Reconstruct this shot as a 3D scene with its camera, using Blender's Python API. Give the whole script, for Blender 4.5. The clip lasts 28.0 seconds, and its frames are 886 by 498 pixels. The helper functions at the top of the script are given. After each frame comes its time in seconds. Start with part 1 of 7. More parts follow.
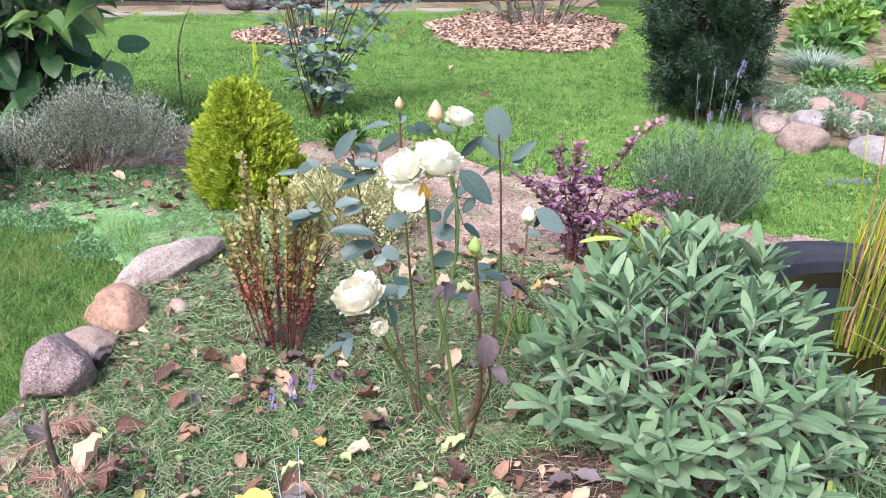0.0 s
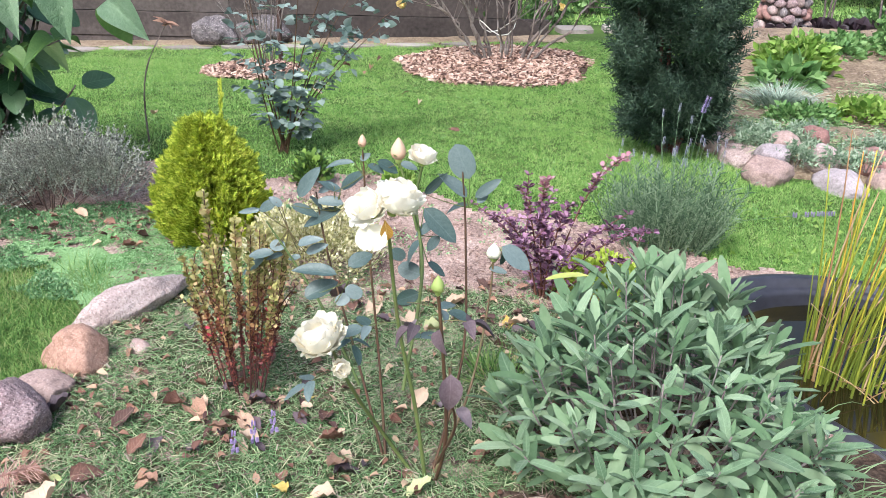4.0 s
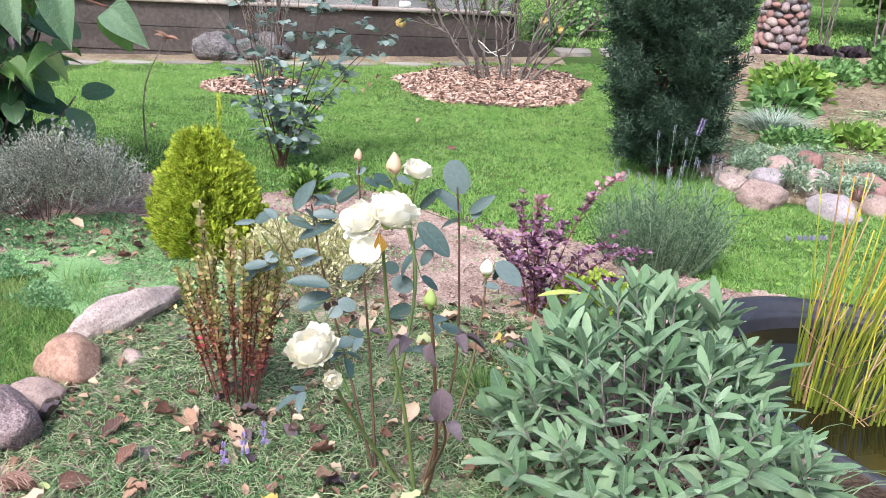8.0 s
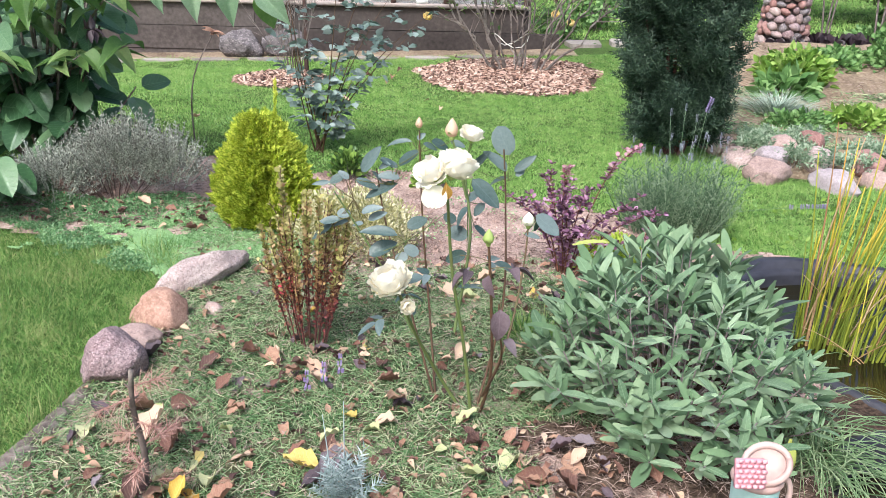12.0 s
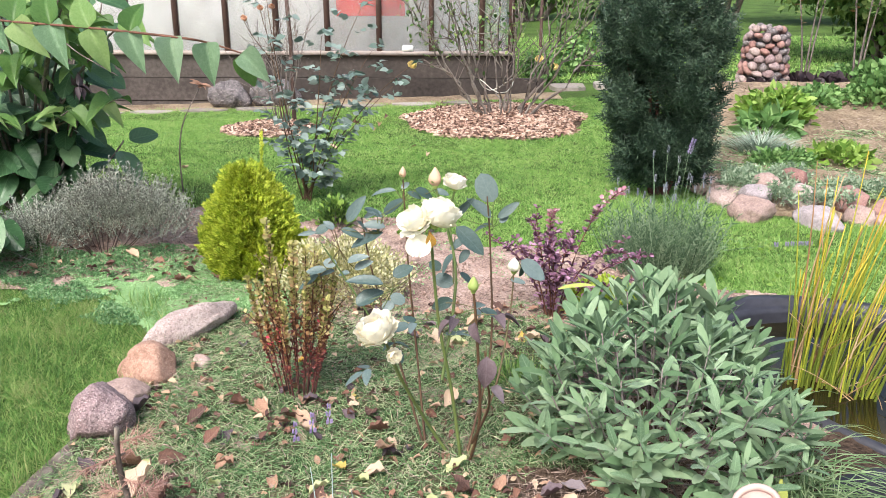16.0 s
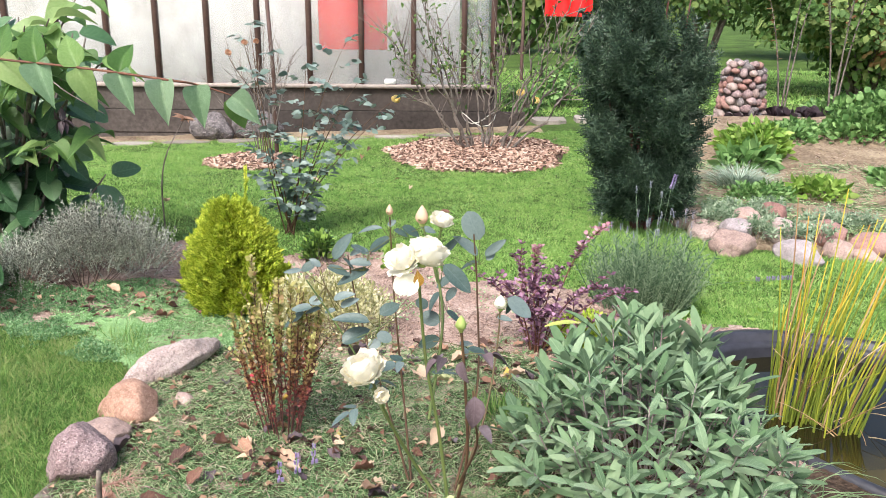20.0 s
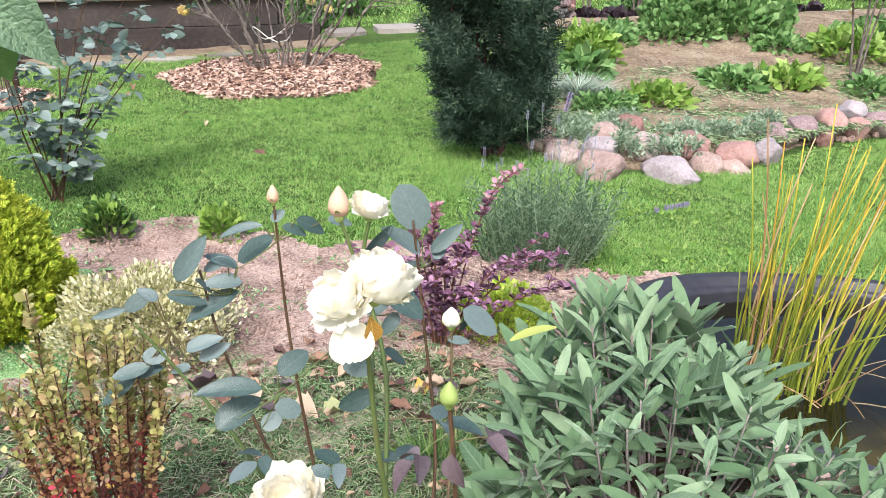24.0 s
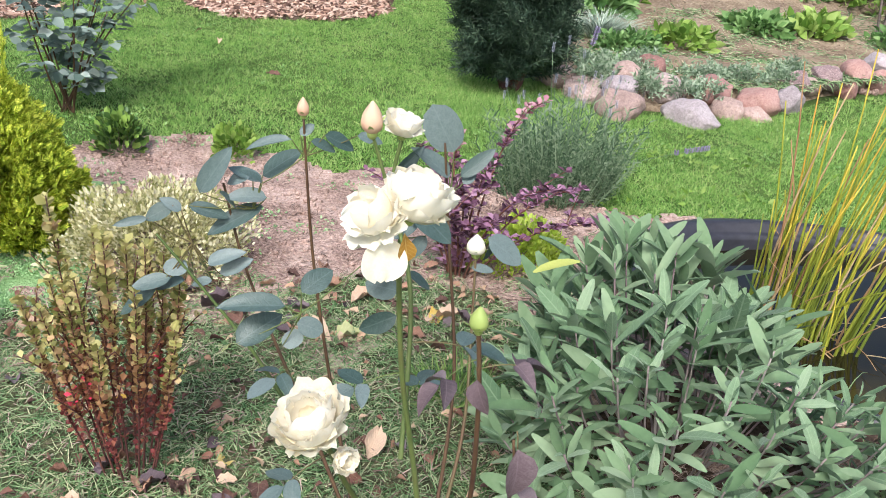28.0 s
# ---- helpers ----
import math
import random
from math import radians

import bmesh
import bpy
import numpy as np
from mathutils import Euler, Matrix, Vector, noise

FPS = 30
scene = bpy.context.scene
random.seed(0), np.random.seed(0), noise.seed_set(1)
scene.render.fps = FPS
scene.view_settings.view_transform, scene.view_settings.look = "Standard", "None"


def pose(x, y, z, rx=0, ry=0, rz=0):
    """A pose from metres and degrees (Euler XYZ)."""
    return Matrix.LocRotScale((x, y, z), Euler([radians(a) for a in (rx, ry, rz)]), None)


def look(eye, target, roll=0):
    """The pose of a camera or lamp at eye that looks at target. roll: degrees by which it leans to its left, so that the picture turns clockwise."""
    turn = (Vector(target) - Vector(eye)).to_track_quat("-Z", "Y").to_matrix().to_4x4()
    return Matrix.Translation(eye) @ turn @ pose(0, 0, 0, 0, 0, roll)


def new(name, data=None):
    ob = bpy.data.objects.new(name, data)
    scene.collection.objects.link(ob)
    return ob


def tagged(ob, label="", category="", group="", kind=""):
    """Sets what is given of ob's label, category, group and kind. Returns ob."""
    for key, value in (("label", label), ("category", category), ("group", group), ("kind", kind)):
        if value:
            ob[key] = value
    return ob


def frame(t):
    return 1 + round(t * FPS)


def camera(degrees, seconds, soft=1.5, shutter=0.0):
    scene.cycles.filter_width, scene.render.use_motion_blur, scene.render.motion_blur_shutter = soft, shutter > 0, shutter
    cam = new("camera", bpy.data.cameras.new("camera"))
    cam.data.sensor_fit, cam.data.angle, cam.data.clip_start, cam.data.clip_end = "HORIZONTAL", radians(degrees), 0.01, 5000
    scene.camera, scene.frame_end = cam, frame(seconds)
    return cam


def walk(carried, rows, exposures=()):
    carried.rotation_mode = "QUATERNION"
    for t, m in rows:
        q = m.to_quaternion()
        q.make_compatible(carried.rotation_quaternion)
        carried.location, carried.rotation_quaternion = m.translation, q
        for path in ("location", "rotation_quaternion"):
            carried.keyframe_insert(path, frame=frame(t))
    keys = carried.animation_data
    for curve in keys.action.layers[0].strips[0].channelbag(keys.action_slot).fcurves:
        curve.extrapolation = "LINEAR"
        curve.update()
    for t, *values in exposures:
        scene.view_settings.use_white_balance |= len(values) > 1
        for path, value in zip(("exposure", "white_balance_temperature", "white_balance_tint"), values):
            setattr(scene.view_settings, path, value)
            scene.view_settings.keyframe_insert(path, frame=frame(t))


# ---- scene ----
cam = camera(55.0, 28.0, soft=0.65)
PATH = [
    (0, (0.1177, -0.0320, 1.4461), (0.0403, 1.7790, 0.6018), 0.83),
    (0.5, (0.1382, -0.0160, 1.4572), (0.0886, 1.8130, 0.6507), 1.16),
    (1, (0.1340, -0.0180, 1.4524), (0.0911, 1.8180, 0.6605), 1.67),
    (1.5, (0.1314, -0.0040, 1.4615), (0.0854, 1.8400, 0.6898), 1.58),
    (2, (0.1353, 0.0000, 1.4594), (0.1012, 1.8440, 0.6861), 1.38),
    (2.5, (0.1422, -0.0040, 1.4550), (0.1134, 1.8350, 0.6685), 1.17),
    (4.5, (0.1410, -0.0010, 1.4521), (0.1261, 1.8440, 0.6830), 1.28),
    (5, (0.1419, 0.0010, 1.4501), (0.1263, 1.8510, 0.6880), 1.49),
    (5.5, (0.1441, -0.0010, 1.4540), (0.1300, 1.8520, 0.7018), 1.59),
    (6, (0.1461, -0.0030, 1.4539), (0.1341, 1.8510, 0.7046), 1.70),
    (6.5, (0.1442, -0.0090, 1.4570), (0.1284, 1.8460, 0.7109), 1.80),
    (7, (0.1443, -0.0090, 1.4590), (0.1259, 1.8500, 0.7230), 1.80),
    (7.5, (0.1409, -0.0230, 1.4501), (0.1224, 1.8360, 0.7112), 2.10),
    (8, (0.1477, -0.0210, 1.4458), (0.1375, 1.8400, 0.7135), 2.31),
    (8.5, (0.1448, -0.0160, 1.4479), (0.1343, 1.8510, 0.7307), 2.11),
    (9, (0.1525, -0.0290, 1.4396), (0.1371, 1.8310, 0.7045), 1.50),
    (9.5, (0.1537, -0.0600, 1.4005), (0.1289, 1.7870, 0.6348), 1.79),
    (10, (0.1021, -0.1560, 1.4108), (0.0778, 1.6860, 0.6321), 1.68),
    (10.5, (0.0270, -0.2930, 1.4313), (0.0032, 1.5550, 0.6665), 0.79),
    (11, (-0.0017, -0.3980, 1.4396), (-0.0283, 1.4600, 0.6990), 1.10),
    (11.5, (0.0087, -0.4180, 1.4471), (-0.0147, 1.4410, 0.7114), 1.50),
    (13.5, (0.0422, -0.4530, 1.4576), (0.0006, 1.4060, 0.7197), 0.10),
    (14, (0.0412, -0.4530, 1.4586), (0.0006, 1.4140, 0.7417), -0.09),
    (14.5, (0.0453, -0.4400, 1.4594), (0.0270, 1.4370, 0.7706), -0.17),
    (15, (0.0423, -0.4390, 1.4606), (0.0358, 1.4450, 0.7882), -0.16),
    (15.5, (0.0458, -0.4380, 1.4714), (0.0462, 1.4530, 0.8197), -0.05),
    (16, (0.0428, -0.4340, 1.4726), (0.0337, 1.4600, 0.8303), 0.15),
    (16.5, (0.0359, -0.4350, 1.4739), (0.0249, 1.4600, 0.8347), 0.26),
    (17, (0.0329, -0.4380, 1.4740), (0.0162, 1.4590, 0.8421), 0.26),
    (17.5, (0.0300, -0.4420, 1.4762), (0.0088, 1.4600, 0.8555), 0.16),
    (18, (0.0300, -0.4370, 1.4772), (0.0090, 1.4650, 0.8605), 0.17),
    (18.5, (0.0319, -0.4350, 1.4751), (0.0199, 1.4670, 0.8570), 0.37),
    (19, (0.0228, -0.4400, 1.4715), (0.0227, 1.4620, 0.8528), 0.67),
    (19.5, (0.0141, -0.4360, 1.4789), (0.0239, 1.4720, 0.8788), 0.57),
    (20, (0.0228, -0.4240, 1.4945), (0.0598, 1.4920, 0.9192), 0.59),
    (20.5, (0.0329, -0.3890, 1.4960), (0.1572, 1.5170, 0.9038), 1.79),
    (22.5, (-0.2940, 0.5320, 1.4168), (0.0786, 2.3760, 0.7382), 1.70),
    (23, (-0.2929, 0.6220, 1.4207), (0.1828, 2.4330, 0.7184), 1.63),
    (23.5, (-0.2378, 0.6450, 1.3982), (0.2972, 2.4250, 0.6592), 1.13),
    (24, (-0.2310, 0.6350, 1.3499), (0.3162, 2.4030, 0.5923), 0.63),
    (24.5, (-0.2358, 0.6180, 1.3110), (0.3256, 2.3740, 0.5348), 0.93),
    (25, (-0.2299, 0.6380, 1.3088), (0.3393, 2.3890, 0.5282), 1.23),
    (25.5, (-0.2239, 0.6730, 1.3305), (0.3623, 2.4290, 0.5722), 0.95),
    (26, (-0.2264, 0.6860, 1.3407), (0.3826, 2.4410, 0.5993), 1.47),
    (26.5, (-0.2528, 0.6900, 1.3328), (0.3438, 2.4460, 0.5820), 2.26),
    (27, (-0.2649, 0.6900, 1.3304), (0.3194, 2.4370, 0.5531), 2.44),
    (27.5, (-0.2697, 0.6980, 1.3346), (0.2938, 2.4240, 0.4952), 3.09),
    (28, (-0.2728, 0.6740, 1.3107), (0.2593, 2.3840, 0.4187), 3.65),
]
walk(cam, [(t, look(eye, target, roll)) for t, eye, target, roll in PATH], [(0, 0.7, 5800, 9), (11, 0.7, 5850, 9), (14, 0.73, 6150, 8), (20, 0.75, 6300, 8), (23, 0.7, 6050, 9), (26, 0.67, 6050, 9), (27, 0.62, 6050, 9), (28, 0.52, 6050, 9)])

# ---- world and light: bright overcast sky ----
world = bpy.data.worlds.new("overcast")
scene.world = world
world.use_nodes = True
wn = world.node_tree.nodes
sky = wn.new("ShaderNodeTexSky")
sky.sky_type = "NISHITA"
sky.sun_disc = False
sky.sun_elevation, sky.sun_rotation = radians(50), radians(205)
sky.air_density, sky.dust_density, sky.ozone_density = 1.0, 6.0, 1.0
wn["Background"].inputs[1].default_value = 0.15
world.node_tree.links.new(sky.outputs[0], wn["Background"].inputs[0])
lamp = bpy.data.lights.new("sun", "SUN")
lamp.energy, lamp.angle, lamp.color = 2.2, radians(16), (1.0, 0.97, 0.92)
sun = new("sun", lamp)
sun.matrix_world = look((-2, -4, 6), (0, 0, 0))


# ---- materials ----
def ramp_cols(tree, cols, lo):
    r = tree.nodes.new("ShaderNodeValToRGB")
    e = r.color_ramp.elements
    while len(e) < len(cols):
        e.new(0.5)
    for k, c in enumerate(cols):
        e[k].position = lo + k / max(1, len(cols) - 1) * (1 - 2 * lo)
        e[k].color = (*c, 1)
    return r


def mat(name, cols, rough=0.6, fine=40.0, broad=3.0, rnd="", mix=0.5, bump=0.3, dist=0.004, trans=0.0, spec=0.3, metal=0.0, sheen=0.0, speck=0.0, veins=0.0):
    """Procedural surface: colours by noise at two scales and, where rnd is set, by piece or island."""
    m = bpy.data.materials.new(name)
    m.use_nodes = True
    t = m.node_tree
    n, ln = t.nodes, t.links
    p = n["Principled BSDF"]
    p.inputs["Roughness"].default_value = rough
    p.inputs["Metallic"].default_value = metal
    p.inputs["Specular IOR Level"].default_value = spec
    if sheen:
        p.inputs["Sheen Weight"].default_value = sheen
    co = n.new("ShaderNodeTexCoord")
    a = n.new("ShaderNodeTexNoise")
    a.inputs["Scale"].default_value, a.inputs["Detail"].default_value = fine, 5
    b = n.new("ShaderNodeTexNoise")
    b.inputs["Scale"].default_value, b.inputs["Detail"].default_value = broad, 3
    ln.new(co.outputs["Object"], a.inputs["Vector"])
    ln.new(co.outputs["Object"], b.inputs["Vector"])
    s = n.new("ShaderNodeMix")
    s.inputs[0].default_value = 0.5
    ln.new(a.outputs[0], s.inputs[2])
    ln.new(b.outputs[0], s.inputs[3])
    fac = s.outputs[0]
    if rnd:
        r = n.new("ShaderNodeObjectInfo" if rnd == "piece" else "ShaderNodeNewGeometry")
        q = n.new("ShaderNodeMix")
        q.inputs[0].default_value = mix
        ln.new(fac, q.inputs[2])
        ln.new(r.outputs["Random" if rnd == "piece" else "Random Per Island"], q.inputs[3])
        fac = q.outputs[0]
    cr = ramp_cols(t, cols, 0.24 if rnd else 0.33)
    ln.new(fac, cr.inputs[0])
    col, height = cr.outputs[0], a.outputs[0]

    def maths(op, x, y=None):
        q = n.new("ShaderNodeMath")
        q.operation = op
        for k, w in enumerate((x, y)):
            if isinstance(w, (int, float)):
                q.inputs[k].default_value = w
            elif w is not None:
                ln.new(w, q.inputs[k])
        return q.outputs[0]

    def tint(fac, c, other):
        q = n.new("ShaderNodeMix")
        q.data_type = "RGBA"
        ln.new(fac, q.inputs[0])
        ln.new(c, q.inputs[6])
        q.inputs[7].default_value = (*other, 1)
        return q.outputs[2]

    if speck:
        # mineral grains, dark and light
        for sc, c, th in ((fine * 2.2, cols[0], 0.56), (fine * 3.1, cols[-1], 0.6)):
            g = n.new("ShaderNodeTexNoise")
            g.inputs["Scale"].default_value, g.inputs["Detail"].default_value = sc, 3
            ln.new(co.outputs["Object"], g.inputs["Vector"])
            r = n.new("ShaderNodeMapRange")
            r.inputs[1].default_value, r.inputs[2].default_value, r.inputs[4].default_value = th - 0.03, th + 0.05, speck
            ln.new(g.outputs[0], r.inputs[0])
            col = tint(r.outputs[0], col, [min(1, k * (0.6 if c is cols[0] else 1.25)) for k in c])
    if veins:
        # pale midrib and side veins that run out from it
        sp = n.new("ShaderNodeSeparateXYZ")
        ln.new(co.outputs["Object"], sp.inputs[0])
        ax = maths("ABSOLUTE", sp.outputs[0])
        w = maths("SINE", maths("ADD", maths("MULTIPLY", maths("SUBTRACT", sp.outputs[1], maths("MULTIPLY", ax, 0.9)), 48.0), maths("MULTIPLY", b.outputs[0], 7.0)))
        side = maths("POWER", maths("MAXIMUM", w, 0.0), 6.0)
        mid = maths("LESS_THAN", ax, 0.011)
        col = tint(maths("MULTIPLY", maths("MAXIMUM", mid, maths("MULTIPLY", side, 0.45)), veins), col, [min(1, k * 1.35 + 0.03) for k in cols[-1]])
        height = maths("SUBTRACT", height, maths("MULTIPLY", maths("MAXIMUM", side, mid), min(0.8, veins * 2.5)))
    ln.new(col, p.inputs["Base Color"])
    if bump:
        bp = n.new("ShaderNodeBump")
        bp.inputs["Strength"].default_value, bp.inputs["Distance"].default_value = bump, dist
        ln.new(height, bp.inputs["Height"])
        ln.new(bp.outputs[0], p.inputs["Normal"])
    if trans:
        tr = n.new("ShaderNodeBsdfTranslucent")
        ln.new(col, tr.inputs[0])
        mx = n.new("ShaderNodeMixShader")
        mx.inputs[0].default_value = trans
        ln.new(p.outputs[0], mx.inputs[1])
        ln.new(tr.outputs[0], mx.inputs[2])
        ln.new(mx.outputs[0], n["Material Output"].inputs[0])
    return m


M = {
    "lawn": mat("lawn_soil", [(0.035, 0.05, 0.018), (0.07, 0.12, 0.03), (0.12, 0.19, 0.045)], 0.9, 60, 1.2, bump=0.8, dist=0.02, spec=0.1),
    "grass": mat("grass_blade", [(0.11, 0.24, 0.05), (0.22, 0.41, 0.095), (0.35, 0.54, 0.16), (0.52, 0.6, 0.25)], 0.6, 9, 3.2, "island", 0.42, 0, trans=0.35),
    "grass_near": mat("near_grass_blade", [(0.05, 0.13, 0.03), (0.14, 0.28, 0.065), (0.27, 0.41, 0.12), (0.42, 0.42, 0.2)], 0.65, 9, 3.0, "island", 0.45, 0, trans=0.3),
    "sedge": mat("sedge_blade", [(0.12, 0.21, 0.09), (0.22, 0.34, 0.16), (0.36, 0.45, 0.26)], 0.55, 9, 3, "piece", 0.5, 0, trans=0.25),
    "clip": mat("grass_clippings", [(0.06, 0.13, 0.045), (0.15, 0.27, 0.11), (0.29, 0.4, 0.2), (0.5, 0.5, 0.32)], 0.7, 14, 2.5, "island", 0.55, 0, trans=0.2),
    "clip_base": mat("rotting_clippings", [(0.035, 0.034, 0.02), (0.09, 0.095, 0.05), (0.18, 0.17, 0.1)], 0.95, 70, 8, bump=1.0, dist=0.02, spec=0.1),
    "thyme_base": mat("thyme_mat", [(0.12, 0.22, 0.08), (0.24, 0.4, 0.17), (0.34, 0.52, 0.25)], 0.9, 160, 10, bump=1.0, dist=0.01, spec=0.1),
    "soil_brown": mat("brown_mulched_soil", [(0.12, 0.085, 0.06), (0.27, 0.205, 0.145), (0.4, 0.33, 0.235)], 0.95, 45, 4, bump=1.0, dist=0.02, spec=0.1),
    "soil": mat("pale_dry_soil", [(0.14, 0.09, 0.075), (0.43, 0.305, 0.26), (0.68, 0.53, 0.47)], 0.95, 90, 5.5, bump=1.0, dist=0.016, spec=0.1, speck=0.3),
    "humus": mat("dark_humus", [(0.03, 0.021, 0.015), (0.085, 0.058, 0.043), (0.17, 0.125, 0.095)], 0.95, 60, 9, bump=1.0, dist=0.02, spec=0.1),
    "needle_litter": mat("dry_litter_strand", [(0.11, 0.07, 0.055), (0.25, 0.175, 0.145), (0.45, 0.35, 0.3)], 0.85, 20, 4, "island", 0.7, 0),
    "bark_chip": mat("bark_chip", [(0.1, 0.056, 0.044), (0.27, 0.16, 0.118), (0.43, 0.28, 0.215), (0.58, 0.44, 0.36)], 0.85, 30, 5, "island", 0.7, 0.4),
    "thyme": mat("creeping_thyme", [(0.15, 0.3, 0.11), (0.3, 0.5, 0.23), (0.46, 0.64, 0.36)], 0.7, 20, 3, "island", 0.5, 0, trans=0.2),
    "sedum": mat("grey_green_groundcover", [(0.07, 0.16, 0.06), (0.16, 0.31, 0.13), (0.3, 0.45, 0.24)], 0.7, 20, 3, "island", 0.5, 0, trans=0.15),
    "stone_grey": mat("grey_pink_granite", [(0.13, 0.09, 0.085), (0.36, 0.275, 0.26), (0.58, 0.49, 0.46)], 0.85, 60, 9, "piece", 0.2, 0.9, 0.008, speck=0.4),
    "stone_purple": mat("purple_granite", [(0.1, 0.066, 0.07), (0.28, 0.195, 0.2), (0.52, 0.42, 0.42)], 0.85, 70, 10, "piece", 0.2, 0.9, 0.01, speck=0.65),
    "stone_orange": mat("orange_granite", [(0.22, 0.12, 0.085), (0.43, 0.265, 0.2), (0.6, 0.43, 0.35)], 0.85, 65, 8, "piece", 0.2, 0.6, 0.006, speck=0.32),
    "stone_tan": mat("tan_stone", [(0.17, 0.115, 0.105), (0.39, 0.28, 0.25), (0.56, 0.45, 0.41)], 0.85, 60, 8, "piece", 0.2, 0.6, 0.006, speck=0.32),
    "stone_red": mat("red_stone", [(0.13, 0.065, 0.06), (0.3, 0.165, 0.145), (0.46, 0.3, 0.27)], 0.85, 60, 8, "piece", 0.25, 0.5, 0.006, speck=0.32),
    "stone_white": mat("pale_stone", [(0.17, 0.14, 0.15), (0.37, 0.32, 0.335), (0.55, 0.5, 0.51)], 0.85, 60, 8, "piece", 0.2, 0.5, 0.006, speck=0.32),
    "rubble": mat("grey_rubble", [(0.05, 0.045, 0.048), (0.17, 0.15, 0.155), (0.42, 0.37, 0.37)], 0.9, 22, 7, "piece", 0.2, 1.0, 0.02, speck=0.5),
    "weed": mat("lawn_weed_leaf", [(0.14, 0.3, 0.08), (0.25, 0.43, 0.14), (0.36, 0.53, 0.22)], 0.65, 12, 3, "island", 0.5, 0, trans=0.25),
    "mortar": mat("mortar", [(0.05, 0.042, 0.038), (0.13, 0.11, 0.1)], 0.95, 60, 6, bump=0.6),
    "wood_old": mat("old_wet_wood", [(0.05, 0.038, 0.033), (0.15, 0.12, 0.105), (0.32, 0.28, 0.245)], 0.85, 35, 6, bump=0.9, dist=0.008),
    "concrete": mat("weathered_wood_board", [(0.024, 0.02, 0.019), (0.066, 0.054, 0.05), (0.14, 0.12, 0.11)], 0.9, 26, 2.2, "piece", 0.2, 0.6, 0.008),
    "sill": mat("grey_sill", [(0.25, 0.2, 0.18), (0.42, 0.36, 0.33)], 0.85, 30, 3),
    "post": mat("brown_painted_post", [(0.06, 0.035, 0.03), (0.11, 0.065, 0.055)], 0.6, 30, 3, bump=0.2),
    "slab": mat("path_slab", [(0.16, 0.14, 0.125), (0.3, 0.265, 0.24), (0.42, 0.39, 0.36)], 0.9, 40, 3, "piece", 0.3, 0.5),
    "leaf_dry": mat("dry_leaf", [(0.1, 0.055, 0.048), (0.25, 0.125, 0.09), (0.44, 0.27, 0.185), (0.62, 0.46, 0.34)], 0.75, 22, 6, "piece", 0.65, 0.5, trans=0.15, veins=0.15),
    "leaf_litter": mat("small_leaf_litter", [(0.09, 0.05, 0.045), (0.22, 0.11, 0.08), (0.4, 0.24, 0.16), (0.58, 0.43, 0.3)], 0.75, 22, 6, "island", 0.65, 0, trans=0.15),
    "leaf_yellow": mat("yellow_leaf", [(0.42, 0.22, 0.04), (0.62, 0.42, 0.08), (0.66, 0.54, 0.2)], 0.6, 22, 6, "piece", 0.5, 0.3, trans=0.2, veins=0.4),
    "leaf_palegreen": mat("pale_fallen_leaf", [(0.4, 0.45, 0.18), (0.6, 0.6, 0.35)], 0.6, 22, 6, "piece", 0.5, 0.3, trans=0.2, veins=0.4),
    "leaf_purple": mat("wilted_purple_leaf", [(0.06, 0.045, 0.055), (0.14, 0.1, 0.115), (0.25, 0.21, 0.23)], 0.6, 30, 6, "piece", 0.5, 0.4, trans=0.1, veins=0.12),
    # green leaf colour greyed towards blue, with the sky's sheen painted in
    "rose_leaf": mat("rose_leaf", [(0.04, 0.075, 0.065), (0.09, 0.135, 0.13), (0.165, 0.215, 0.215)], 0.4, 35, 9, "piece", 0.5, 0.35, 0.002, trans=0.12, spec=0.5, veins=0.14),
    "rose_stem": mat("rose_stem", [(0.07, 0.115, 0.035), (0.13, 0.17, 0.055), (0.14, 0.09, 0.05)], 0.5, 25, 4, "piece", 0.4, 0.2),
    "rose_stem_red": mat("rose_stem_red", [(0.07, 0.035, 0.025), (0.13, 0.08, 0.04)], 0.5, 25, 4, bump=0.2),
    "petal": mat("cream_petal", [(0.94, 0.85, 0.64), (0.96, 0.92, 0.8), (0.97, 0.95, 0.88)], 0.55, 18, 8, "piece", 0.45, 0.08, trans=0.3),
    "bud": mat("peach_bud", [(0.6, 0.27, 0.2), (0.76, 0.5, 0.36), (0.78, 0.66, 0.47)], 0.5, 18, 20, "piece", 0.15, 0.1, trans=0.2),
    "sepal": mat("bud_green", [(0.22, 0.3, 0.08), (0.42, 0.5, 0.16)], 0.5, 25, 9, "piece", 0.4, 0.1),
    "petal_yellow": mat("yellow_petal", [(0.78, 0.6, 0.22), (0.85, 0.77, 0.45)], 0.5, 18, 8, "piece", 0.4, 0.1, trans=0.2),
    "barb_stem": mat("barberry_stem", [(0.07, 0.03, 0.028), (0.15, 0.062, 0.052)], 0.6, 30, 6, "piece", 0.4, 0.3),
    "barb_leaf": mat("barberry_leaf_olive", [(0.2, 0.22, 0.06), (0.4, 0.38, 0.13), (0.6, 0.53, 0.25), (0.55, 0.34, 0.19)], 0.5, 20, 7, "island", 0.6, 0, trans=0.3),
    "barb_low": mat("barberry_leaf_red", [(0.12, 0.03, 0.03), (0.25, 0.06, 0.055), (0.34, 0.13, 0.085)], 0.5, 20, 7, "island", 0.6, 0, trans=0.2),
    "barb_mid": mat("barberry_leaf_bronze", [(0.14, 0.05, 0.03), (0.27, 0.125, 0.06), (0.4, 0.27, 0.12)], 0.5, 20, 7, "island", 0.6, 0, trans=0.25),
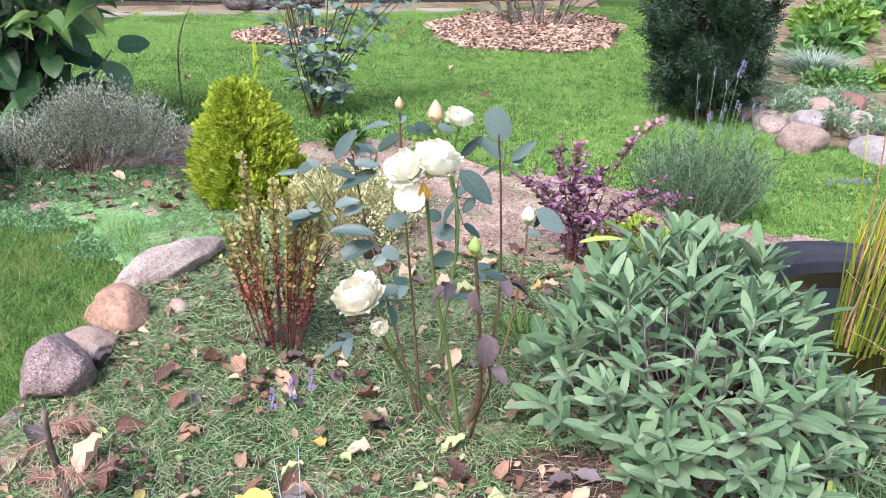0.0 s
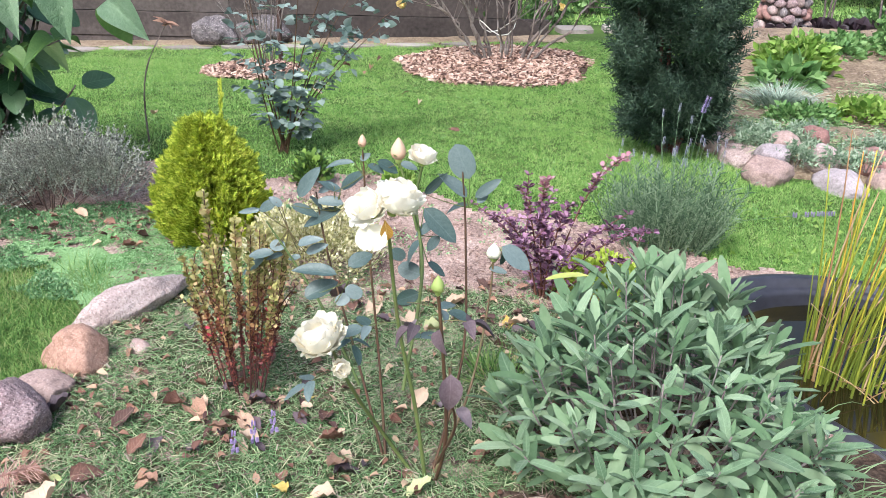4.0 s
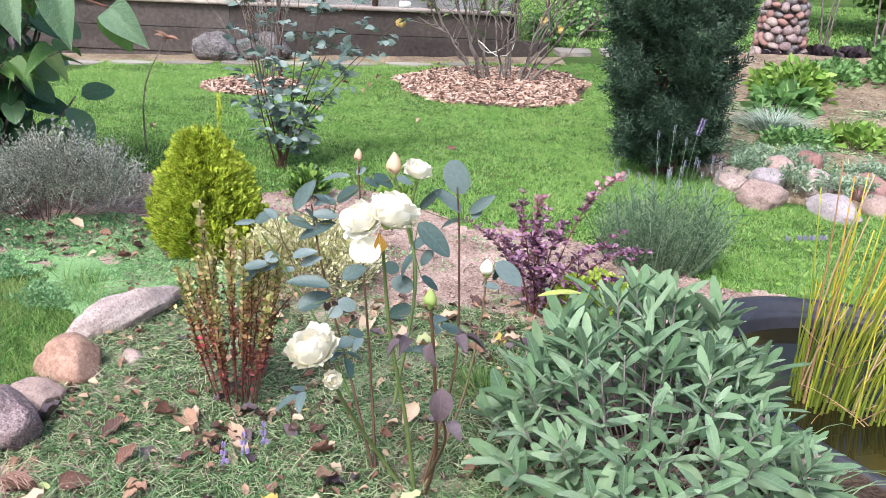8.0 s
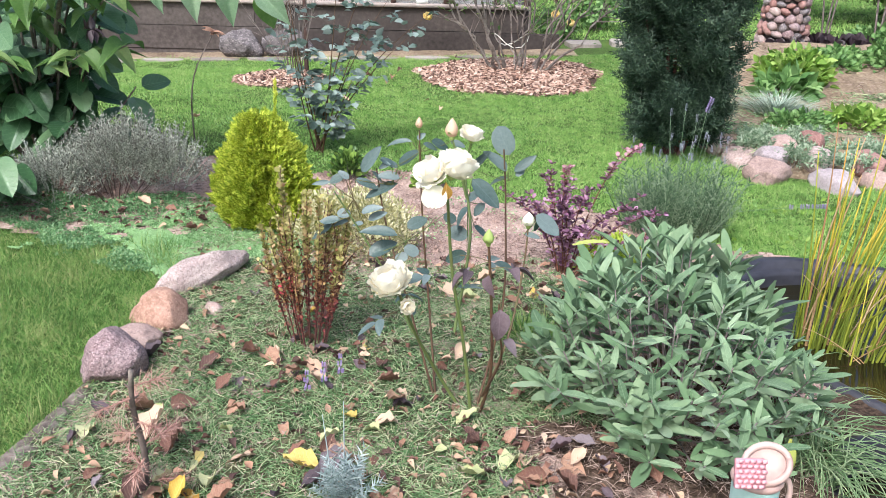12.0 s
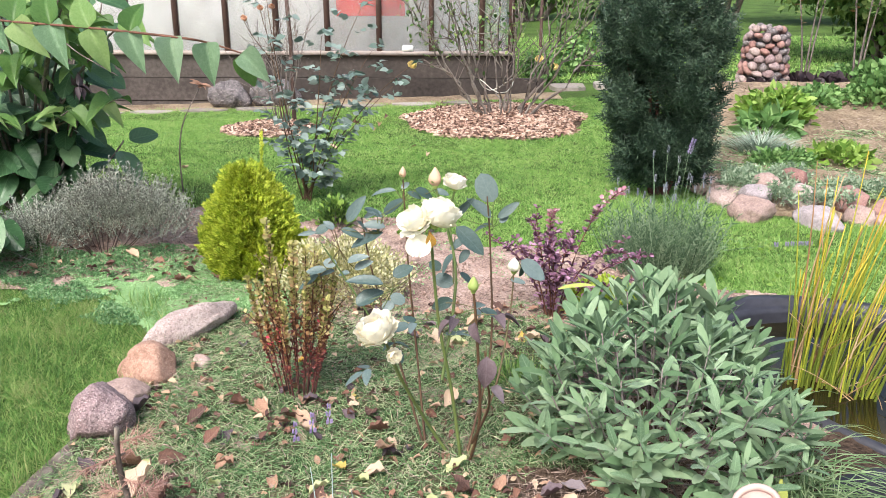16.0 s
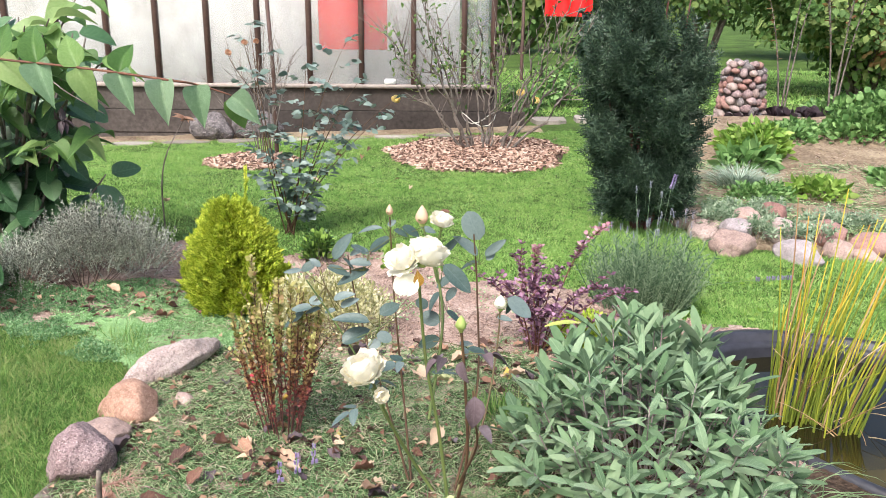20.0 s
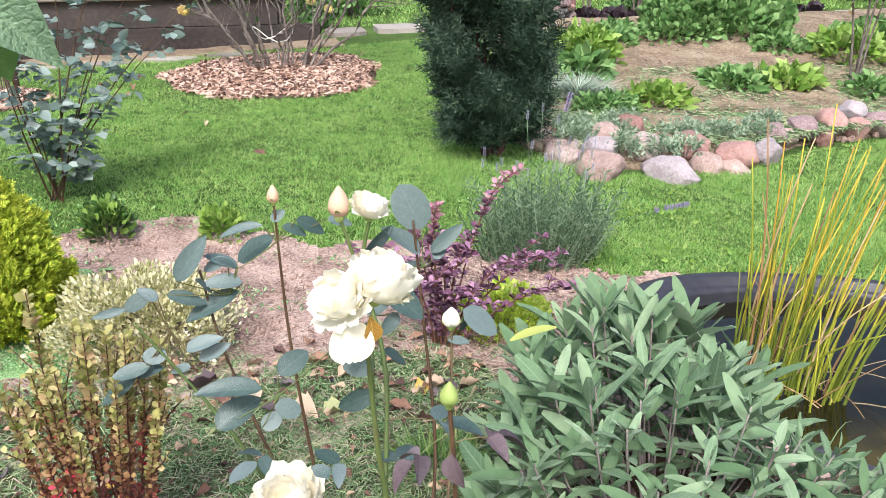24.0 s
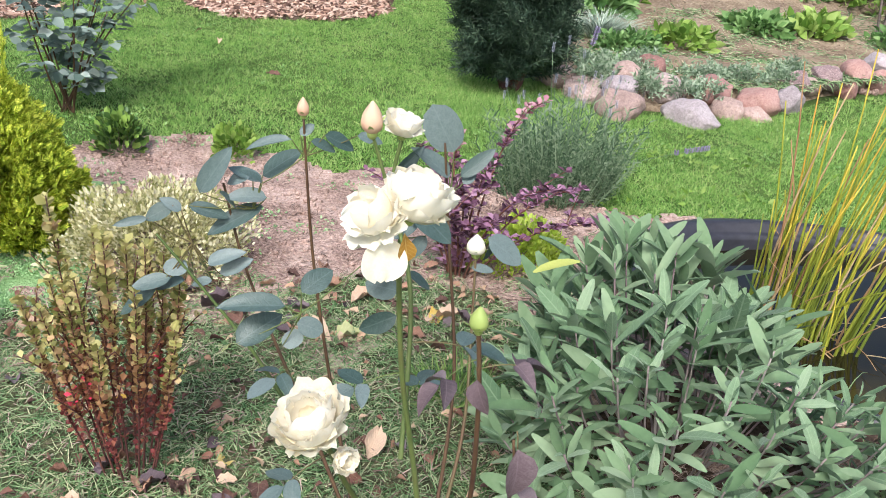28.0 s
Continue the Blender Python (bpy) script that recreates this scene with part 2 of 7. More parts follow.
    "barb_red": mat("barberry_leaf_scarlet", [(0.55, 0.03, 0.06), (0.75, 0.07, 0.13)], 0.5, 20, 7, "island", 0.5, 0, trans=0.25),
    "purple_leaf": mat("purple_barberry_leaf", [(0.08, 0.035, 0.055), (0.27, 0.125, 0.21), (0.52, 0.31, 0.44)], 0.5, 20, 6, "island", 0.6, 0, trans=0.25),
    "pink_leaf": mat("pink_barberry_leaf", [(0.3, 0.12, 0.155), (0.47, 0.24, 0.29), (0.56, 0.36, 0.4)], 0.5, 20, 6, "island", 0.6, 0, trans=0.2),
    "sage": mat("sage_leaf", [(0.118, 0.2, 0.11), (0.195, 0.3, 0.172), (0.32, 0.43, 0.275)], 0.85, 60, 7, "piece", 0.6, 0.6, 0.002, trans=0.26, spec=0.15, sheen=0.15, veins=0.22),
    "sage_stuff": mat("sage_inner_leaf", [(0.105, 0.185, 0.09), (0.18, 0.28, 0.15), (0.3, 0.4, 0.245)], 0.85, 60, 7, "island", 0.5, 0.5, 0.002, trans=0.25, spec=0.15, sheen=0.15),
    "sage_yellow": mat("sage_leaf_yellowed", [(0.35, 0.42, 0.08), (0.5, 0.52, 0.16)], 0.7, 40, 7, "piece", 0.4, 0.4, 0.002, trans=0.2),
    "sage_stem": mat("sage_stem", [(0.2, 0.14, 0.15), (0.3, 0.27, 0.25)], 0.8, 30, 6, "piece", 0.4, 0.3),
    "thuja": mat("golden_thuja", [(0.146, 0.244, 0.024), (0.476, 0.586, 0.055), (0.927, 0.915, 0.159)], 0.65, 14, 5, "island", 0.5, 0, trans=0.4),
    "yew": mat("yew_needle", [(0.01, 0.024, 0.015), (0.034, 0.064, 0.042), (0.13, 0.19, 0.12)], 0.4, 11, 5, "island", 0.3, 0, trans=0.08, spec=0.4),
    "heather": mat("grey_heather", [(0.13, 0.125, 0.105), (0.3, 0.315, 0.27), (0.55, 0.58, 0.5)], 0.8, 20, 4, "island", 0.6, 0, trans=0.1),
    "twig": mat("grey_brown_twig", [(0.06, 0.045, 0.04), (0.17, 0.14, 0.125), (0.29, 0.26, 0.235)], 0.85, 30, 6, bump=0.4),
    "twig_red": mat("red_brown_stem", [(0.12, 0.05, 0.035), (0.24, 0.11, 0.075)], 0.7, 30, 6, bump=0.3),
    "shrub_leaf": mat("broad_shrub_leaf", [(0.033, 0.09, 0.036), (0.07, 0.155, 0.068), (0.145, 0.25, 0.12)], 0.36, 18, 5, "piece", 0.5, 0.35, 0.003, trans=0.2, spec=0.5, veins=0.25),
    "branch_leaf": mat("branch_leaf", [(0.11, 0.2, 0.1), (0.19, 0.305, 0.175), (0.32, 0.44, 0.29)], 0.5, 26, 7, "piece", 0.5, 0.7, 0.004, trans=0.25, spec=0.4, veins=0.06),
    "shrub_light": mat("young_shrub_leaf", [(0.085, 0.18, 0.045), (0.165, 0.29, 0.08), (0.3, 0.41, 0.16)], 0.45, 18, 5, "piece", 0.5, 0.4, 0.004, trans=0.35, spec=0.4, veins=0.05),
    "cream_leaf": mat("variegated_leaf", [(0.3, 0.31, 0.12), (0.62, 0.58, 0.33), (0.84, 0.8, 0.6)], 0.6, 20, 6, "island", 0.6, 0, trans=0.25),
    "lime": mat("lime_leaf", [(0.3, 0.43, 0.04), (0.5, 0.62, 0.08), (0.6, 0.7, 0.18)], 0.6, 20, 6, "island", 0.6, 0, trans=0.3),
    "box": mat("box_leaf", [(0.04, 0.09, 0.025), (0.1, 0.2, 0.045), (0.3, 0.45, 0.1)], 0.4, 20, 6, "island", 0.6, 0, trans=0.15),
    "lavender": mat("lavender_leaf", [(0.06, 0.115, 0.06), (0.15, 0.235, 0.13), (0.28, 0.37, 0.24)], 0.75, 20, 5, "island", 0.6, 0, trans=0.15),
    "lav_flower": mat("lavender_flower", [(0.3, 0.22, 0.44), (0.5, 0.4, 0.64)], 0.7, 30, 8, "island", 0.6, 0),
    "lav_pale": mat("faded_lavender_flower", [(0.3, 0.3, 0.38), (0.42, 0.44, 0.48)], 0.8, 30, 8, "island", 0.6, 0),
    "violet": mat("violet_petal", [(0.22, 0.18, 0.5), (0.34, 0.29, 0.64)], 0.6, 30, 8, "island", 0.6, 0, trans=0.2),
    "reed_green": mat("reed_green", [(0.2, 0.24, 0.025), (0.36, 0.4, 0.05), (0.5, 0.5, 0.09)], 0.5, 5, 2.5, "piece", 0.5, 0, trans=0.15),
    "reed_yellow": mat("reed_yellow", [(0.42, 0.26, 0.03), (0.62, 0.46, 0.06), (0.72, 0.6, 0.14)], 0.5, 5, 2.5, "piece", 0.5, 0, trans=0.15),
    "reed_dry": mat("reed_dry", [(0.22, 0.11, 0.05), (0.4, 0.25, 0.12), (0.55, 0.42, 0.26)], 0.7, 8, 4, "piece", 0.5, 0),
    "rim": mat("black_pond_plastic", [(0.018, 0.018, 0.024), (0.045, 0.045, 0.058)], 0.42, 30, 5, bump=0.15, spec=0.5),
    "silver": mat("silver_leaf", [(0.2, 0.27, 0.2), (0.36, 0.44, 0.35), (0.56, 0.63, 0.53)], 0.75, 20, 5, "island", 0.6, 0, trans=0.1),
    "herb": mat("grey_herb_leaf", [(0.14, 0.22, 0.13), (0.26, 0.35, 0.23), (0.4, 0.48, 0.36)], 0.75, 20, 5, "island", 0.6, 0, trans=0.15),
    "bright_leaf": mat("bright_green_leaf", [(0.13, 0.25, 0.04), (0.25, 0.4, 0.07), (0.4, 0.53, 0.16)], 0.5, 18, 5, "island", 0.6, 0.2, trans=0.3),
    "mid_leaf": mat("mid_green_leaf", [(0.075, 0.17, 0.045), (0.155, 0.29, 0.09), (0.27, 0.42, 0.16)], 0.55, 18, 4, "island", 0.6, 0.2, trans=0.25),
    "far_leaf": mat("far_shrub_leaf", [(0.05, 0.11, 0.025), (0.11, 0.2, 0.05), (0.22, 0.29, 0.09)], 0.6, 12, 2, "island", 0.6, 0, trans=0.25),
    "vine_red": mat("reddish_vine_leaf", [(0.16, 0.05, 0.03), (0.24, 0.16, 0.06), (0.14, 0.2, 0.06)], 0.6, 12, 2, "island", 0.6, 0, trans=0.2),
    "dark_leaf": mat("dark_heuchera_leaf", [(0.02, 0.014, 0.018), (0.06, 0.04, 0.05)], 0.5, 20, 5, "island", 0.6, 0),
    "pine_dead": mat("dead_pine_needle", [(0.2, 0.09, 0.07), (0.4, 0.22, 0.175), (0.55, 0.37, 0.31)], 0.7, 20, 5, "island", 0.6, 0),
    "blue_leaf": mat("blue_grey_leaf", [(0.2, 0.27, 0.26), (0.33, 0.41, 0.41), (0.45, 0.52, 0.52)], 0.75, 20, 5, "island", 0.6, 0),
    "pink_glaze": mat("pink_glaze", [(0.62, 0.25, 0.3), (0.75, 0.4, 0.44)], 0.4, 30, 12, bump=0.4),
    "cream_glaze": mat("cream_glaze", [(0.4, 0.25, 0.22), (0.58, 0.44, 0.4)], 0.4, 20, 9, bump=0.3),
    "blue_glaze": mat("blue_glaze", [(0.05, 0.33, 0.55), (0.12, 0.5, 0.7)], 0.35, 20, 9, bump=0.2),
    "teal_glaze": mat("pale_teal_glaze", [(0.3, 0.48, 0.45), (0.45, 0.62, 0.58)], 0.4, 20, 9, bump=0.3),
    "red_cloth": mat("red_cloth", [(0.7, 0.015, 0.015), (0.85, 0.03, 0.03)], 0.7, 12, 3, bump=0.2),
    "red_flower": mat("red_flower", [(0.5, 0.01, 0.03), (0.7, 0.02, 0.06)], 0.6, 20, 9, "island", 0.5, 0),
    "white_thing": mat("white_film", [(0.6, 0.6, 0.6), (0.75, 0.75, 0.75)], 0.6, 12, 3, bump=0.2),
    "grey_curtain": mat("pale_grey_sheet", [(0.36, 0.34, 0.32), (0.62, 0.61, 0.6), (0.78, 0.78, 0.78)], 0.8, 3, 0.7, bump=0.2),
    "string": mat("white_string", [(0.6, 0.6, 0.55), (0.75, 0.75, 0.7)], 0.8, 30, 9),
}


def glass_like(name, color, rough, alpha_mix):
    m = bpy.data.materials.new(name)
    m.use_nodes = True
    t = m.node_tree
    p = t.nodes["Principled BSDF"]
    p.inputs["Base Color"].default_value = (*color, 1)
    p.inputs["Roughness"].default_value = 0.25
    tr = t.nodes.new("ShaderNodeBsdfTransparent")
    tl = t.nodes.new("ShaderNodeBsdfTranslucent")
    tl.inputs[0].default_value = (*color, 1)
    mx, my = t.nodes.new("ShaderNodeMixShader"), t.nodes.new("ShaderNodeMixShader")
    nz = t.nodes.new("ShaderNodeTexNoise")
    nz.inputs["Scale"].default_value = 2.2
    mr = t.nodes.new("ShaderNodeMapRange")
    mr.inputs[3].default_value, mr.inputs[4].default_value = alpha_mix - 0.12, alpha_mix + 0.12
    t.links.new(nz.outputs[0], mr.inputs[0])
    mx.inputs[0].default_value = 0.5
    t.links.new(p.outputs[0], mx.inputs[1])
    t.links.new(tl.outputs[0], mx.inputs[2])
    t.links.new(mr.outputs[0], my.inputs[0])
    t.links.new(mx.outputs[0], my.inputs[1])
    t.links.new(tr.outputs[0], my.inputs[2])
    t.links.new(my.outputs[0], t.nodes["Material Output"].inputs[0])
    return m


M["film"] = glass_like("frosted_pane", (0.8, 0.8, 0.8), 0.3, 0.78)


def water_mat():
    m = bpy.data.materials.new("pond_water")
    m.use_nodes = True
    t = m.node_tree
    p = t.nodes["Principled BSDF"]
    p.inputs["Roughness"].default_value = 0.015
    p.inputs["IOR"].default_value = 1.36
    nz = t.nodes.new("ShaderNodeTexNoise")
    nz.inputs["Scale"].default_value = 9
    mud = t.nodes.new("ShaderNodeTexNoise")
    mud.inputs["Scale"].default_value, mud.inputs["Detail"].default_value = 3.0, 4
    cr = ramp_cols(t, [(0.006, 0.006, 0.003), (0.018, 0.015, 0.005), (0.06, 0.046, 0.01)], 0.36)
    t.links.new(mud.outputs[0], cr.inputs[0])
    t.links.new(cr.outputs[0], p.inputs["Base Color"])
    b = t.nodes.new("ShaderNodeBump")
    b.inputs["Strength"].default_value, b.inputs["Distance"].default_value = 0.03, 0.01
    t.links.new(nz.outputs[0], b.inputs["Height"])
    t.links.new(b.outputs[0], p.inputs["Normal"])
    return m


M["water"] = water_mat()


def reed_mat():
    """Green at the foot, yellow and orange towards the dry tips."""
    m = mat("reed", [(0.2, 0.24, 0.03), (0.45, 0.4, 0.05)], 0.5, 5, 2.5, "piece", 0.5, 0, trans=0.15)
    n, ln = m.node_tree.nodes, m.node_tree.links
    co, sp, nz, ob = n.new("ShaderNodeTexCoord"), n.new("ShaderNodeSeparateXYZ"), n.new("ShaderNodeTexNoise"), n.new("ShaderNodeObjectInfo")
    nz.inputs["Scale"].default_value = 14
    ln.new(co.outputs["Object"], sp.inputs[0])
    ln.new(co.outputs["Object"], nz.inputs["Vector"])
    s = sp.outputs[2]
    for src, k in ((nz.outputs[0], 0.5), (ob.outputs["Random"], 0.75)):
        q = n.new("ShaderNodeMath")
        q.operation = "MULTIPLY_ADD"
        ln.new(src, q.inputs[0])
        q.inputs[1].default_value = k
        ln.new(s, q.inputs[2])
        s = q.outputs[0]
    r = ramp_cols(m.node_tree, [(0.16, 0.21, 0.03), (0.34, 0.37, 0.04), (0.62, 0.47, 0.06), (0.56, 0.26, 0.05)], 0.0)
    for e, x in zip(r.color_ramp.elements, (0.7, 1.12, 1.42, 1.9)):
        e.position = x / 2
    q = n.new("ShaderNodeMath")
    q.operation = "MULTIPLY"
    q.inputs[1].default_value = 0.5
    ln.new(s, q.inputs[0])
    ln.new(q.outputs[0], r.inputs[0])
    for t in n:
        if t.bl_idname in ("ShaderNodeBsdfPrincipled", "ShaderNodeBsdfTranslucent"):
            ln.new(r.outputs[0], t.inputs[0])
    return m


M["reed"] = reed_mat()

# ---- geometry helpers ----
rng = np.random.default_rng(7)


def unit(v):
    v = np.asarray(v, float)
    return v / np.maximum(np.linalg.norm(v, axis=-1, keepdims=True), 1e-9)


class Geo:
    """Gathers vertices and faces of one mesh."""

    def __init__(self):
        self.v, self.f, self.n = [], [], 0

    def add(self, v, faces):
        v = np.asarray(v, float).reshape(-1, 3)
        for f in faces:
            self.f.append(np.asarray(f, int) + self.n)
        self.v.append(v)
        self.n += len(v)
        return self

    def copies(self, tmpl, rot, loc):
        """Adds the template at every 3x3 frame and place given."""
        tv, tf = tmpl
        k, m = len(tv), len(loc)
        if m == 0:
            return self
        v = np.einsum("mij,kj->mki", rot, tv) + np.asarray(loc)[:, None, :]
        off = (np.arange(m) * k)[:, None, None]
        return self.add(v.reshape(-1, 3), [(np.asarray(f)[None] + off).reshape(-1, len(f[0])) for f in tf])

    def mesh(self, name, material, smooth=True):
        me = bpy.data.meshes.new(name)
        v = np.concatenate(self.v)
        idx = np.concatenate([f.ravel() for f in self.f])
        tot = np.concatenate([np.full(len(f), f.shape[1]) for f in self.f])
        me.vertices.add(len(v))
        me.vertices.foreach_set("co", v.astype(np.float32).ravel())
        me.loops.add(len(idx))
        me.loops.foreach_set("vertex_index", idx.astype(np.int32))
        me.polygons.add(len(tot))
        me.polygons.foreach_set("loop_start", np.concatenate([[0], np.cumsum(tot)[:-1]]).astype(np.int32))
        me.update(calc_edges=True)
        me.polygons.foreach_set("use_smooth", np.full(len(tot), smooth))
        me.materials.append(material)
        me.update()
        return me


def frames(d, up):
    """Frames whose y axis runs along d and whose z axis leans to up."""
    y = unit(d)
    x = unit(np.cross(y, up))
    return np.stack([x, y, np.cross(x, y)], axis=-1)


def leaf(width=0.5, kind="ovate", fold=0.15, curl=0.15, rows=5, wave=0.0):
    """A leaf one unit long along y, creased on its midrib."""
    t = np.linspace(0, 1, rows + 1)
    w = {"ovate": np.sin(np.pi * t ** 0.75) ** 0.85, "lance": np.sin(np.pi * t ** 0.85) ** 1.1, "round": np.sqrt(np.maximum(0, 1 - (2 * t - 1) ** 2)),
         "obovate": np.sin(np.pi * t ** 1.5) ** 0.9, "oblong": np.sin(np.pi * (0.02 + 0.96 * t ** 0.95)) ** 0.5, "blade": 1 - t ** 1.6, "rose": 1.95 * t ** 0.6 * (1 - t) ** 0.78, "heart": np.maximum(0, 1 - t) ** 0.62 * np.minimum(1, (t + 0.05) * 7) ** 0.5}[kind] * width / 2
    z = -curl * t ** 2
    e = wave * np.sin(t * 17.0)
    v = np.stack([np.stack([-w, t, z + fold * w * 2 + e], 1), np.stack([0 * t, t, z], 1), np.stack([w, t, z + fold * w * 2 - e], 1)], 1).reshape(-1, 3)
    i = np.arange(rows)[:, None] * 3
    q = np.concatenate([i + np.array([[0, 1, 4, 3]]), i + np.array([[1, 2, 5, 4]])])
    return v, [q]


def blade(rows=2, bend=0.35):
    t = np.linspace(0, 1, rows + 1)
    w = (1 - t) ** 0.6 * 0.5
    v = np.stack([np.stack([-w, bend * t ** 2, t], 1), np.stack([w, bend * t ** 2, t], 1)], 1).reshape(-1, 3)
    i = np.arange(rows)[:, None] * 2
    return v, [i + np.array([[0, 1, 3, 2]])]


def strip(rows=2, curl=0.35):
    """A flat tapering strip one unit long along y."""
    t = np.linspace(0, 1, rows + 1)
    w = 0.5 * (1 - 0.8 * t ** 1.6)
    v = np.stack([np.stack([-w, t, -curl * t ** 2], 1), np.stack([w, t, -curl * t ** 2], 1)], 1).reshape(-1, 3)
    i = np.arange(rows)[:, None] * 2
    return v, [i + np.array([[0, 1, 3, 2]])]


def scale_leaf(width=0.55):
    """A tiny creased leaf of two faces, one unit long along y."""
    return np.array([[0, 0, 0], [-width / 2, 0.45, 0.08], [0, 1, 0], [width / 2, 0.45, 0.08]]), [np.array([[0, 2, 1], [0, 3, 2]])]


def tube(g, pts, r0, r1, sides=5):
    """A tapered round stem along the points."""
    p = np.asarray(pts, float)
    n = len(p)
    d = unit(np.gradient(p, axis=0))
    ref = np.where(np.abs(d[:, 2:3]) > 0.9, [[1.0, 0, 0]], [[0, 0, 1.0]])
    x = unit(np.cross(d, ref))
    y = np.cross(d, x)
    r = np.linspace(r0, r1, n)[:, None, None]
    a = np.linspace(0, 2 * np.pi, sides, endpoint=False)
    ring = p[:, None] + r * (np.cos(a)[None, :, None] * x[:, None] + np.sin(a)[None, :, None] * y[:, None])
    k = np.arange(sides)
    q = np.concatenate([np.stack([i * sides + k, i * sides + (k + 1) % sides, (i + 1) * sides + (k + 1) % sides, (i + 1) * sides + k], 1) for i in range(n - 1)])
    g.add(ring.reshape(-1, 3), [q, (np.arange(sides) + (n - 1) * sides)[None]])
    return g


def bez(a, b, c, n=8):
    t = np.linspace(0, 1, n)[:, None]
    a, b, c = (np.asarray(q, float) for q in (a, b, c))
    return (1 - t) ** 2 * a + 2 * t * (1 - t) * b + t ** 2 * c


def poly(pts, n=24):
    """A smooth line through the points."""
    p = np.asarray(pts, float)
    s = np.linspace(0, len(p) - 1, n)
    out = []
    for u in s:
        i = int(min(u, len(p) - 2))
        f = u - i
        p0, p1, p2, p3 = p[max(i - 1, 0)], p[i], p[i + 1], p[min(i + 2, len(p) - 1)]
        out.append(0.5 * (2 * p1 + (p2 - p0) * f + (2 * p0 - 5 * p1 + 4 * p2 - p3) * f * f + (3 * p1 - p0 - 3 * p2 + p3) * f ** 3))
    return np.array(out)


def lumps(p, scale, seed=0.0):
    return np.array([noise.noise(Vector((x * scale + seed, y * scale, z * scale))) for x, y, z in p])


ICO = {}


def ico(level):
    if level not in ICO:
        bm = bmesh.new()
        bmesh.ops.create_icosphere(bm, subdivisions=level, radius=1)
        bm.verts.index_update()
        ICO[level] = (np.array([v.co[:] for v in bm.verts]), [np.array([[v.index for v in f.verts] for f in bm.faces])])
        bm.free()
    return ICO[level]


def gz(x, y):
    """Height of the ground: it falls gently to the pond side, and rises the other way along the back wall."""
    k = np.clip((8 - y) / 2.0, 0, 1)
    return -0.0454 * np.clip(x, -4, 5) * k + (1 - k) * 0.033 * np.clip(x + 1.4, -3, 4)


POND, POND_TURN, LOBE = (2.2, 2.3, 0.74, 1.3), 0.85, (1.42, 1.55, 0.31)


def in_pond(x, y, k=1.0):
    c, s = math.cos(POND_TURN), math.sin(POND_TURN)
    u, v = (x - POND[0]) * c + (y - POND[1]) * s, (y - POND[1]) * c - (x - POND[0]) * s
    return ((u / POND[2]) ** 2 + (v / POND[3]) ** 2 < k * k) | ((x - LOBE[0]) ** 2 + (y - LOBE[1]) ** 2 < (k * LOBE[2]) ** 2)


# ---- objects ----
def put(name, geo, material, label="", category="", group="", kind="", smooth=True):
    ob = new(name, geo.mesh(name, material, smooth) if isinstance(geo, Geo) else geo)
    return tagged(ob, label, category, group, kind)


def thing(name, at, label, category, group=""):
    ob = new(name)
    ob.empty_display_size = 0.05
    ob.location = at
    return tagged(ob, label, category, group)


def part(name, geo, material, parent, label="", kind="", smooth=True):
    ob = new(name, geo.mesh(name, material, smooth) if isinstance(geo, Geo) else geo)
    ob.parent = parent
    return tagged(ob, label, kind=kind)


def piece(name, me, parent, m, label=""):
    ob = new(name, me)
    ob.parent = parent
    ob.matrix_basis = m
    return tagged(ob, label)


def mtx(rot, loc, s=1.0):
    m = Matrix([[rot[i][j] * s for j in range(3)] for i in range(3)]).to_4x4()
    m.translation = loc
    return m


def leaf_mesh(name, material, **kw):
    return Geo().add(*leaf(**kw)).mesh(name, material)


# ---- ground ----
def bed_front(x, y):
    """The planted bed round the rose."""
    left = np.interp(y, [0.4, 1.4, 1.9, 2.75, 3.0, 3.1, 4.2], [-1.25, -1.13, -1.08, -1.05, -1.2, -2.6, -2.3])
    back = np.interp(x, [-2.4, -1.4, -0.95, -0.5, -0.2, 0.22, 0.66, 1.1, 1.45, 1.7, 2.0], [4.2, 4.4, 4.15, 4.4, 4.38, 3.95, 3.95, 3.6, 3.44, 3.38, 3.3]) + 0.03 * np.sin(x * 17)
    right = np.interp(y, [0.5, 2.0, 2.6, 3.1, 3.45, 3.9], [1.15, 1.5, 1.7, 1.75, 1.85, 1.3])
    return (x > left) & (y < back) & (x < right) & (y > 0.3 + 0.08 * np.sin(x * 3.1) + 0.25 * (x - 0.1) ** 2)


def BACK_EDGE(x):
    return np.interp(x, [1.7, 2.0, 2.8, 3.2, 3.7, 4.6, 6.0], [5.5, 4.8, 4.75, 4.9, 5.2, 5.4, 5.4])


def bed_back(x, y):
    """The stone-edged bed beside the yew."""
    front = BACK_EDGE(x)
    left = np.interp(y, [4.8, 5.6, 6.5, 8.5], [1.9, 1.75, 2.15, 2.6])
    return (y > front) & (x > left) & (y < 8.75)


RING, RING2 = (0.48, 7.55, 0.84, 0.78), (-1.55, 7.1, 0.42, 0.45)


def in_ring(x, y, r, k=1.0):
    return ((x - r[0]) / r[2]) ** 2 + ((y - r[1]) / r[3]) ** 2 < k * k


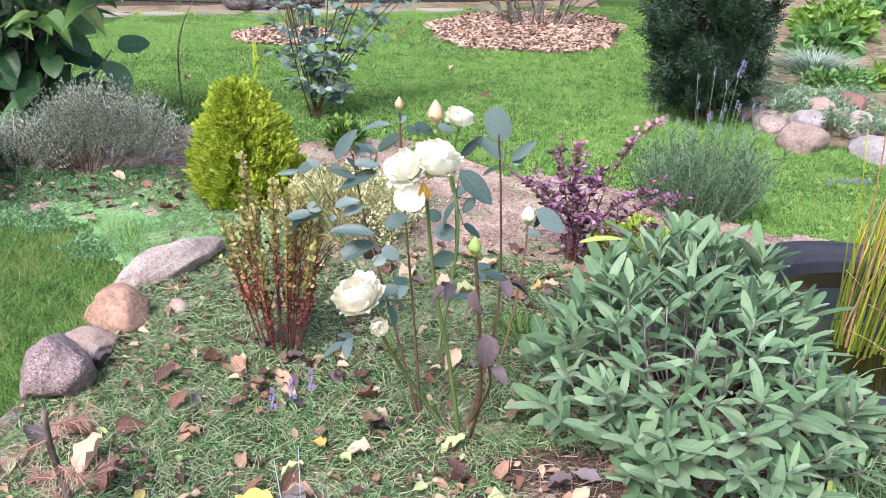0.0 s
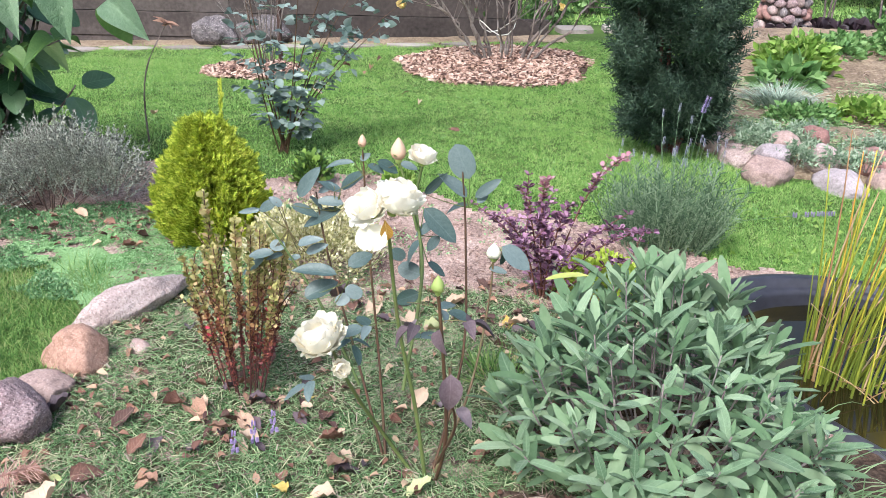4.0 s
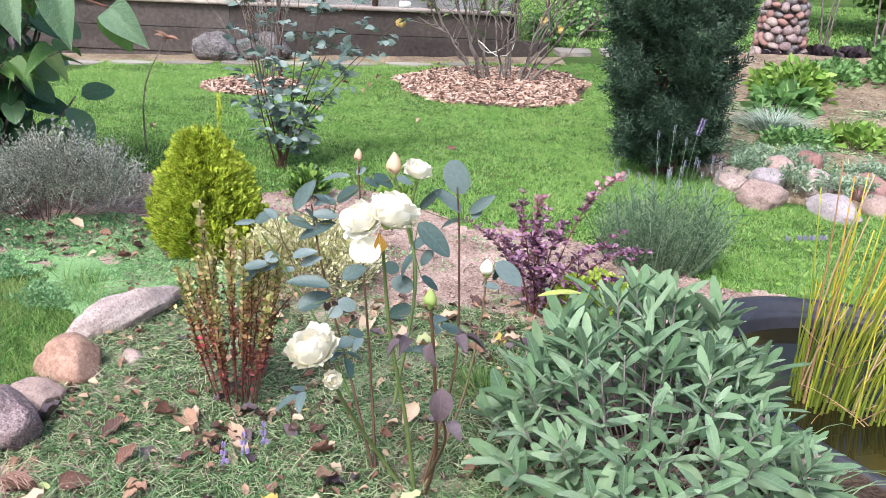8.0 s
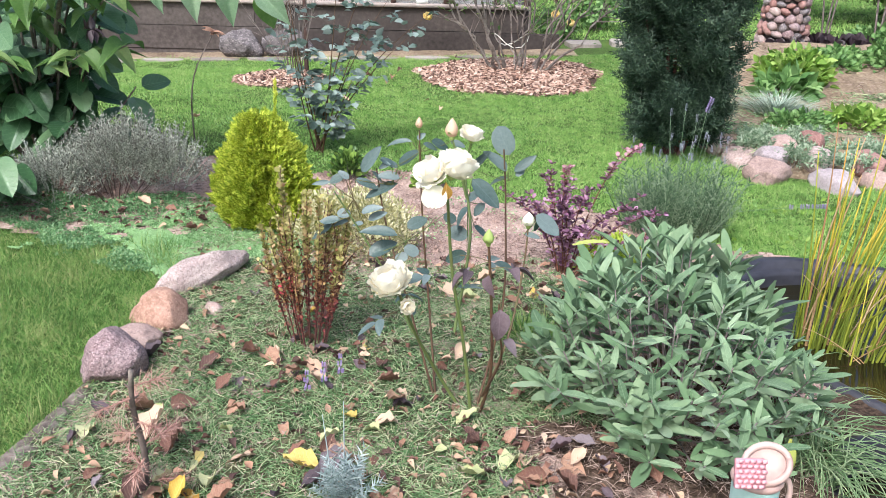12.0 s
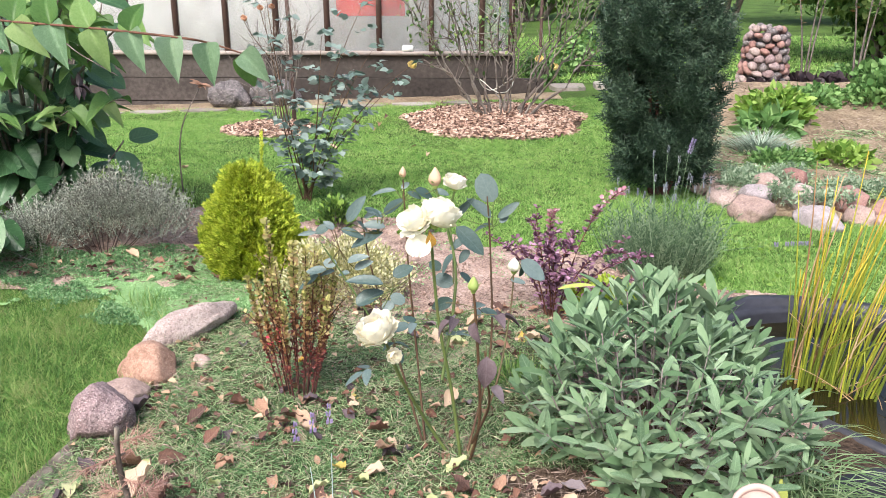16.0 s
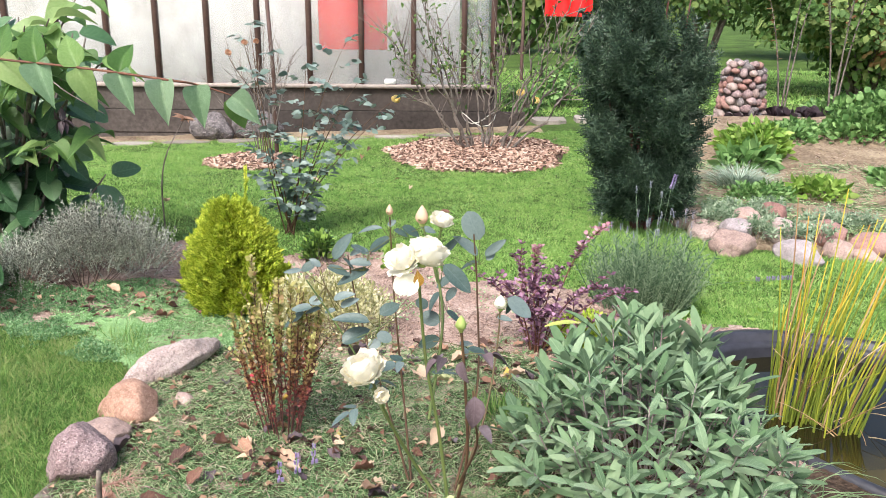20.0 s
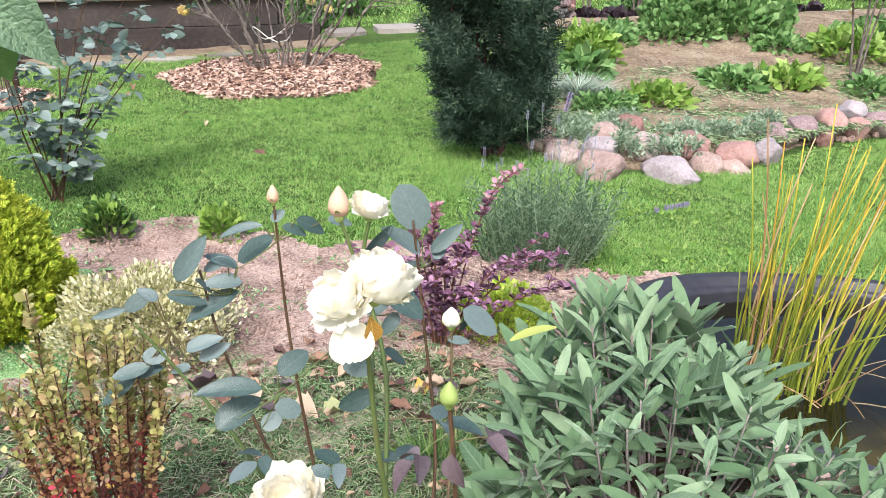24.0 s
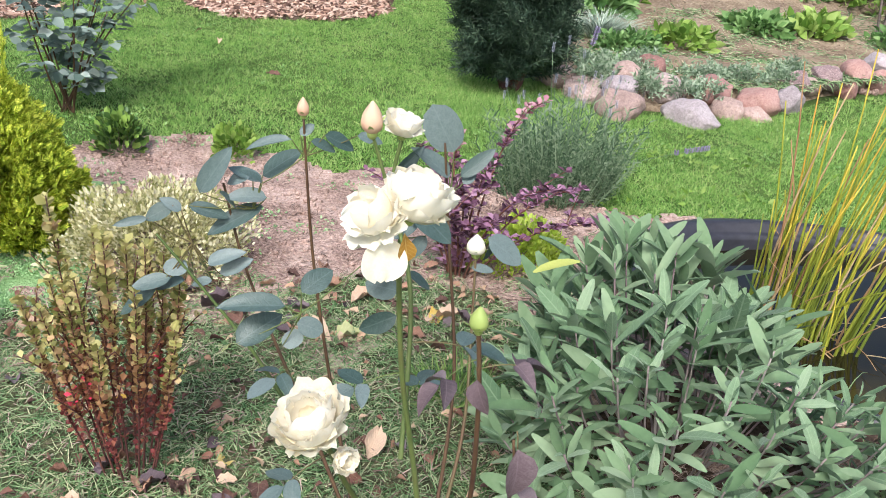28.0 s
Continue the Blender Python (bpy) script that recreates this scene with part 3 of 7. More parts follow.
def grid(xs, ys, zfun, keep=None):
    X, Y = np.meshgrid(xs, ys)
    v = np.stack([X, Y, zfun(X, Y)], -1).reshape(-1, 3)
    nx, ny = len(xs), len(ys)
    i, j = np.meshgrid(np.arange(nx - 1), np.arange(ny - 1))
    a = (j * nx + i).ravel()
    q = np.stack([a, a + 1, a + nx + 1, a + nx], 1)
    if keep is not None:
        c = v[q].mean(1)
        q = q[keep(c[:, 0], c[:, 1])]
    used, inv = np.unique(q, return_inverse=True)
    return v[used], [inv.reshape(-1, 4)]


def fbm(X, Y, s, amp, seed=0.0):
    h = np.zeros(X.shape)
    for k in range(4):
        a = seed + k * 1.7
        h += amp / 2 ** k * (np.sin(X * s * 2 ** k + 1.3 * np.sin(Y * s * 2 ** k * 0.8 + a)) * np.cos(Y * s * 2 ** k * 1.1 + np.sin(X * s * 2 ** k * 0.7 - a)))
    return h


def axis(lo, hi, step, far):
    k = np.geomspace(step, far, 26)
    return np.concatenate([lo - np.cumsum(k)[::-1], np.arange(lo, hi, step), hi + np.cumsum(k)])


put("ground", Geo().add(*grid(axis(-4, 6.5, 0.06, 60), axis(0, 10, 0.06, 60), lambda X, Y: gz(X, Y) + fbm(X, Y, 2.0, 0.006), lambda x, y: ~in_pond(x, y, 0.98))),
    M["lawn"], "mown green lawn sloping gently, worn and mossy", "lawn", kind="structure")


def overlay(name, inside, lift, amp, material, label, xs, ys, s=9.0):
    g = Geo().add(*grid(xs, ys, lambda X, Y: gz(X, Y) + (lift(X, Y) if callable(lift) else lift) + fbm(X, Y, s, amp, 2.0), inside))
    return put(name, g, material, label, "soil", kind="structure")


overlay("garden_bed", lambda x, y: bed_front(x, y) & ~in_pond(x, y, 0.98), 0.018, 0.006, M["soil"], "pale dry bed soil under grass clippings", np.arange(-2.7, 2.9, 0.035), np.arange(0.2, 4.6, 0.035))
overlay("stone_edged_bed", bed_back, lambda X, Y: -0.05 + 0.172 * np.clip((Y - BACK_EDGE(X)) / 0.4, 0, 1), 0.012, M["soil_brown"], "raised bed of pale dry soil behind stones", np.arange(1.6, 9.0, 0.05), np.arange(4.8, 8.8, 0.05), 5.0)
overlay("wall_strip", lambda x, y: (y > 8.55 + 0.06 * np.sin(x * 3)) & (y < 9.02), 0.012, 0.006, M["soil_brown"], "bare sandy strip along the greenhouse wall", np.arange(-6, 1.3, 0.05), np.arange(8.3, 9.1, 0.04))


def jitter_area(n, x0, x1, y0, y1, inside):
    x, y = rng.uniform(x0, x1, n), rng.uniform(y0, y1, n)
    k = inside(x, y)
    return x[k], y[k]


def lawn(name, n, area, inside, h0, h1, w, label, material="grass", lean=0.55, rows=1, spread=0.011, each=7):
    """Grass in small clumps whose blades lean apart."""
    cx, cy = jitter_area(n // each, *area, inside)
    x, y = (np.repeat(q, each) for q in (cx, cy))
    p = np.repeat(rng.uniform(0.55, 1.25, len(cx)) * (0.85 + 0.4 * fbm(cx, cy, 4.0, 0.6)), each)
    dx, dy = rng.normal(0, spread, len(x)), rng.normal(0, spread, len(x))
    h = rng.uniform(h0, h1, len(x)) * p
    up = np.stack([dx / spread * lean + rng.normal(0, 0.35, len(x)), dy / spread * lean + rng.normal(0, 0.35, len(x)), np.ones(len(x))], 1)
    up = unit(up)
    side = unit(np.cross(up, rng.normal(0, 1, (len(x), 3))))
    wd = w * rng.uniform(0.7, 1.3, len(x))
    R = np.stack([side * wd[:, None], np.cross(up, side) * h[:, None], up * h[:, None]], -1)
    put(name, Geo().copies(blade(rows, 0.5), R, np.stack([x + dx, y + dy, gz(x + dx, y + dy)], 1)), M[material], label, "grass", kind="stuff")


def open_lawn(x, y):
    return ~bed_front(x, y) & ~bed_back(x, y) & ~in_ring(x, y, RING, 0.97) & ~in_ring(x, y, RING2, 0.95) & ~in_pond(x, y, 1.02)


lawn("near_lawn_grass", 230000, (-3.0, -0.9, 0.4, 3.3), lambda x, y: open_lawn(x, y) & (((x + 1.3) / 1.6) ** 2 + ((y - 2.0) / 1.6) ** 2 < rng.uniform(0.55, 1.15, np.shape(x))), 0.02, 0.055, 0.0026, "long green lawn grass beside the stone edging", "grass_near", 0.8, 2, 0.014, 9)
lawn("edge_grass", 9000, (-1.5, -0.95, 1.5, 3.1), lambda x, y: ~bed_front(x, y) & (x > np.interp(y, [1.4, 1.9, 2.75, 3.1], [-1.2, -1.16, -1.14, -1.5])), 0.04, 0.11, 0.0032, "long uncut grass along the edging stones", "grass_near", 0.6, 2)
lawn("front_lawn_grass", 60000, (-3.2, 3.0, -1.6, 0.75), lambda x, y: ~bed_front(x, y), 0.02, 0.045, 0.005, "green lawn grass in front of the bed", "grass_near", 0.7)
lawn("lawn_grass", 520000, (-3.4, 3.2, 3.1, 8.62), open_lawn, 0.016, 0.04, 0.0042, "short green lawn grass with a few clover leaves", lean=0.7, spread=0.013)
lawn("pond_lawn_grass", 80000, (1.0, 5.0, 3.2, 5.6), open_lawn, 0.02, 0.045, 0.004, "short green lawn grass between pond and stones", lean=0.7, rows=2)
lawn("far_lawn_grass", 60000, (0.9, 12.0, 9.75, 16.0), lambda x, y: x > 0, 0.03, 0.07, 0.014, "green lawn grass beyond the path", spread=0.03)


# ---- bed surfaces ----
def clip_zone(x, y):
    e = 0.12 * np.sin(x * 7) + 0.1 * np.sin(y * 9 + x * 4)
    return bed_front(x, y) & (y < 2.9 + 0.6 * e) & (x < 0.62 + e - 0.35 * (y < 1.8)) & ~((x > 0.1 + e) & (y < 1.72 + e))


def strands(name, n, area, inside, length, width, material, label, lift=0.02, flat=0.35, parent=None):
    x, y = jitter_area(n, *area, inside)
    m = len(x)
    a = rng.uniform(0, 2 * np.pi, m)
    el = rng.normal(0.1, flat, m)
    d = np.stack([np.cos(a) * np.cos(el), np.sin(a) * np.cos(el), np.sin(el)], 1)
    R = frames(d, np.array([0, 0, 1.0]) + rng.normal(0, 0.5, (m, 3)))
    L = rng.uniform(0.5, 1.2, m) * length
    R = R * np.stack([np.full(m, width), L, L], 1)[:, None, :]
    z = gz(x, y) + lift + rng.uniform(0, 0.018, m)
    g = Geo().copies(strip(), R, np.stack([x, y, z], 1))
    return put(name, g, material, label, "ground cover", kind="stuff")


overlay("clippings_layer", lambda x, y: clip_zone(x, y), 0.024, 0.008, M["clip_base"], "matted layer of old grass clippings", np.arange(-1.3, 0.9, 0.03), np.arange(0.5, 3.1, 0.03), 14.0)
strands("grass_clippings", 135000, (-1.3, 0.8, 0.8, 3.2), clip_zone, 0.045, 0.0026, M["clip"], "loose layer of cut grass mulching the bed")
strands("brown_bits", 9000, (-1.3, 0.8, 0.8, 3.1), clip_zone, 0.035, 0.003, M["needle_litter"], "dry brown bits among the cut grass", 0.03)
overlay("litter_layer", lambda x, y: bed_front(x, y) & ~clip_zone(x, y) & (((x - 0.72) / 0.86) ** 2 + ((y - 1.5) / 0.8) ** 2 < 1 + 0.2 * np.sin(9 * x) + 0.15 * np.sin(13 * y)) & ~in_pond(x, y, 1.0), 0.026, 0.008, M["humus"], "dark leafy humus below the sage", np.arange(-0.2, 1.6, 0.03), np.arange(0.5, 2.4, 0.03), 14.0)
strands("dry_litter", 19000, (-0.1, 1.4, 0.75, 2.0), lambda x, y: bed_front(x, y) & ~clip_zone(x, y) & ~in_pond(x, y, 1.05) & (((x - 0.55) / 0.8) ** 2 + ((y - 1.4) / 0.66) ** 2 < rng.uniform(0.7, 1.2, np.shape(x))), 0.06, 0.0024, M["needle_litter"], "dry brown needle and root litter under the sage")
strands("soil_litter", 11000, (-1.2, 1.6, 2.6, 4.0), lambda x, y: bed_front(x, y) & ~clip_zone(x, y) & ~in_pond(x, y) & (fbm(x, y, 4, 1.0, 3.0) + 0.6 * fbm(x, y, 13, 1.0, 1.0) > 0.05), 0.036, 0.0032, M["needle_litter"], "scattered dry litter on bare soil", flat=0.15)
strands("soil_clippings", 16000, (-1.2, 1.6, 2.6, 3.4), lambda x, y: bed_front(x, y) & ~clip_zone(x, y) & ~in_pond(x, y) & (fbm(x, y, 5, 1.0, 7.0) > (y - 2.9) * 2.2), 0.045, 0.0032, M["clip"], "thin scatter of cut grass over the bare soil", flat=0.2)
strands("heather_litter", 3500, (-2.2, -1.0, 3.15, 4.2), bed_front, 0.045, 0.004, M["needle_litter"], "brown leaf litter beneath the grey shrub", flat=0.2)
strands("back_bed_litter", 9000, (1.8, 7.5, 5.0, 8.7), bed_back, 0.06, 0.006, M["needle_litter"], "dry grass mulch on the stone-edged bed", 0.11, 0.2)
strands("back_bed_clippings", 30000, (2.0, 6.5, 5.0, 6.9), bed_back, 0.07, 0.008, M["clip"], "cut grass strewn on the stone-edged bed", 0.11, 0.2)


def carpet(name, n, area, inside, material, label, size=0.011, h=0.035):
    x, y = jitter_area(n, *area, inside)
    m = len(x)
    el = rng.uniform(0.0, 1.0, m)
    a = rng.uniform(0, 2 * np.pi, m)
    d = np.stack([np.cos(a) * np.cos(el), np.sin(a) * np.cos(el), np.sin(el)], 1)
    R = frames(d, rng.normal(0, 1, (m, 3))) * (size * rng.uniform(0.6, 1.4, m))[:, None, None]
    z = gz(x, y) + 0.012 + h * (0.55 + 0.45 * np.clip(fbm(x, y, 11, 0.8), -1, 1)) * rng.uniform(0.3, 1, m)
    put(name, Geo().copies(scale_leaf(), R, np.stack([x, y, z], 1)), material, label, "ground cover", kind="stuff")


def thyme_zone(x, y):
    e = 0.06 * np.sin(9 * x + 2) + 0.05 * np.sin(13 * y) + 0.1 * fbm(x, y, 9, 1.0, 4.0) + 0.08 * fbm(x, y, 23, 1.0, 6.0)
    return (y > 2.74 - 0.45 * (x + 1.05) * (x < -1.05) + e) & (y < 3.62 + 0.3 * (x + 1.0) + e) & (x > -1.62 + 0.5 * (y - 3.0) + e) & (x < -0.62 + e)


overlay("thyme_mat", thyme_zone, 0.024, 0.006, M["thyme_base"], "matted green thyme stems", np.arange(-1.85, -0.5, 0.025), np.arange(2.6, 3.85, 0.025), 16.0)
carpet("creeping_thyme", 90000, (-1.8, -0.5, 2.65, 3.8), thyme_zone, M["thyme"], "pale green creeping thyme carpet around the conifer", 0.0085, 0.03)
carpet("stonecrop_carpet", 95000, (-2.6, -1.2, 2.7, 3.7), lambda x, y: (y > 2.93 + 0.07 * np.sin(x * 9) + 0.3 * fbm(x, y, 6, 1.0, 5.0) + 0.12 * fbm(x, y, 19, 1.0, 8.0)) & ~thyme_zone(x, y) & (y < 3.6 + 0.1 * np.sin(8 * x)), M["sedum"], "grey-green low groundcover at the lawn edge", 0.011, 0.04)
carpet("young_seedlings", 9000, (-1.0, 0.6, 2.75, 4.4), lambda x, y: bed_front(x, y) & (fbm(x, y, 6, 1.0) + 0.4 * fbm(x, y, 17, 1.0, 2.0) > 0.4), M["thyme"], "small green seedlings on bare soil", 0.014, 0.02)
carpet("lawn_weeds", 16000, (-2.8, 3.0, 3.9, 8.3), lambda x, y: open_lawn(x, y) & (fbm(x, y, 3.2, 1.0, 1.5) + 0.5 * fbm(x, y, 9, 1.0, 2.5) > 0.35), M["weed"], "pale clover and weeds mixed in the lawn", 0.016, 0.012)
carpet("clover", 1300, (1.1, 3.6, 3.3, 4.4), lambda x, y: open_lawn(x, y) & (fbm(x, y, 5, 1.0, 3) > 0.25), M["bright_leaf"], "light green clover in the lawn", 0.03, 0.02)


def chips(name, r, n, label):
    a, q = rng.uniform(0, 2 * np.pi, n), np.sqrt(rng.uniform(0, 1, n))
    q = q * (1 + 0.06 * np.sin(a * 5) + 0.05 * np.sin(a * 9 + 1))
    x, y = r[0] + r[2] * q * np.cos(a), r[1] + r[3] * q * np.sin(a)
    d = rng.normal(0, 1, (n, 3)) * [1, 1, 0.35]
    R = frames(d, np.array([0, 0, 1.0]) + rng.normal(0, 0.35, (n, 3))) * np.stack([rng.uniform(0.014, 0.03, n), rng.uniform(0.03, 0.075, n), rng.uniform(0.03, 0.05, n)], 1)[:, None, :]
    z = gz(x, y) + 0.01 + 0.05 * (1 - q ** 2) + rng.uniform(0, 0.012, n)
    b = np.array([[-.5, -.5, 0], [.5, -.5, 0], [.4, .5, 0], [-.4, .5, 0], [-.45, -.45, .12], [.45, -.45, .12], [.35, .45, .12], [-.35, .45, .12]])
    q4 = np.array([[4, 5, 6, 7], [0, 1, 5, 4], [1, 2, 6, 5], [2, 3, 7, 6], [3, 0, 4, 7]])
    put(name, Geo().copies((b, [q4]), R, np.stack([x, y, z], 1)), M["bark_chip"], label, "bark mulch", kind="stuff", smooth=False)
    k = np.linspace(0, 2 * np.pi, 48, endpoint=False)
    rings = [np.stack([r[0] + r[2] * f * np.cos(k), r[1] + r[3] * f * np.sin(k), gz(r[0] + r[2] * f * np.cos(k), r[1] + r[3] * f * np.sin(k)) + 0.008 + 0.045 * (1 - f * f)], 1) for f in (0.98, 0.75, 0.5, 0.25, 0.02)]
    i = np.arange(48)
    put("mulch_base", Geo().add(np.concatenate(rings), [np.concatenate([np.stack([j * 48 + i, j * 48 + (i + 1) % 48, (j + 1) * 48 + (i + 1) % 48, (j + 1) * 48 + i], 1) for j in range(4)])]), M["humus"], "dark humus below bark mulch", "soil", kind="structure")


chips("bark_mulch_ring", RING, 5200, "round island of reddish bark chips in the lawn")
chips("bark_mulch_patch", RING2, 1300, "patch of reddish bark chips under thin shrubs")


# ---- stones ----
def stone(at, r, material, label, group, turn=0.0, seed=0.0, tilt=0.0, level=4, name="border_stone"):
    v, f = ico(level)
    p = v * (1 + 0.25 * lumps(v, 1.2, seed)[:, None])
    cut = np.random.default_rng(int(seed * 10))
    for k in range(13):
        d = unit(cut.normal(0, 1, 3))
        o = cut.uniform(0.68, 0.92)
        p = p - np.maximum(0, p @ d - o)[:, None] * d * 0.85
    p = p * (1 + 0.07 * lumps(v, 3.5, seed + 9)[:, None] + 0.035 * lumps(v, 9.0, seed + 4)[:, None]) * np.asarray(r) * 1.12
    m = np.array(Euler((tilt, 0, turn)).to_matrix())
    ob = put(name, Geo().add(p @ m.T, f), M[material], label, "stone", group)
    ob.location = at
    return ob


EDGE = "stones edging the rose bed"
stone((-1.05, 1.93, gz(-1.05, 1.93) + 0.07), (0.10, 0.10, 0.095), "stone_purple", "rough purple-grey granite boulder at the bed edge", EDGE, 0.4, 3.1)
stone((-1.04, 2.12, gz(-1.04, 2.12) + 0.03), (0.085, 0.075, 0.06), "stone_tan", "smooth tan field stone between two boulders", EDGE, 0.9, 5.5)
stone((-1.02, 2.31, gz(-1.02, 2.31) + 0.045), (0.088, 0.10, 0.075), "stone_orange", "rounded orange-pink granite stone at the bed edge", EDGE, 0.5, 8.2)
stone((-0.985, 2.655, gz(-0.985, 2.655) + 0.045), (0.08, 0.21, 0.075), "stone_grey", "long grey-pink granite stone at the bed edge", EDGE, -0.62, 12.4, 0.12)
stone((-0.86, 2.40, gz(-0.86, 2.4) + 0.03), (0.03, 0.04, 0.025), "stone_tan", "small tan pebble on cut grass", EDGE, 0.5, 2.2, level=2)

BACK = "stones edging the back bed"
for k, (x, y, rx, ry, rz, z, mt, lb) in enumerate([
        (1.95, 5.15, 0.15, 0.14, 0.13, 0.05, "stone_grey", "grey rounded stone half under herbs"), (1.98, 4.82, 0.17, 0.15, 0.14, 0.06, "stone_tan", "upright pale pink field stone"),
        (2.06, 4.98, 0.11, 0.11, 0.09, 0.14, "stone_white", "pale stone resting on the row behind"), (2.37, 4.70, 0.2, 0.12, 0.115, 0.055, "stone_white", "large pale grey boulder in the front row"),
        (2.38, 5.0, 0.12, 0.11, 0.1, 0.12, "stone_grey", "grey-violet rounded stone"), (2.71, 5.05, 0.14, 0.13, 0.125, 0.12, "stone_red", "brownish pink boulder with moss"),
        (2.70, 4.83, 0.11, 0.1, 0.1, 0.05, "stone_tan", "small tan stone between boulders"), (2.87, 4.80, 0.12, 0.1, 0.09, 0.02, "stone_tan", "low flat tan stone")] + [
        (2.93, 4.9, 0.15, 0.13, 0.125, 0.085, "stone_red", "reddish boulder in the upper row"), (3.22, 4.98, 0.1, 0.11, 0.12, 0.07, "stone_white", "whitish boulder with lichen"),
        (3.41, 5.2, 0.115, 0.11, 0.11, 0.13, "stone_purple", "violet-grey stone"), (3.58, 5.28, 0.1, 0.1, 0.08, 0.09, "stone_tan", "stone under dry leaves"),
        (3.78, 5.35, 0.115, 0.11, 0.11, 0.14, "stone_purple", "brown-violet boulder"), (3.93, 5.3, 0.09, 0.09, 0.08, 0.06, "stone_red", "pinkish stone in the lower row"),
        (4.11, 5.45, 0.12, 0.11, 0.105, 0.15, "stone_red", "pinkish boulder in the upper row"), (4.41, 5.6, 0.115, 0.1, 0.09, 0.19, "stone_white", "pale flat-topped stone"),
        (4.34, 5.45, 0.1, 0.1, 0.11, 0.09, "stone_red", "brown-pink boulder"), (4.6, 5.52, 0.17, 0.13, 0.12, 0.1, "stone_purple", "large grey-violet boulder"),
        (4.95, 5.65, 0.13, 0.12, 0.1, 0.14, "stone_red", "rounded reddish boulder"), (2.2, 5.2, 0.13, 0.11, 0.1, 0.16, "stone_tan", "mossy tan stone"),
        (2.45, 5.35, 0.12, 0.1, 0.09, 0.17, "stone_red", "small reddish stone behind herbs"), (1.85, 5.4, 0.12, 0.12, 0.1, 0.08, "stone_tan", "brown stone beside the yew"),
        (5.25, 5.6, 0.14, 0.12, 0.11, 0.12, "stone_grey", "grey boulder at the path side"), (1.80, 5.75, 0.13, 0.11, 0.1, 0.06, "stone_tan", "dull brown stone beside the yew")]):
    stone((x, y, gz(x, y) + z - 0.02), (rx * 0.86, ry * 0.9, rz * 0.76), mt, lb + " in the bed wall", BACK, k * 0.7, 20 + k * 3.3)

for x, y, r, lb in [(-2.3, 8.72, 0.22, "big grey rubble boulder by the greenhouse wall"), (-1.8, 8.75, 0.25, "broad grey rubble boulder by the greenhouse wall")]:
    stone((x, y, gz(x, y) + 0.12), (r, 0.16, 0.165), "rubble", lb, "boulders by the wall", 0.1, 50 + x)

def clods(name, n, area, inside, lo, hi, material, label):
    x, y = jitter_area(n, *area, inside)
    m = len(x)
    v, f = ico(1)
    tm = (v * (1 + 0.5 * lumps(v, 1.6)[:, None]), f)
    R = frames(rng.normal(0, 1, (m, 3)), rng.normal(0, 1, (m, 3))) * (rng.uniform(lo, hi, m) * rng.uniform(0.4, 1, m))[:, None, None]
    put(name, Geo().copies(tm, R, np.stack([x, y, gz(x, y) + 0.02], 1)), M[material], label, "soil", kind="stuff", smooth=False)


clods("soil_clods", 3200, (-1.2, 1.6, 2.7, 4.4), lambda x, y: bed_front(x, y) & ~clip_zone(x, y) & ~thyme_zone(x, y) & ~in_pond(x, y), 0.004, 0.016, "soil", "crumbly pale soil clods on the bed")
clods("back_bed_clods", 1200, (2.0, 6.5, 5.3, 8.5), bed_back, 0.01, 0.035, "soil", "crumbly soil clods on the back bed")

# mossy board edging
g = Geo()
tube(g, poly([(-1.35, 0.55, 0.07), (-1.2, 1.1, 0.06), (-1.13, 1.5, 0.055), (-1.08, 1.86, 0.05)], 60), 0.048, 0.036, 14)
v = np.concatenate(g.v)
v[:, 2] = (v[:, 2] - 0.06) * 0.6 + 0.066
g.v = [v + 0.014 * lumps(v, 14.0)[:, None] * [1, 0.3, 1] + 0.008 * lumps(v, 40.0)[:, None]]
put("edging_log", g, M["wood_old"], "weathered half-buried log edging the bed", "log")

# ---- greenhouse ----
GY, GX = 9.0, [-5.0, -4.48, -3.95, -3.42, -2.89, -2.35, -1.81, -1.26, -0.70, -0.135, 0.41]


def box_geo(x0, x1, y0, y1, z0, z1, bev=0.006, g=None):
    g = g or Geo()
    x, y, z = [], [], []
    b = bev
    pts = []
    for zz, ins in ((z0, b), (z0 + b, 0), (z1 - b, 0), (z1, b)):
        pts += [(x0 + ins, y0 + ins, zz), (x1 - ins, y0 + ins, zz), (x1 - ins, y1 - ins, zz), (x0 + ins, y1 - ins, zz)]
    q = [[0, 3, 2, 1], [12, 13, 14, 15]]
    for l in range(3):
        q += [[l * 4 + i, l * 4 + (i + 1) % 4, l * 4 + 4 + (i + 1) % 4, l * 4 + 4 + i] for i in range(4)]
    return g.add(pts, [np.array(q)])


gh = thing("greenhouse", (0, 0, 0), "frosted greenhouse with brown posts on a weathered plank base", "greenhouse")
for k, x in enumerate(np.arange(-5.1, 0.5, 2.9)):
    for j in range(3):
        part("plank", box_geo(x + (0.4 if j == 1 else 0), x + 2.895 + (0.4 if j == 1 else 0), GY - 0.012 * (j % 2), GY + 0.06, -0.25 + j * 0.25, -0.004 + j * 0.25, 0.004), M["concrete"], gh, smooth=False)
part("sill", box_geo(-5.2, 0.76, GY - 0.05, GY + 0.12, 0.497, 0.535), M["sill"], gh, "grey weathered sill board")
for x in GX:
    part("post", box_geo(x - 0.028, x + 0.028, GY, GY + 0.06, 0.536, 2.3), M["post"], gh)
for a, b in zip(GX, GX[1:] + [0.70]):
    ob = part("pane", box_geo(a + 0.03, b - 0.03, GY + 0.02, GY + 0.026, 0.537, 2.28, 0.001), M["film"], gh)
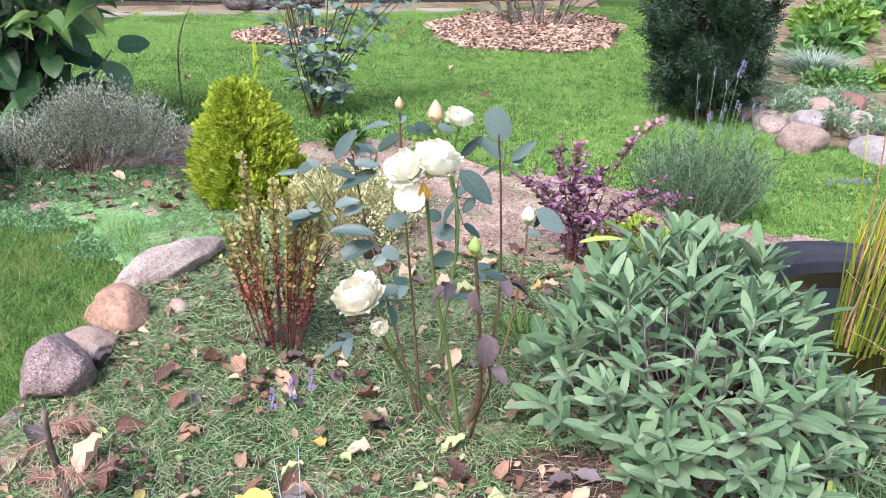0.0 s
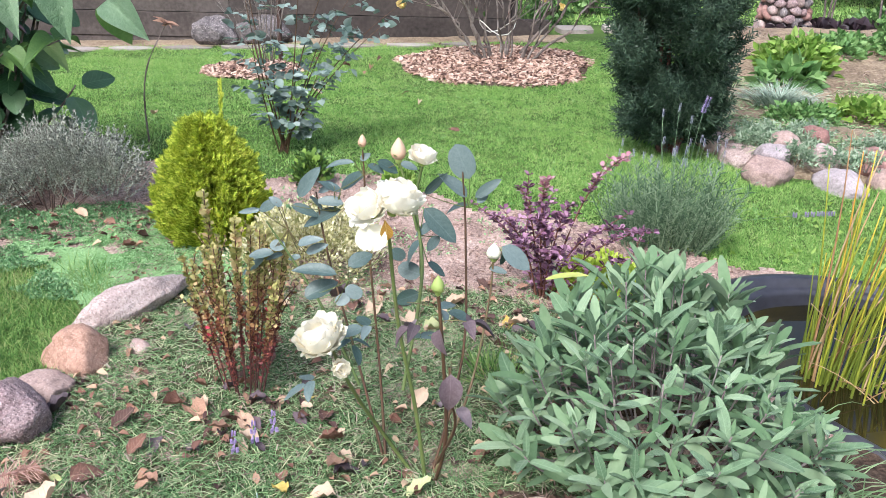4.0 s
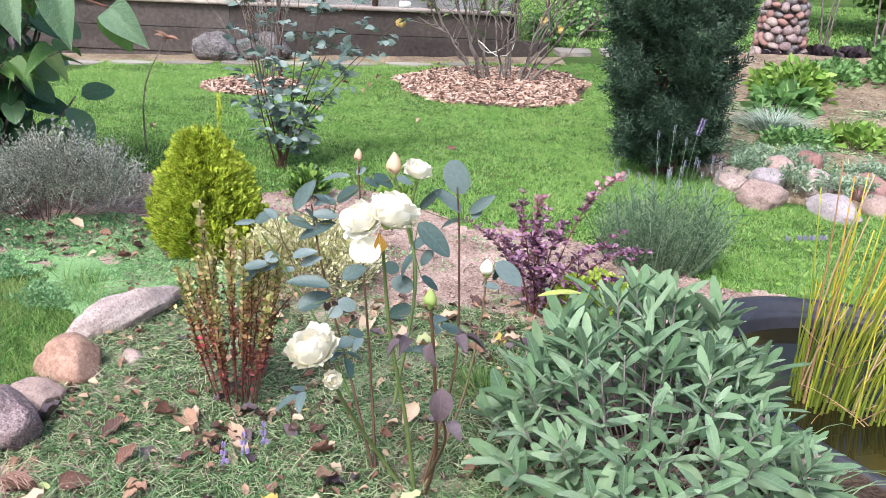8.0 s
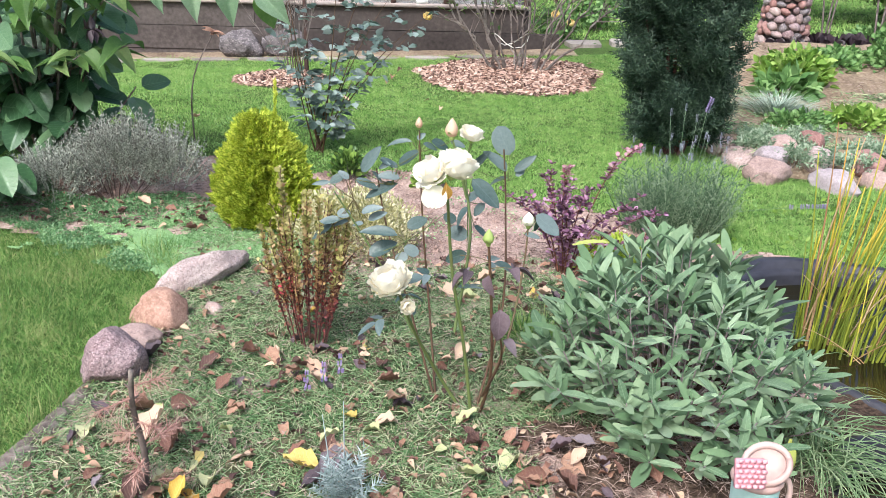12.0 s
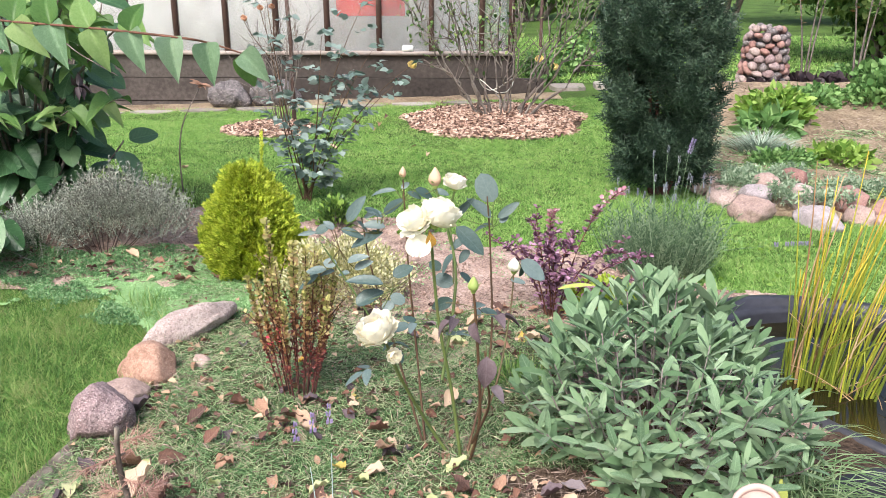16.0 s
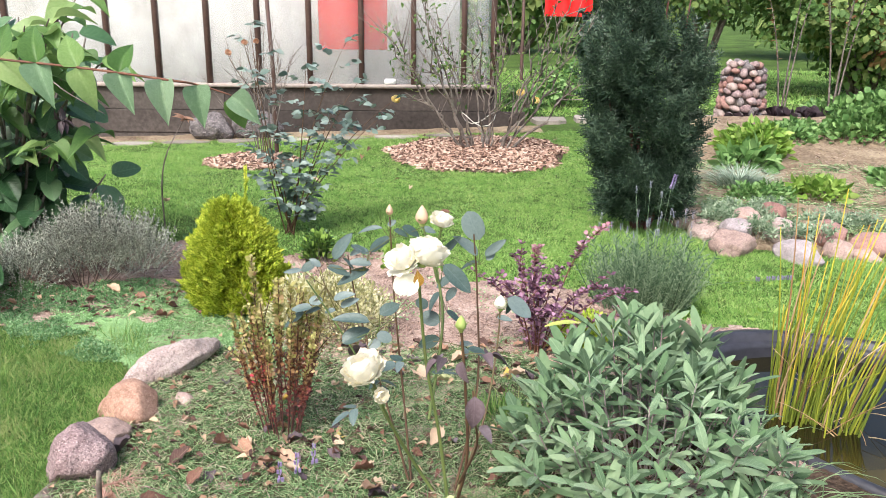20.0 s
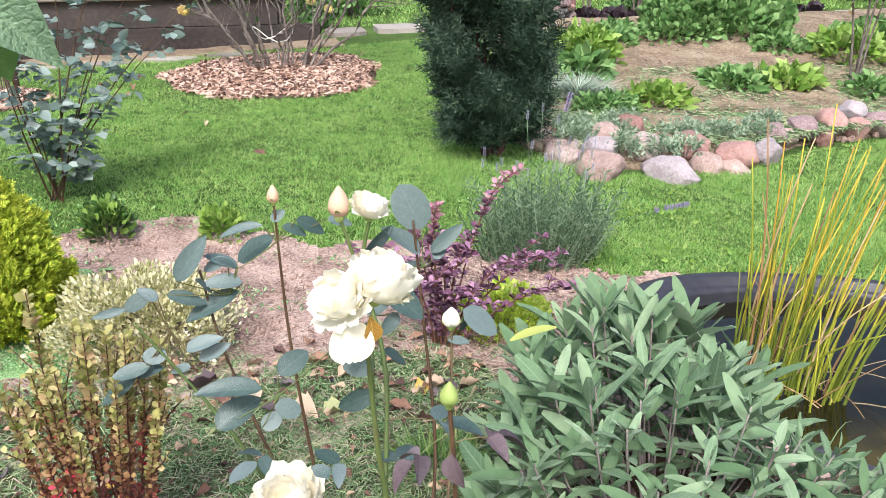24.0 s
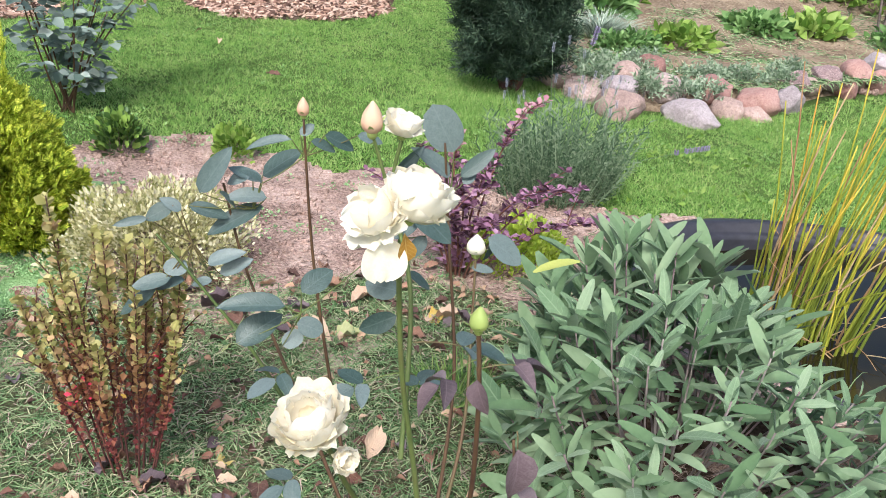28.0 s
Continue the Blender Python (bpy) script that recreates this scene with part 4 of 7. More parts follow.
part("corner_post", box_geo(0.70, 0.76, GY, GY + 0.06, 0.536, 2.3), M["post"], gh)
part("end_wall", box_geo(0.70, 0.76, GY + 0.062, 12.0, -0.2, 0.5), M["concrete"], gh)
part("end_pane", box_geo(0.72, 0.728, GY + 0.065, 12.0, 0.537, 2.28, 0.001), M["film"], gh)
part("top_rail", box_geo(-5.2, 0.76, GY - 0.01, GY + 0.07, 2.302, 2.38), M["post"], gh)
put("inner_sheet", box_geo(-5.2, 0.4, 10.2, 10.24, -0.1, 2.4), M["grey_curtain"], "pale sheet hung inside the greenhouse", "sheet")
put("red_cloth", box_geo(-1.16, -0.42, 9.085, 9.1, 0.9, 2.2), M["red_cloth"], "red cloth hanging inside the greenhouse", "cloth")
put("white_tub", box_geo(-0.45, -0.33, GY - 0.045, GY + 0.0, 0.536, 0.6, 0.01), M["white_thing"], "small white plastic tub on the sill", "tub")

# ---- path of flat slabs ----
path = tagged(new("path"), "path of worn grey stone slabs past the greenhouse", "path", kind="structure")
for k in range(16):
    x = 0.75 + k * 0.62 + rng.uniform(-0.05, 0.05)
    w, d = rng.uniform(0.4, 0.58), rng.uniform(0.35, 0.5)
    y = 9.25 + 0.05 * np.sin(k)
    a = np.linspace(0, 2 * np.pi, 9, endpoint=False)
    rr = rng.uniform(0.85, 1.1, 9)
    top = np.stack([x + w * 0.5 * np.sign(np.cos(a)) * np.abs(np.cos(a)) ** 0.5 * rr, y + d * 0.5 * np.sign(np.sin(a)) * np.abs(np.sin(a)) ** 0.5 * rr, np.full(9, float(gz(x, y)) + 0.045)], 1)
    i = np.arange(9)
    part("slab", Geo().add(np.concatenate([top, top - [0, 0, 0.08]]), [i[None], np.stack([i, i + 9, (i + 1) % 9 + 9, (i + 1) % 9], 1)]), M["slab"], path, smooth=False)
for k in range(8):
    x = -3.6 + k * 0.55
    y = 8.48
    a = np.linspace(0, 2 * np.pi, 9, endpoint=False)
    top = np.stack([x + 0.25 * np.cos(a) * rng.uniform(0.8, 1.1, 9), y + 0.09 * np.sin(a), np.full(9, float(gz(x, y)) + 0.02)], 1)
    i = np.arange(9)
    part("slab", Geo().add(np.concatenate([top, top - [0, 0, 0.05]]), [i[None], np.stack([i, i + 9, (i + 1) % 9 + 9, (i + 1) % 9], 1)]), M["slab"], path, smooth=False)

# ---- round stone pillar ----
pil = thing("stone_pillar", (3.5, 9.05, float(gz(3.5, 9.05)) - 0.06), "round planter pillar built of mixed field stones", "pillar")
part("core", Geo().add(*(lambda v, f: (v * [0.215, 0.215, 0.34] + [0, 0, 0.34], f))(*ico(3))), M["mortar"], pil)
PST = []
# darker stone tones only, so the shade of trees is put into their colour
for k, mt in enumerate(["stone_grey", "stone_purple", "stone_red", "rubble"]):
    v, f = ico(2)
    PST.append(Geo().add(v * (1 + 0.25 * lumps(v, 1.3, k * 7)[:, None]) * [0.06, 0.042, 0.045], f).mesh("stone", M[mt]))
for lvl in range(10):
    z = 0.04 + lvl * 0.074
    rad = 0.25 - 0.006 * lvl - (0.03 if lvl == 9 else 0)
    nst = 13
    for k in range(nst):
        a = 2 * np.pi * (k + 0.5 * (lvl % 2)) / nst + rng.uniform(-0.05, 0.05)
        piece("stone", PST[int(rng.integers(4))], pil, Matrix.LocRotScale((rad * np.cos(a), rad * np.sin(a), z + rng.uniform(-0.025, 0.025)), Euler((rng.uniform(-0.3, 0.3), rng.uniform(-0.5, 0.5), a + np.pi / 2 + rng.uniform(-0.3, 0.3))), [rng.uniform(0.6, 1.25), rng.uniform(0.8, 1.2), rng.uniform(0.6, 1.15)]))


# ---- pond ----
def pond():
    pd = thing("garden_pond", (POND[0], POND[1], -0.09), "black moulded plastic garden pond with still dark water", "pond")
    k = np.linspace(0, 2 * np.pi, 120, endpoint=False)
    wob = 1 + 0.008 * np.sin(3 * k + 1) + 0.005 * np.sin(7 * k)
    c, s = math.cos(POND_TURN), math.sin(POND_TURN)
    prof = [(1.03, -0.04), (1.028, 0.025), (1.015, 0.045), (0.985, 0.048), (0.968, 0.04), (0.962, 0.015), (0.95, 0.008), (0.935, 0.004), (0.93, -0.015), (0.925, -0.06), (0.88, -0.3)]

    def ring(f):
        u, v = POND[2] * f * wob * np.cos(k), POND[3] * f * wob * np.sin(k)
        return u * c - v * s, u * s + v * c
    rings = []
    for f, z in prof:
        x, y = ring(f)
        rings.append(np.stack([x, y, np.full(120, z) - 0.03 * x], 1))
    i = np.arange(120)
    q = np.concatenate([np.stack([j * 120 + i, j * 120 + (i + 1) % 120, (j + 1) * 120 + (i + 1) % 120, (j + 1) * 120 + i], 1) for j in range(len(prof) - 1)])
    part("rim", Geo().add(np.concatenate(rings), [q[:, ::-1]]), M["rim"], pd, "rounded black plastic rim")
    x, y = ring(0.935)
    part("water", Geo().add(np.stack([x, y, np.full(120, -0.04)], 1), [i[None]]), M["water"], pd, "still dark pond water")
    # the shallow planted lobe at the front
    lobe = [np.stack([LOBE[0] - POND[0] + LOBE[2] * f * np.cos(k), LOBE[1] - POND[1] + LOBE[2] * f * np.sin(k), np.full(120, z + 0.02)], 1) for f, z in ((1.08, -0.04), (1.07, 0.025), (1.04, 0.045), (0.98, 0.048), (0.94, 0.04), (0.92, 0.0), (0.9, -0.08), (0.85, -0.3))]
    q = np.concatenate([np.stack([j * 120 + i, j * 120 + (i + 1) % 120, (j + 1) * 120 + (i + 1) % 120, (j + 1) * 120 + i], 1) for j in range(7)])
    part("shelf_rim", Geo().add(np.concatenate(lobe), [q[:, ::-1]]), M["rim"], pd, "black rim of the planted shelf")
    part("shelf_water", Geo().add(lobe[6] * [1, 1, 0] + [0, 0, -0.05], [i[None]]), M["water"], pd, "dark water in the shallow lobe")


pond()

# reeds standing in the pond
reeds = thing("reed_clump", (1.55, 2.6, -0.2), "clump of yellow and green reeds standing in the pond", "reeds")
for k in range(86):
    q = rng.uniform()
    bx = rng.uniform(-0.14, 0.14)
    by = -0.6 * bx + rng.normal(0, 0.05)
    h = 0.42 + 0.62 * rng.uniform() ** 1.5
    lean = 0.03 + 0.28 * (bx + 0.14) / 0.28 + rng.normal(0, 0.07)
    pts = bez((bx, by, 0), (bx + lean * 0.25 * h, by + rng.normal(0, 0.03), h * 0.5), (bx + lean * h, by + rng.normal(0, 0.1), h * 0.98), 6)
    mt = "reed" if q < 0.86 else "reed_dry"
    g = Geo()
    tube(g, pts, rng.uniform(0.004, 0.0068), 0.0018, 5)
    part("reed", g, M[mt], reeds)
for k in range(16):
    a = rng.uniform(0, 6.28)
    b0 = np.array([rng.uniform(-0.16, 0.2), rng.uniform(-0.16, 0.12), 0.06])
    o = np.array([math.cos(a), math.sin(a), rng.uniform(0.1, 1.2)]) * rng.uniform(0.15, 0.35)
    part("dead_reed", tube(Geo(), bez(b0, b0 + o * 0.5 + [0, 0, 0.04], b0 + o, 6), 0.0022, 0.0012, 4), M["reed_dry"], reeds, "dry broken reed stem")


# ---- plants of leaves along stems ----
def along(pts, n, rng_t=(0.1, 1.0)):
    t = np.linspace(*rng_t, n) * (len(pts) - 1)
    i = np.minimum(t.astype(int), len(pts) - 2)
    f = (t - i)[:, None]
    return pts[i] * (1 - f) + pts[i + 1] * f, unit(pts[i + 1] - pts[i])


def leaves_on(g, pts, n, size, tmpl, spread=1.0, t=(0.1, 1.0), up=0.3, var=0.3, grow=0.0):
    """Leaves set round a stem, pointing out and up."""
    p, d = along(pts, n, t)
    a = np.arange(n) * 2.4 + rng.uniform(0, 6.28)
    ref = unit(np.cross(d, rng.normal(0, 1, 3)))
    o = np.cos(a)[:, None] * ref + np.sin(a)[:, None] * np.cross(d, ref)
    dirs = unit(o * spread + d * (1 - spread * 0.5) + [0, 0, up]) + rng.normal(0, 0.15, (n, 3))
    s = size * rng.uniform(1 - var, 1 + var, n) * (1 + grow * np.linspace(-1, 1, n))
    g.copies(tmpl, frames(dirs, d + rng.normal(0, 0.4, (n, 3))) * s[:, None, None], p)


# white rose in the middle of the bed
RB = Vector((0.09, 1.84, 0.0))
rose = thing("white_rose_bush", RB, "tall cream-white rose bush with dull blue-green leaves", "rose")
LEAF_R = [leaf_mesh("rose_leaf", M["rose_leaf"], width=w, kind="rose", fold=f, curl=c, rows=9, wave=0.006) for w, f, c in ((0.66, 0.14, 0.1), (0.6, 0.24, 0.2), (0.7, 0.08, 0.06))]
LEAF_O = leaf_mesh("rose_leaf", M["rose_leaf"], width=0.62, kind="round", fold=0.06, curl=0.08, rows=9)
LEAF_W = leaf_mesh("wilted_leaf", M["leaf_purple"], width=0.6, kind="ovate", fold=0.35, curl=0.5, rows=6)


def rl(p):
    return np.array(p, float) - np.array(RB)


def cane(pts, r0, r1, red=False):
    c = poly([rl(p) for p in pts], 22)
    g = Geo()
    tube(g, c, r0, r1, 7)
    for i in range(2, 20, 2):
        a = rng.uniform(0, 6.28)
        o = np.array([np.cos(a), np.sin(a), -0.3])
        tube(g, [c[i], c[i] + o * 0.009], 0.0022, 0.0002, 4)
    return part("cane", g, M["rose_stem_red" if red else "rose_stem"], rose)


def spray(p, d, n=5, size=0.055, droop=0.1, wilt=False):
    """A compound leaf: leaflets in pairs on a stalk and one at its end."""
    p, d = rl(p), unit(np.array(d, float))
    end = p + d * size * (0.25 if n == 1 else 0.9 + 0.5 * (n // 2)) + [0, 0, -droop * size]
    c = bez(p, (p + end) / 2 + [0, 0, 0.012], end, 7)
    g = Geo()
    tube(g, c, 0.0016, 0.001, 4)
    st = part("leaf_stalk", g, M["rose_stem"], rose)
    side = unit(np.cross(d, [0, 0, 1.0]))
    for k in range(n):
        if k == n - 1:
            at, dr, s = c[-1], d + [0, 0, -0.2], size * 1.1
        else:
            at = c[(5, 3, 2)[k // 2]]
            dr, s = d * 0.45 + side * (1 if k % 2 else -1) + [0, 0, rng.uniform(-0.25, 0.15)], size * rng.uniform(0.8, 1.0)
        upv = np.array([0, 0, 1.0]) + rng.normal(0, 0.3, 3)
        piece("leaflet", LEAF_W if wilt else LEAF_R[int(rng.integers(3))], st, mtx(frames(np.array([dr]), upv)[0], at, s))


def petal_mesh(material, close, width=1.0, ruff=0.06, seed=0.0):
    """A cupped petal on a sphere of unit radius, from its foot up to the angle close, with a ruffled flaring lip."""
    n, m = 10, 13
    u, t = np.meshgrid(np.linspace(-1, 1, m), np.linspace(0, 1, n))
    half = width * np.sqrt(np.maximum(0.02, np.sin(np.pi * (0.1 + 0.72 * t))))
    th = u * half
    ph = close * t * (1 - 0.22 * u ** 4) + 0.035 * np.sin(u * 5 + 1 + seed) * t ** 2
    r = 1 + 0.5 * np.maximum(0, t - 0.72) ** 1.4 + ruff * (np.sin(u * 8 + 3 * t + seed) + 0.6 * np.sin(u * 17 + seed * 2)) * t ** 4
    x, y, z = r * np.sin(ph) * np.sin(th), r * np.sin(ph) * np.cos(th), 1 - r * np.cos(ph)
    i, j = np.meshgrid(np.arange(m - 1), np.arange(n - 1))
    a = (j * m + i).ravel()
    return Geo().add(np.stack([x, y, z], -1).reshape(-1, 3), [np.stack([a, a + 1, a + m + 1, a + m], 1)]).mesh("petal", material)


def flat_petal(material, ruff=0.05):
    """A broad rounded petal one unit long along y, dished, with a ruffled outer edge."""
    n, m = 11, 13
    u, t = np.meshgrid(np.linspace(-1, 1, m), np.linspace(0, 1, n))
    w = 0.58 * np.sqrt(np.maximum(0.01, 1 - np.clip((t - 0.58) / np.where(t < 0.58, 0.66, 0.46), -1, 1) ** 2))
    z = 0.22 * (u * w) ** 2 - 0.16 * t ** 2 + ruff * np.sin(u * 7 + 2 * t) * t ** 3
    i, j = np.meshgrid(np.arange(m - 1), np.arange(n - 1))
    a = (j * m + i).ravel()
    return Geo().add(np.stack([u * w, t + 0.03 * np.sin(u * 9) * t ** 3, z], -1).reshape(-1, 3), [np.stack([a, a + 1, a + m + 1, a + m], 1)]).mesh("petal", material)


PET = [petal_mesh(M["petal"], c, w, q, s) for c, w, q, s in ((1.35, 1.1, 0.1, 0), (1.75, 1.25, 0.085, 2), (2.25, 1.25, 0.055, 4))]


def bloom(parent, at, size, face, label, mats=None, layers=((0, 5, -0.12, 0.56), (1, 5, -0.1, 0.52), (1, 5, 0.0, 0.47), (1, 4, 0.1, 0.43), (2, 4, 0.06, 0.38), (2, 4, 0.1, 0.3), (2, 3, 0.0, 0.2))):
    """A full bloom: whorls of cupped petals from flat outer to upright inner ones."""
    b = new("bloom")
    b.parent = parent
    zq = Vector(face).to_track_quat("Z", "Y")
    b.matrix_basis = Matrix.LocRotScale(Vector(at), zq, None)
    tagged(b, label)
    for j, (pm, n, el, s) in enumerate(layers):
        for k in range(n):
            a = 2 * np.pi * (k + 0.4 * j) / n + rng.uniform(-0.15, 0.15)
            e = el + rng.uniform(-0.1, 0.1)
            m = Matrix.Rotation(a, 4, "Z") @ Matrix.Translation((0, 0, 0.03 * j * size)) @ Matrix.Rotation(e, 4, "X") @ Matrix.Diagonal((*[size * s * rng.uniform(0.9, 1.1)] * 3, 1))
            piece("petal", (mats or PET)[pm], b, m)
    g = Geo()
    v, f = ico(2)
    g.add(v * [0.14 * size, 0.14 * size, 0.12 * size] + [0, 0, -0.02 * size], f)
    part("hip", g, M["sepal"], b)
    return b


def bud(parent, at, r, h, material, face=(0, 0, 1), sep=True):
    b = new("bud")
    b.parent = parent
    b.matrix_basis = Matrix.LocRotScale(Vector(at), Vector(face).to_track_quat("Z", "Y"), None)
    t = np.linspace(0, 1, 9)
    k = np.linspace(0, 2 * np.pi, 12, endpoint=False)
    w = r * np.sin(np.pi * (0.1 + 0.88 * t ** 0.75)) ** 0.9
    ring = np.stack([w[:, None] * np.cos(k + 0)[None] * (1 + 0.06 * np.sin(3 * k + 5 * t[:, None])), w[:, None] * np.sin(k)[None] * (1 + 0.06 * np.sin(3 * k + 5 * t[:, None])), np.repeat(t[:, None] * h, 12, 1)], -1)
    i = np.arange(12)
    q = np.concatenate([np.stack([j * 12 + i, j * 12 + (i + 1) % 12, (j + 1) * 12 + (i + 1) % 12, (j + 1) * 12 + i], 1) for j in range(8)])
    part("petals", Geo().add(ring.reshape(-1, 3), [q, (96 + i)[None]]), material, b)
    if sep:
        g = Geo()
        a = np.arange(5) * 2 * np.pi / 5
        d = np.stack([np.cos(a) * 0.45, np.sin(a) * 0.45, np.full(5, 1.0)], 1)
        g.copies(leaf(0.26, "lance", 0.1, -0.5, 5), frames(d, np.stack([np.cos(a), np.sin(a), 0 * a], 1)) * (h * 0.62), np.stack([np.cos(a) * r * 0.35, np.sin(a) * r * 0.35, 0 * a], 1))
        v, f = ico(2)
        g.add(v * [r * 0.5, r * 0.5, r * 0.6], f)
        part("calyx", g, M["sepal"], b)
    return b


cane([(0.09, 1.84, 0), (0.06, 1.83, 0.25), (0.02, 1.80, 0.5), (0.0, 1.775, 0.75)], 0.006, 0.0042)
cane([(0.03, 1.82, 0.3), (0.07, 1.95, 0.55), (0.05, 2.03, 0.72), (0.065, 2.04, 0.82)], 0.005, 0.0035)
cane([(0.055, 2.0, 0.66), (0.03, 2.01, 0.76), (0.007, 2.015, 0.84)], 0.0038, 0.003)
cane([(0.11, 1.83, 0), (0.14, 1.76, 0.2), (0.13, 1.72, 0.45), (0.115, 1.712, 0.63)], 0.0055, 0.0038, True)
cane([(0.07, 1.85, 0), (0.0, 1.84, 0.12), (-0.08, 1.76, 0.32), (-0.125, 1.70, 0.48)], 0.006, 0.0042)
cane([(-0.02, 1.9, 0), (-0.05, 2.05, 0.25), (-0.08, 2.12, 0.55), (-0.094, 2.125, 0.84)], 0.0045, 0.0022, True)
cane([(-0.02, 1.9, 0), (-0.11, 2.05, 0.25), (-0.2, 2.18, 0.5), (-0.235, 2.22, 0.68)], 0.0045, 0.0022, True)
cane([(-0.1, 2.0, 0.2), (-0.2, 2.08, 0.38), (-0.28, 2.12, 0.5), (-0.36, 2.14, 0.62)], 0.0045, 0.0022)
cane([(0.1, 1.85, 0), (0.18, 2.0, 0.3), (0.18, 2.1, 0.6), (0.167, 2.117, 0.78)], 0.0045, 0.0022, True)
cane([(0.1, 1.84, 0), (0.2, 1.98, 0.2), (0.25, 2.12, 0.4), (0.26, 2.156, 0.53)], 0.0045, 0.0022)
cane([(0.12, 1.8, 0.1), (0.16, 1.66, 0.3), (0.15, 1.6, 0.42), (0.144, 1.6, 0.5)], 0.0045, 0.0022, True)
tb = np.array(rl((-0.012, 1.765, 0.792)))
FULL = ((0, 5, -0.12, 0.55), (1, 5, -0.06, 0.53), (1, 5, 0.04, 0.5), (1, 4, 0.1, 0.46), (2, 4, 0.08, 0.41), (2, 4, 0.08, 0.32), (2, 3, 0.0, 0.21))
LOOSE = ((0, 4, -0.3, 0.58), (0, 4, -0.05, 0.54), (1, 4, 0.0, 0.48), (2, 4, 0.05, 0.42), (2, 3, 0.0, 0.3))
bloom(rose, tb + [0.022, 0.0, 0.004], 0.088, (0.4, 0.1, 1.0), "full cream-white bloom", layers=FULL)
bloom(rose, tb + [-0.018, -0.008, -0.004], 0.074, (-0.6, -0.25, 1.0), "loose cream-white bloom, side-facing", layers=LOOSE)
FLAT = [flat_petal(M["petal"]), flat_petal(M["petal"], 0.08)]
for dx, dy, dz, fx, fz, sc, lb in ((-0.02, -0.036, -0.012, -0.05, -1.0, 0.06, "drooping outer petal"), (-0.036, -0.02, 0.022, -1.0, 0.0, 0.044, "")):
    piece("petal", FLAT[int(rng.integers(2))], rose, mtx(frames(np.array([[fx, -0.35, fz]]), [0.1, -1.0, 0.25])[0], tb + [dx, dy, dz], sc), lb)
piece("petal", leaf_mesh("faded_petal", M["leaf_yellow"], width=0.6, kind="obovate", fold=0.2, curl=0.3), rose, mtx(frames(np.array([[0.15, -0.2, -1.0]]), [0.1, -1.0, 0.1])[0], tb + [0.008, -0.038, 0.0], 0.05), "browned orange petal")
bloom(rose, rl((0.065, 2.04, 0.825)), 0.066, (0.2, -0.1, 1.0), "half-open cream bloom", layers=((0, 4, -0.05, 0.5), (1, 5, 0.0, 0.44), (1, 4, 0.0, 0.36), (2, 4, 0.0, 0.27), (2, 3, 0.0, 0.17)))
bloom(rose, rl((-0.139, 1.68, 0.495)), 0.09, (-0.3, -0.25, 1.0), "open cream-white lower bloom", layers=FULL)
bloom(rose, rl((-0.105, 1.665, 0.455)), 0.036, (0.3, -0.6, 0.2), "small spent bloom with reddish heart")
bud(rose, rl((0.007, 2.015, 0.84)), 0.019, 0.056, M["bud"])
bud(rose, rl((-0.094, 2.125, 0.838)), 0.011, 0.034, M["bud"])
bud(rose, rl((0.115, 1.712, 0.625)), 0.015, 0.042, M["sepal"])
bud(rose, rl((0.26, 2.156, 0.52)), 0.02, 0.045, M["petal"])
def leafage(stem, leaves):
    """Leaflets given by foot, tip and width, on thin stalks that spring from one place of a cane."""
    c = rl(stem)
    g = Geo()
    for foot, tip, w in leaves:
        f = rl(foot)
        tube(g, bez(c, (c + f) / 2 + [0, 0.004, -0.008], f, 6), 0.0016, 0.001, 4)
    st = part("leaf_stalk", g, M["rose_stem"], rose)
    for foot, tip, w in leaves:
        f, e = rl(foot), rl(tip)
        d = e - f
        L = float(np.linalg.norm(d))
        up = np.array([0.0, -0.85 if w > 0.6 * L else -0.5, 0.75]) + rng.normal(0, 0.2, 3)
        d = d + [0, rng.normal(0, 0.2) * L, 0]
        piece("leaflet", LEAF_O if w > 0.7 * L else LEAF_R[int(rng.integers(3))], st, mtx(frames(d[None], up)[0] @ np.diag([max(0.55, min(1.2, w / (0.55 * L))), 1, 1]), f, L * (1.05 if w > 0.7 * L else 1.2)))


leafage((0.186, 2.117, 0.681), [((0.186, 2.117, 0.762), (0.145, 2.117, 0.845), 0.085), ((0.180, 2.117, 0.711), (0.123, 2.117, 0.769), 0.036), ((0.202, 2.117, 0.710), (0.257, 2.117, 0.756), 0.026), ((0.208, 2.117, 0.696), (0.232, 2.117, 0.716), 0.020), ((0.071, 2.117, 0.716), (0.115, 2.117, 0.768), 0.024), ((0.186, 2.117, 0.689), (0.126, 2.117, 0.664), 0.020)])
leafage((0.061, 2.02, 0.64), [((0.071, 2.020, 0.712), (0.145, 2.020, 0.645), 0.049), ((0.097, 2.020, 0.674), (0.057, 2.020, 0.647), 0.027), ((0.067, 2.020, 0.623), (0.026, 2.020, 0.568), 0.041), ((0.112, 2.020, 0.638), (0.083, 2.020, 0.605), 0.028), ((0.064, 2.020, 0.527), (0.006, 2.020, 0.545), 0.047), ((0.063, 2.020, 0.474), (0.002, 2.020, 0.444), 0.041), ((0.082, 2.020, 0.563), (0.123, 2.020, 0.529), 0.027)])
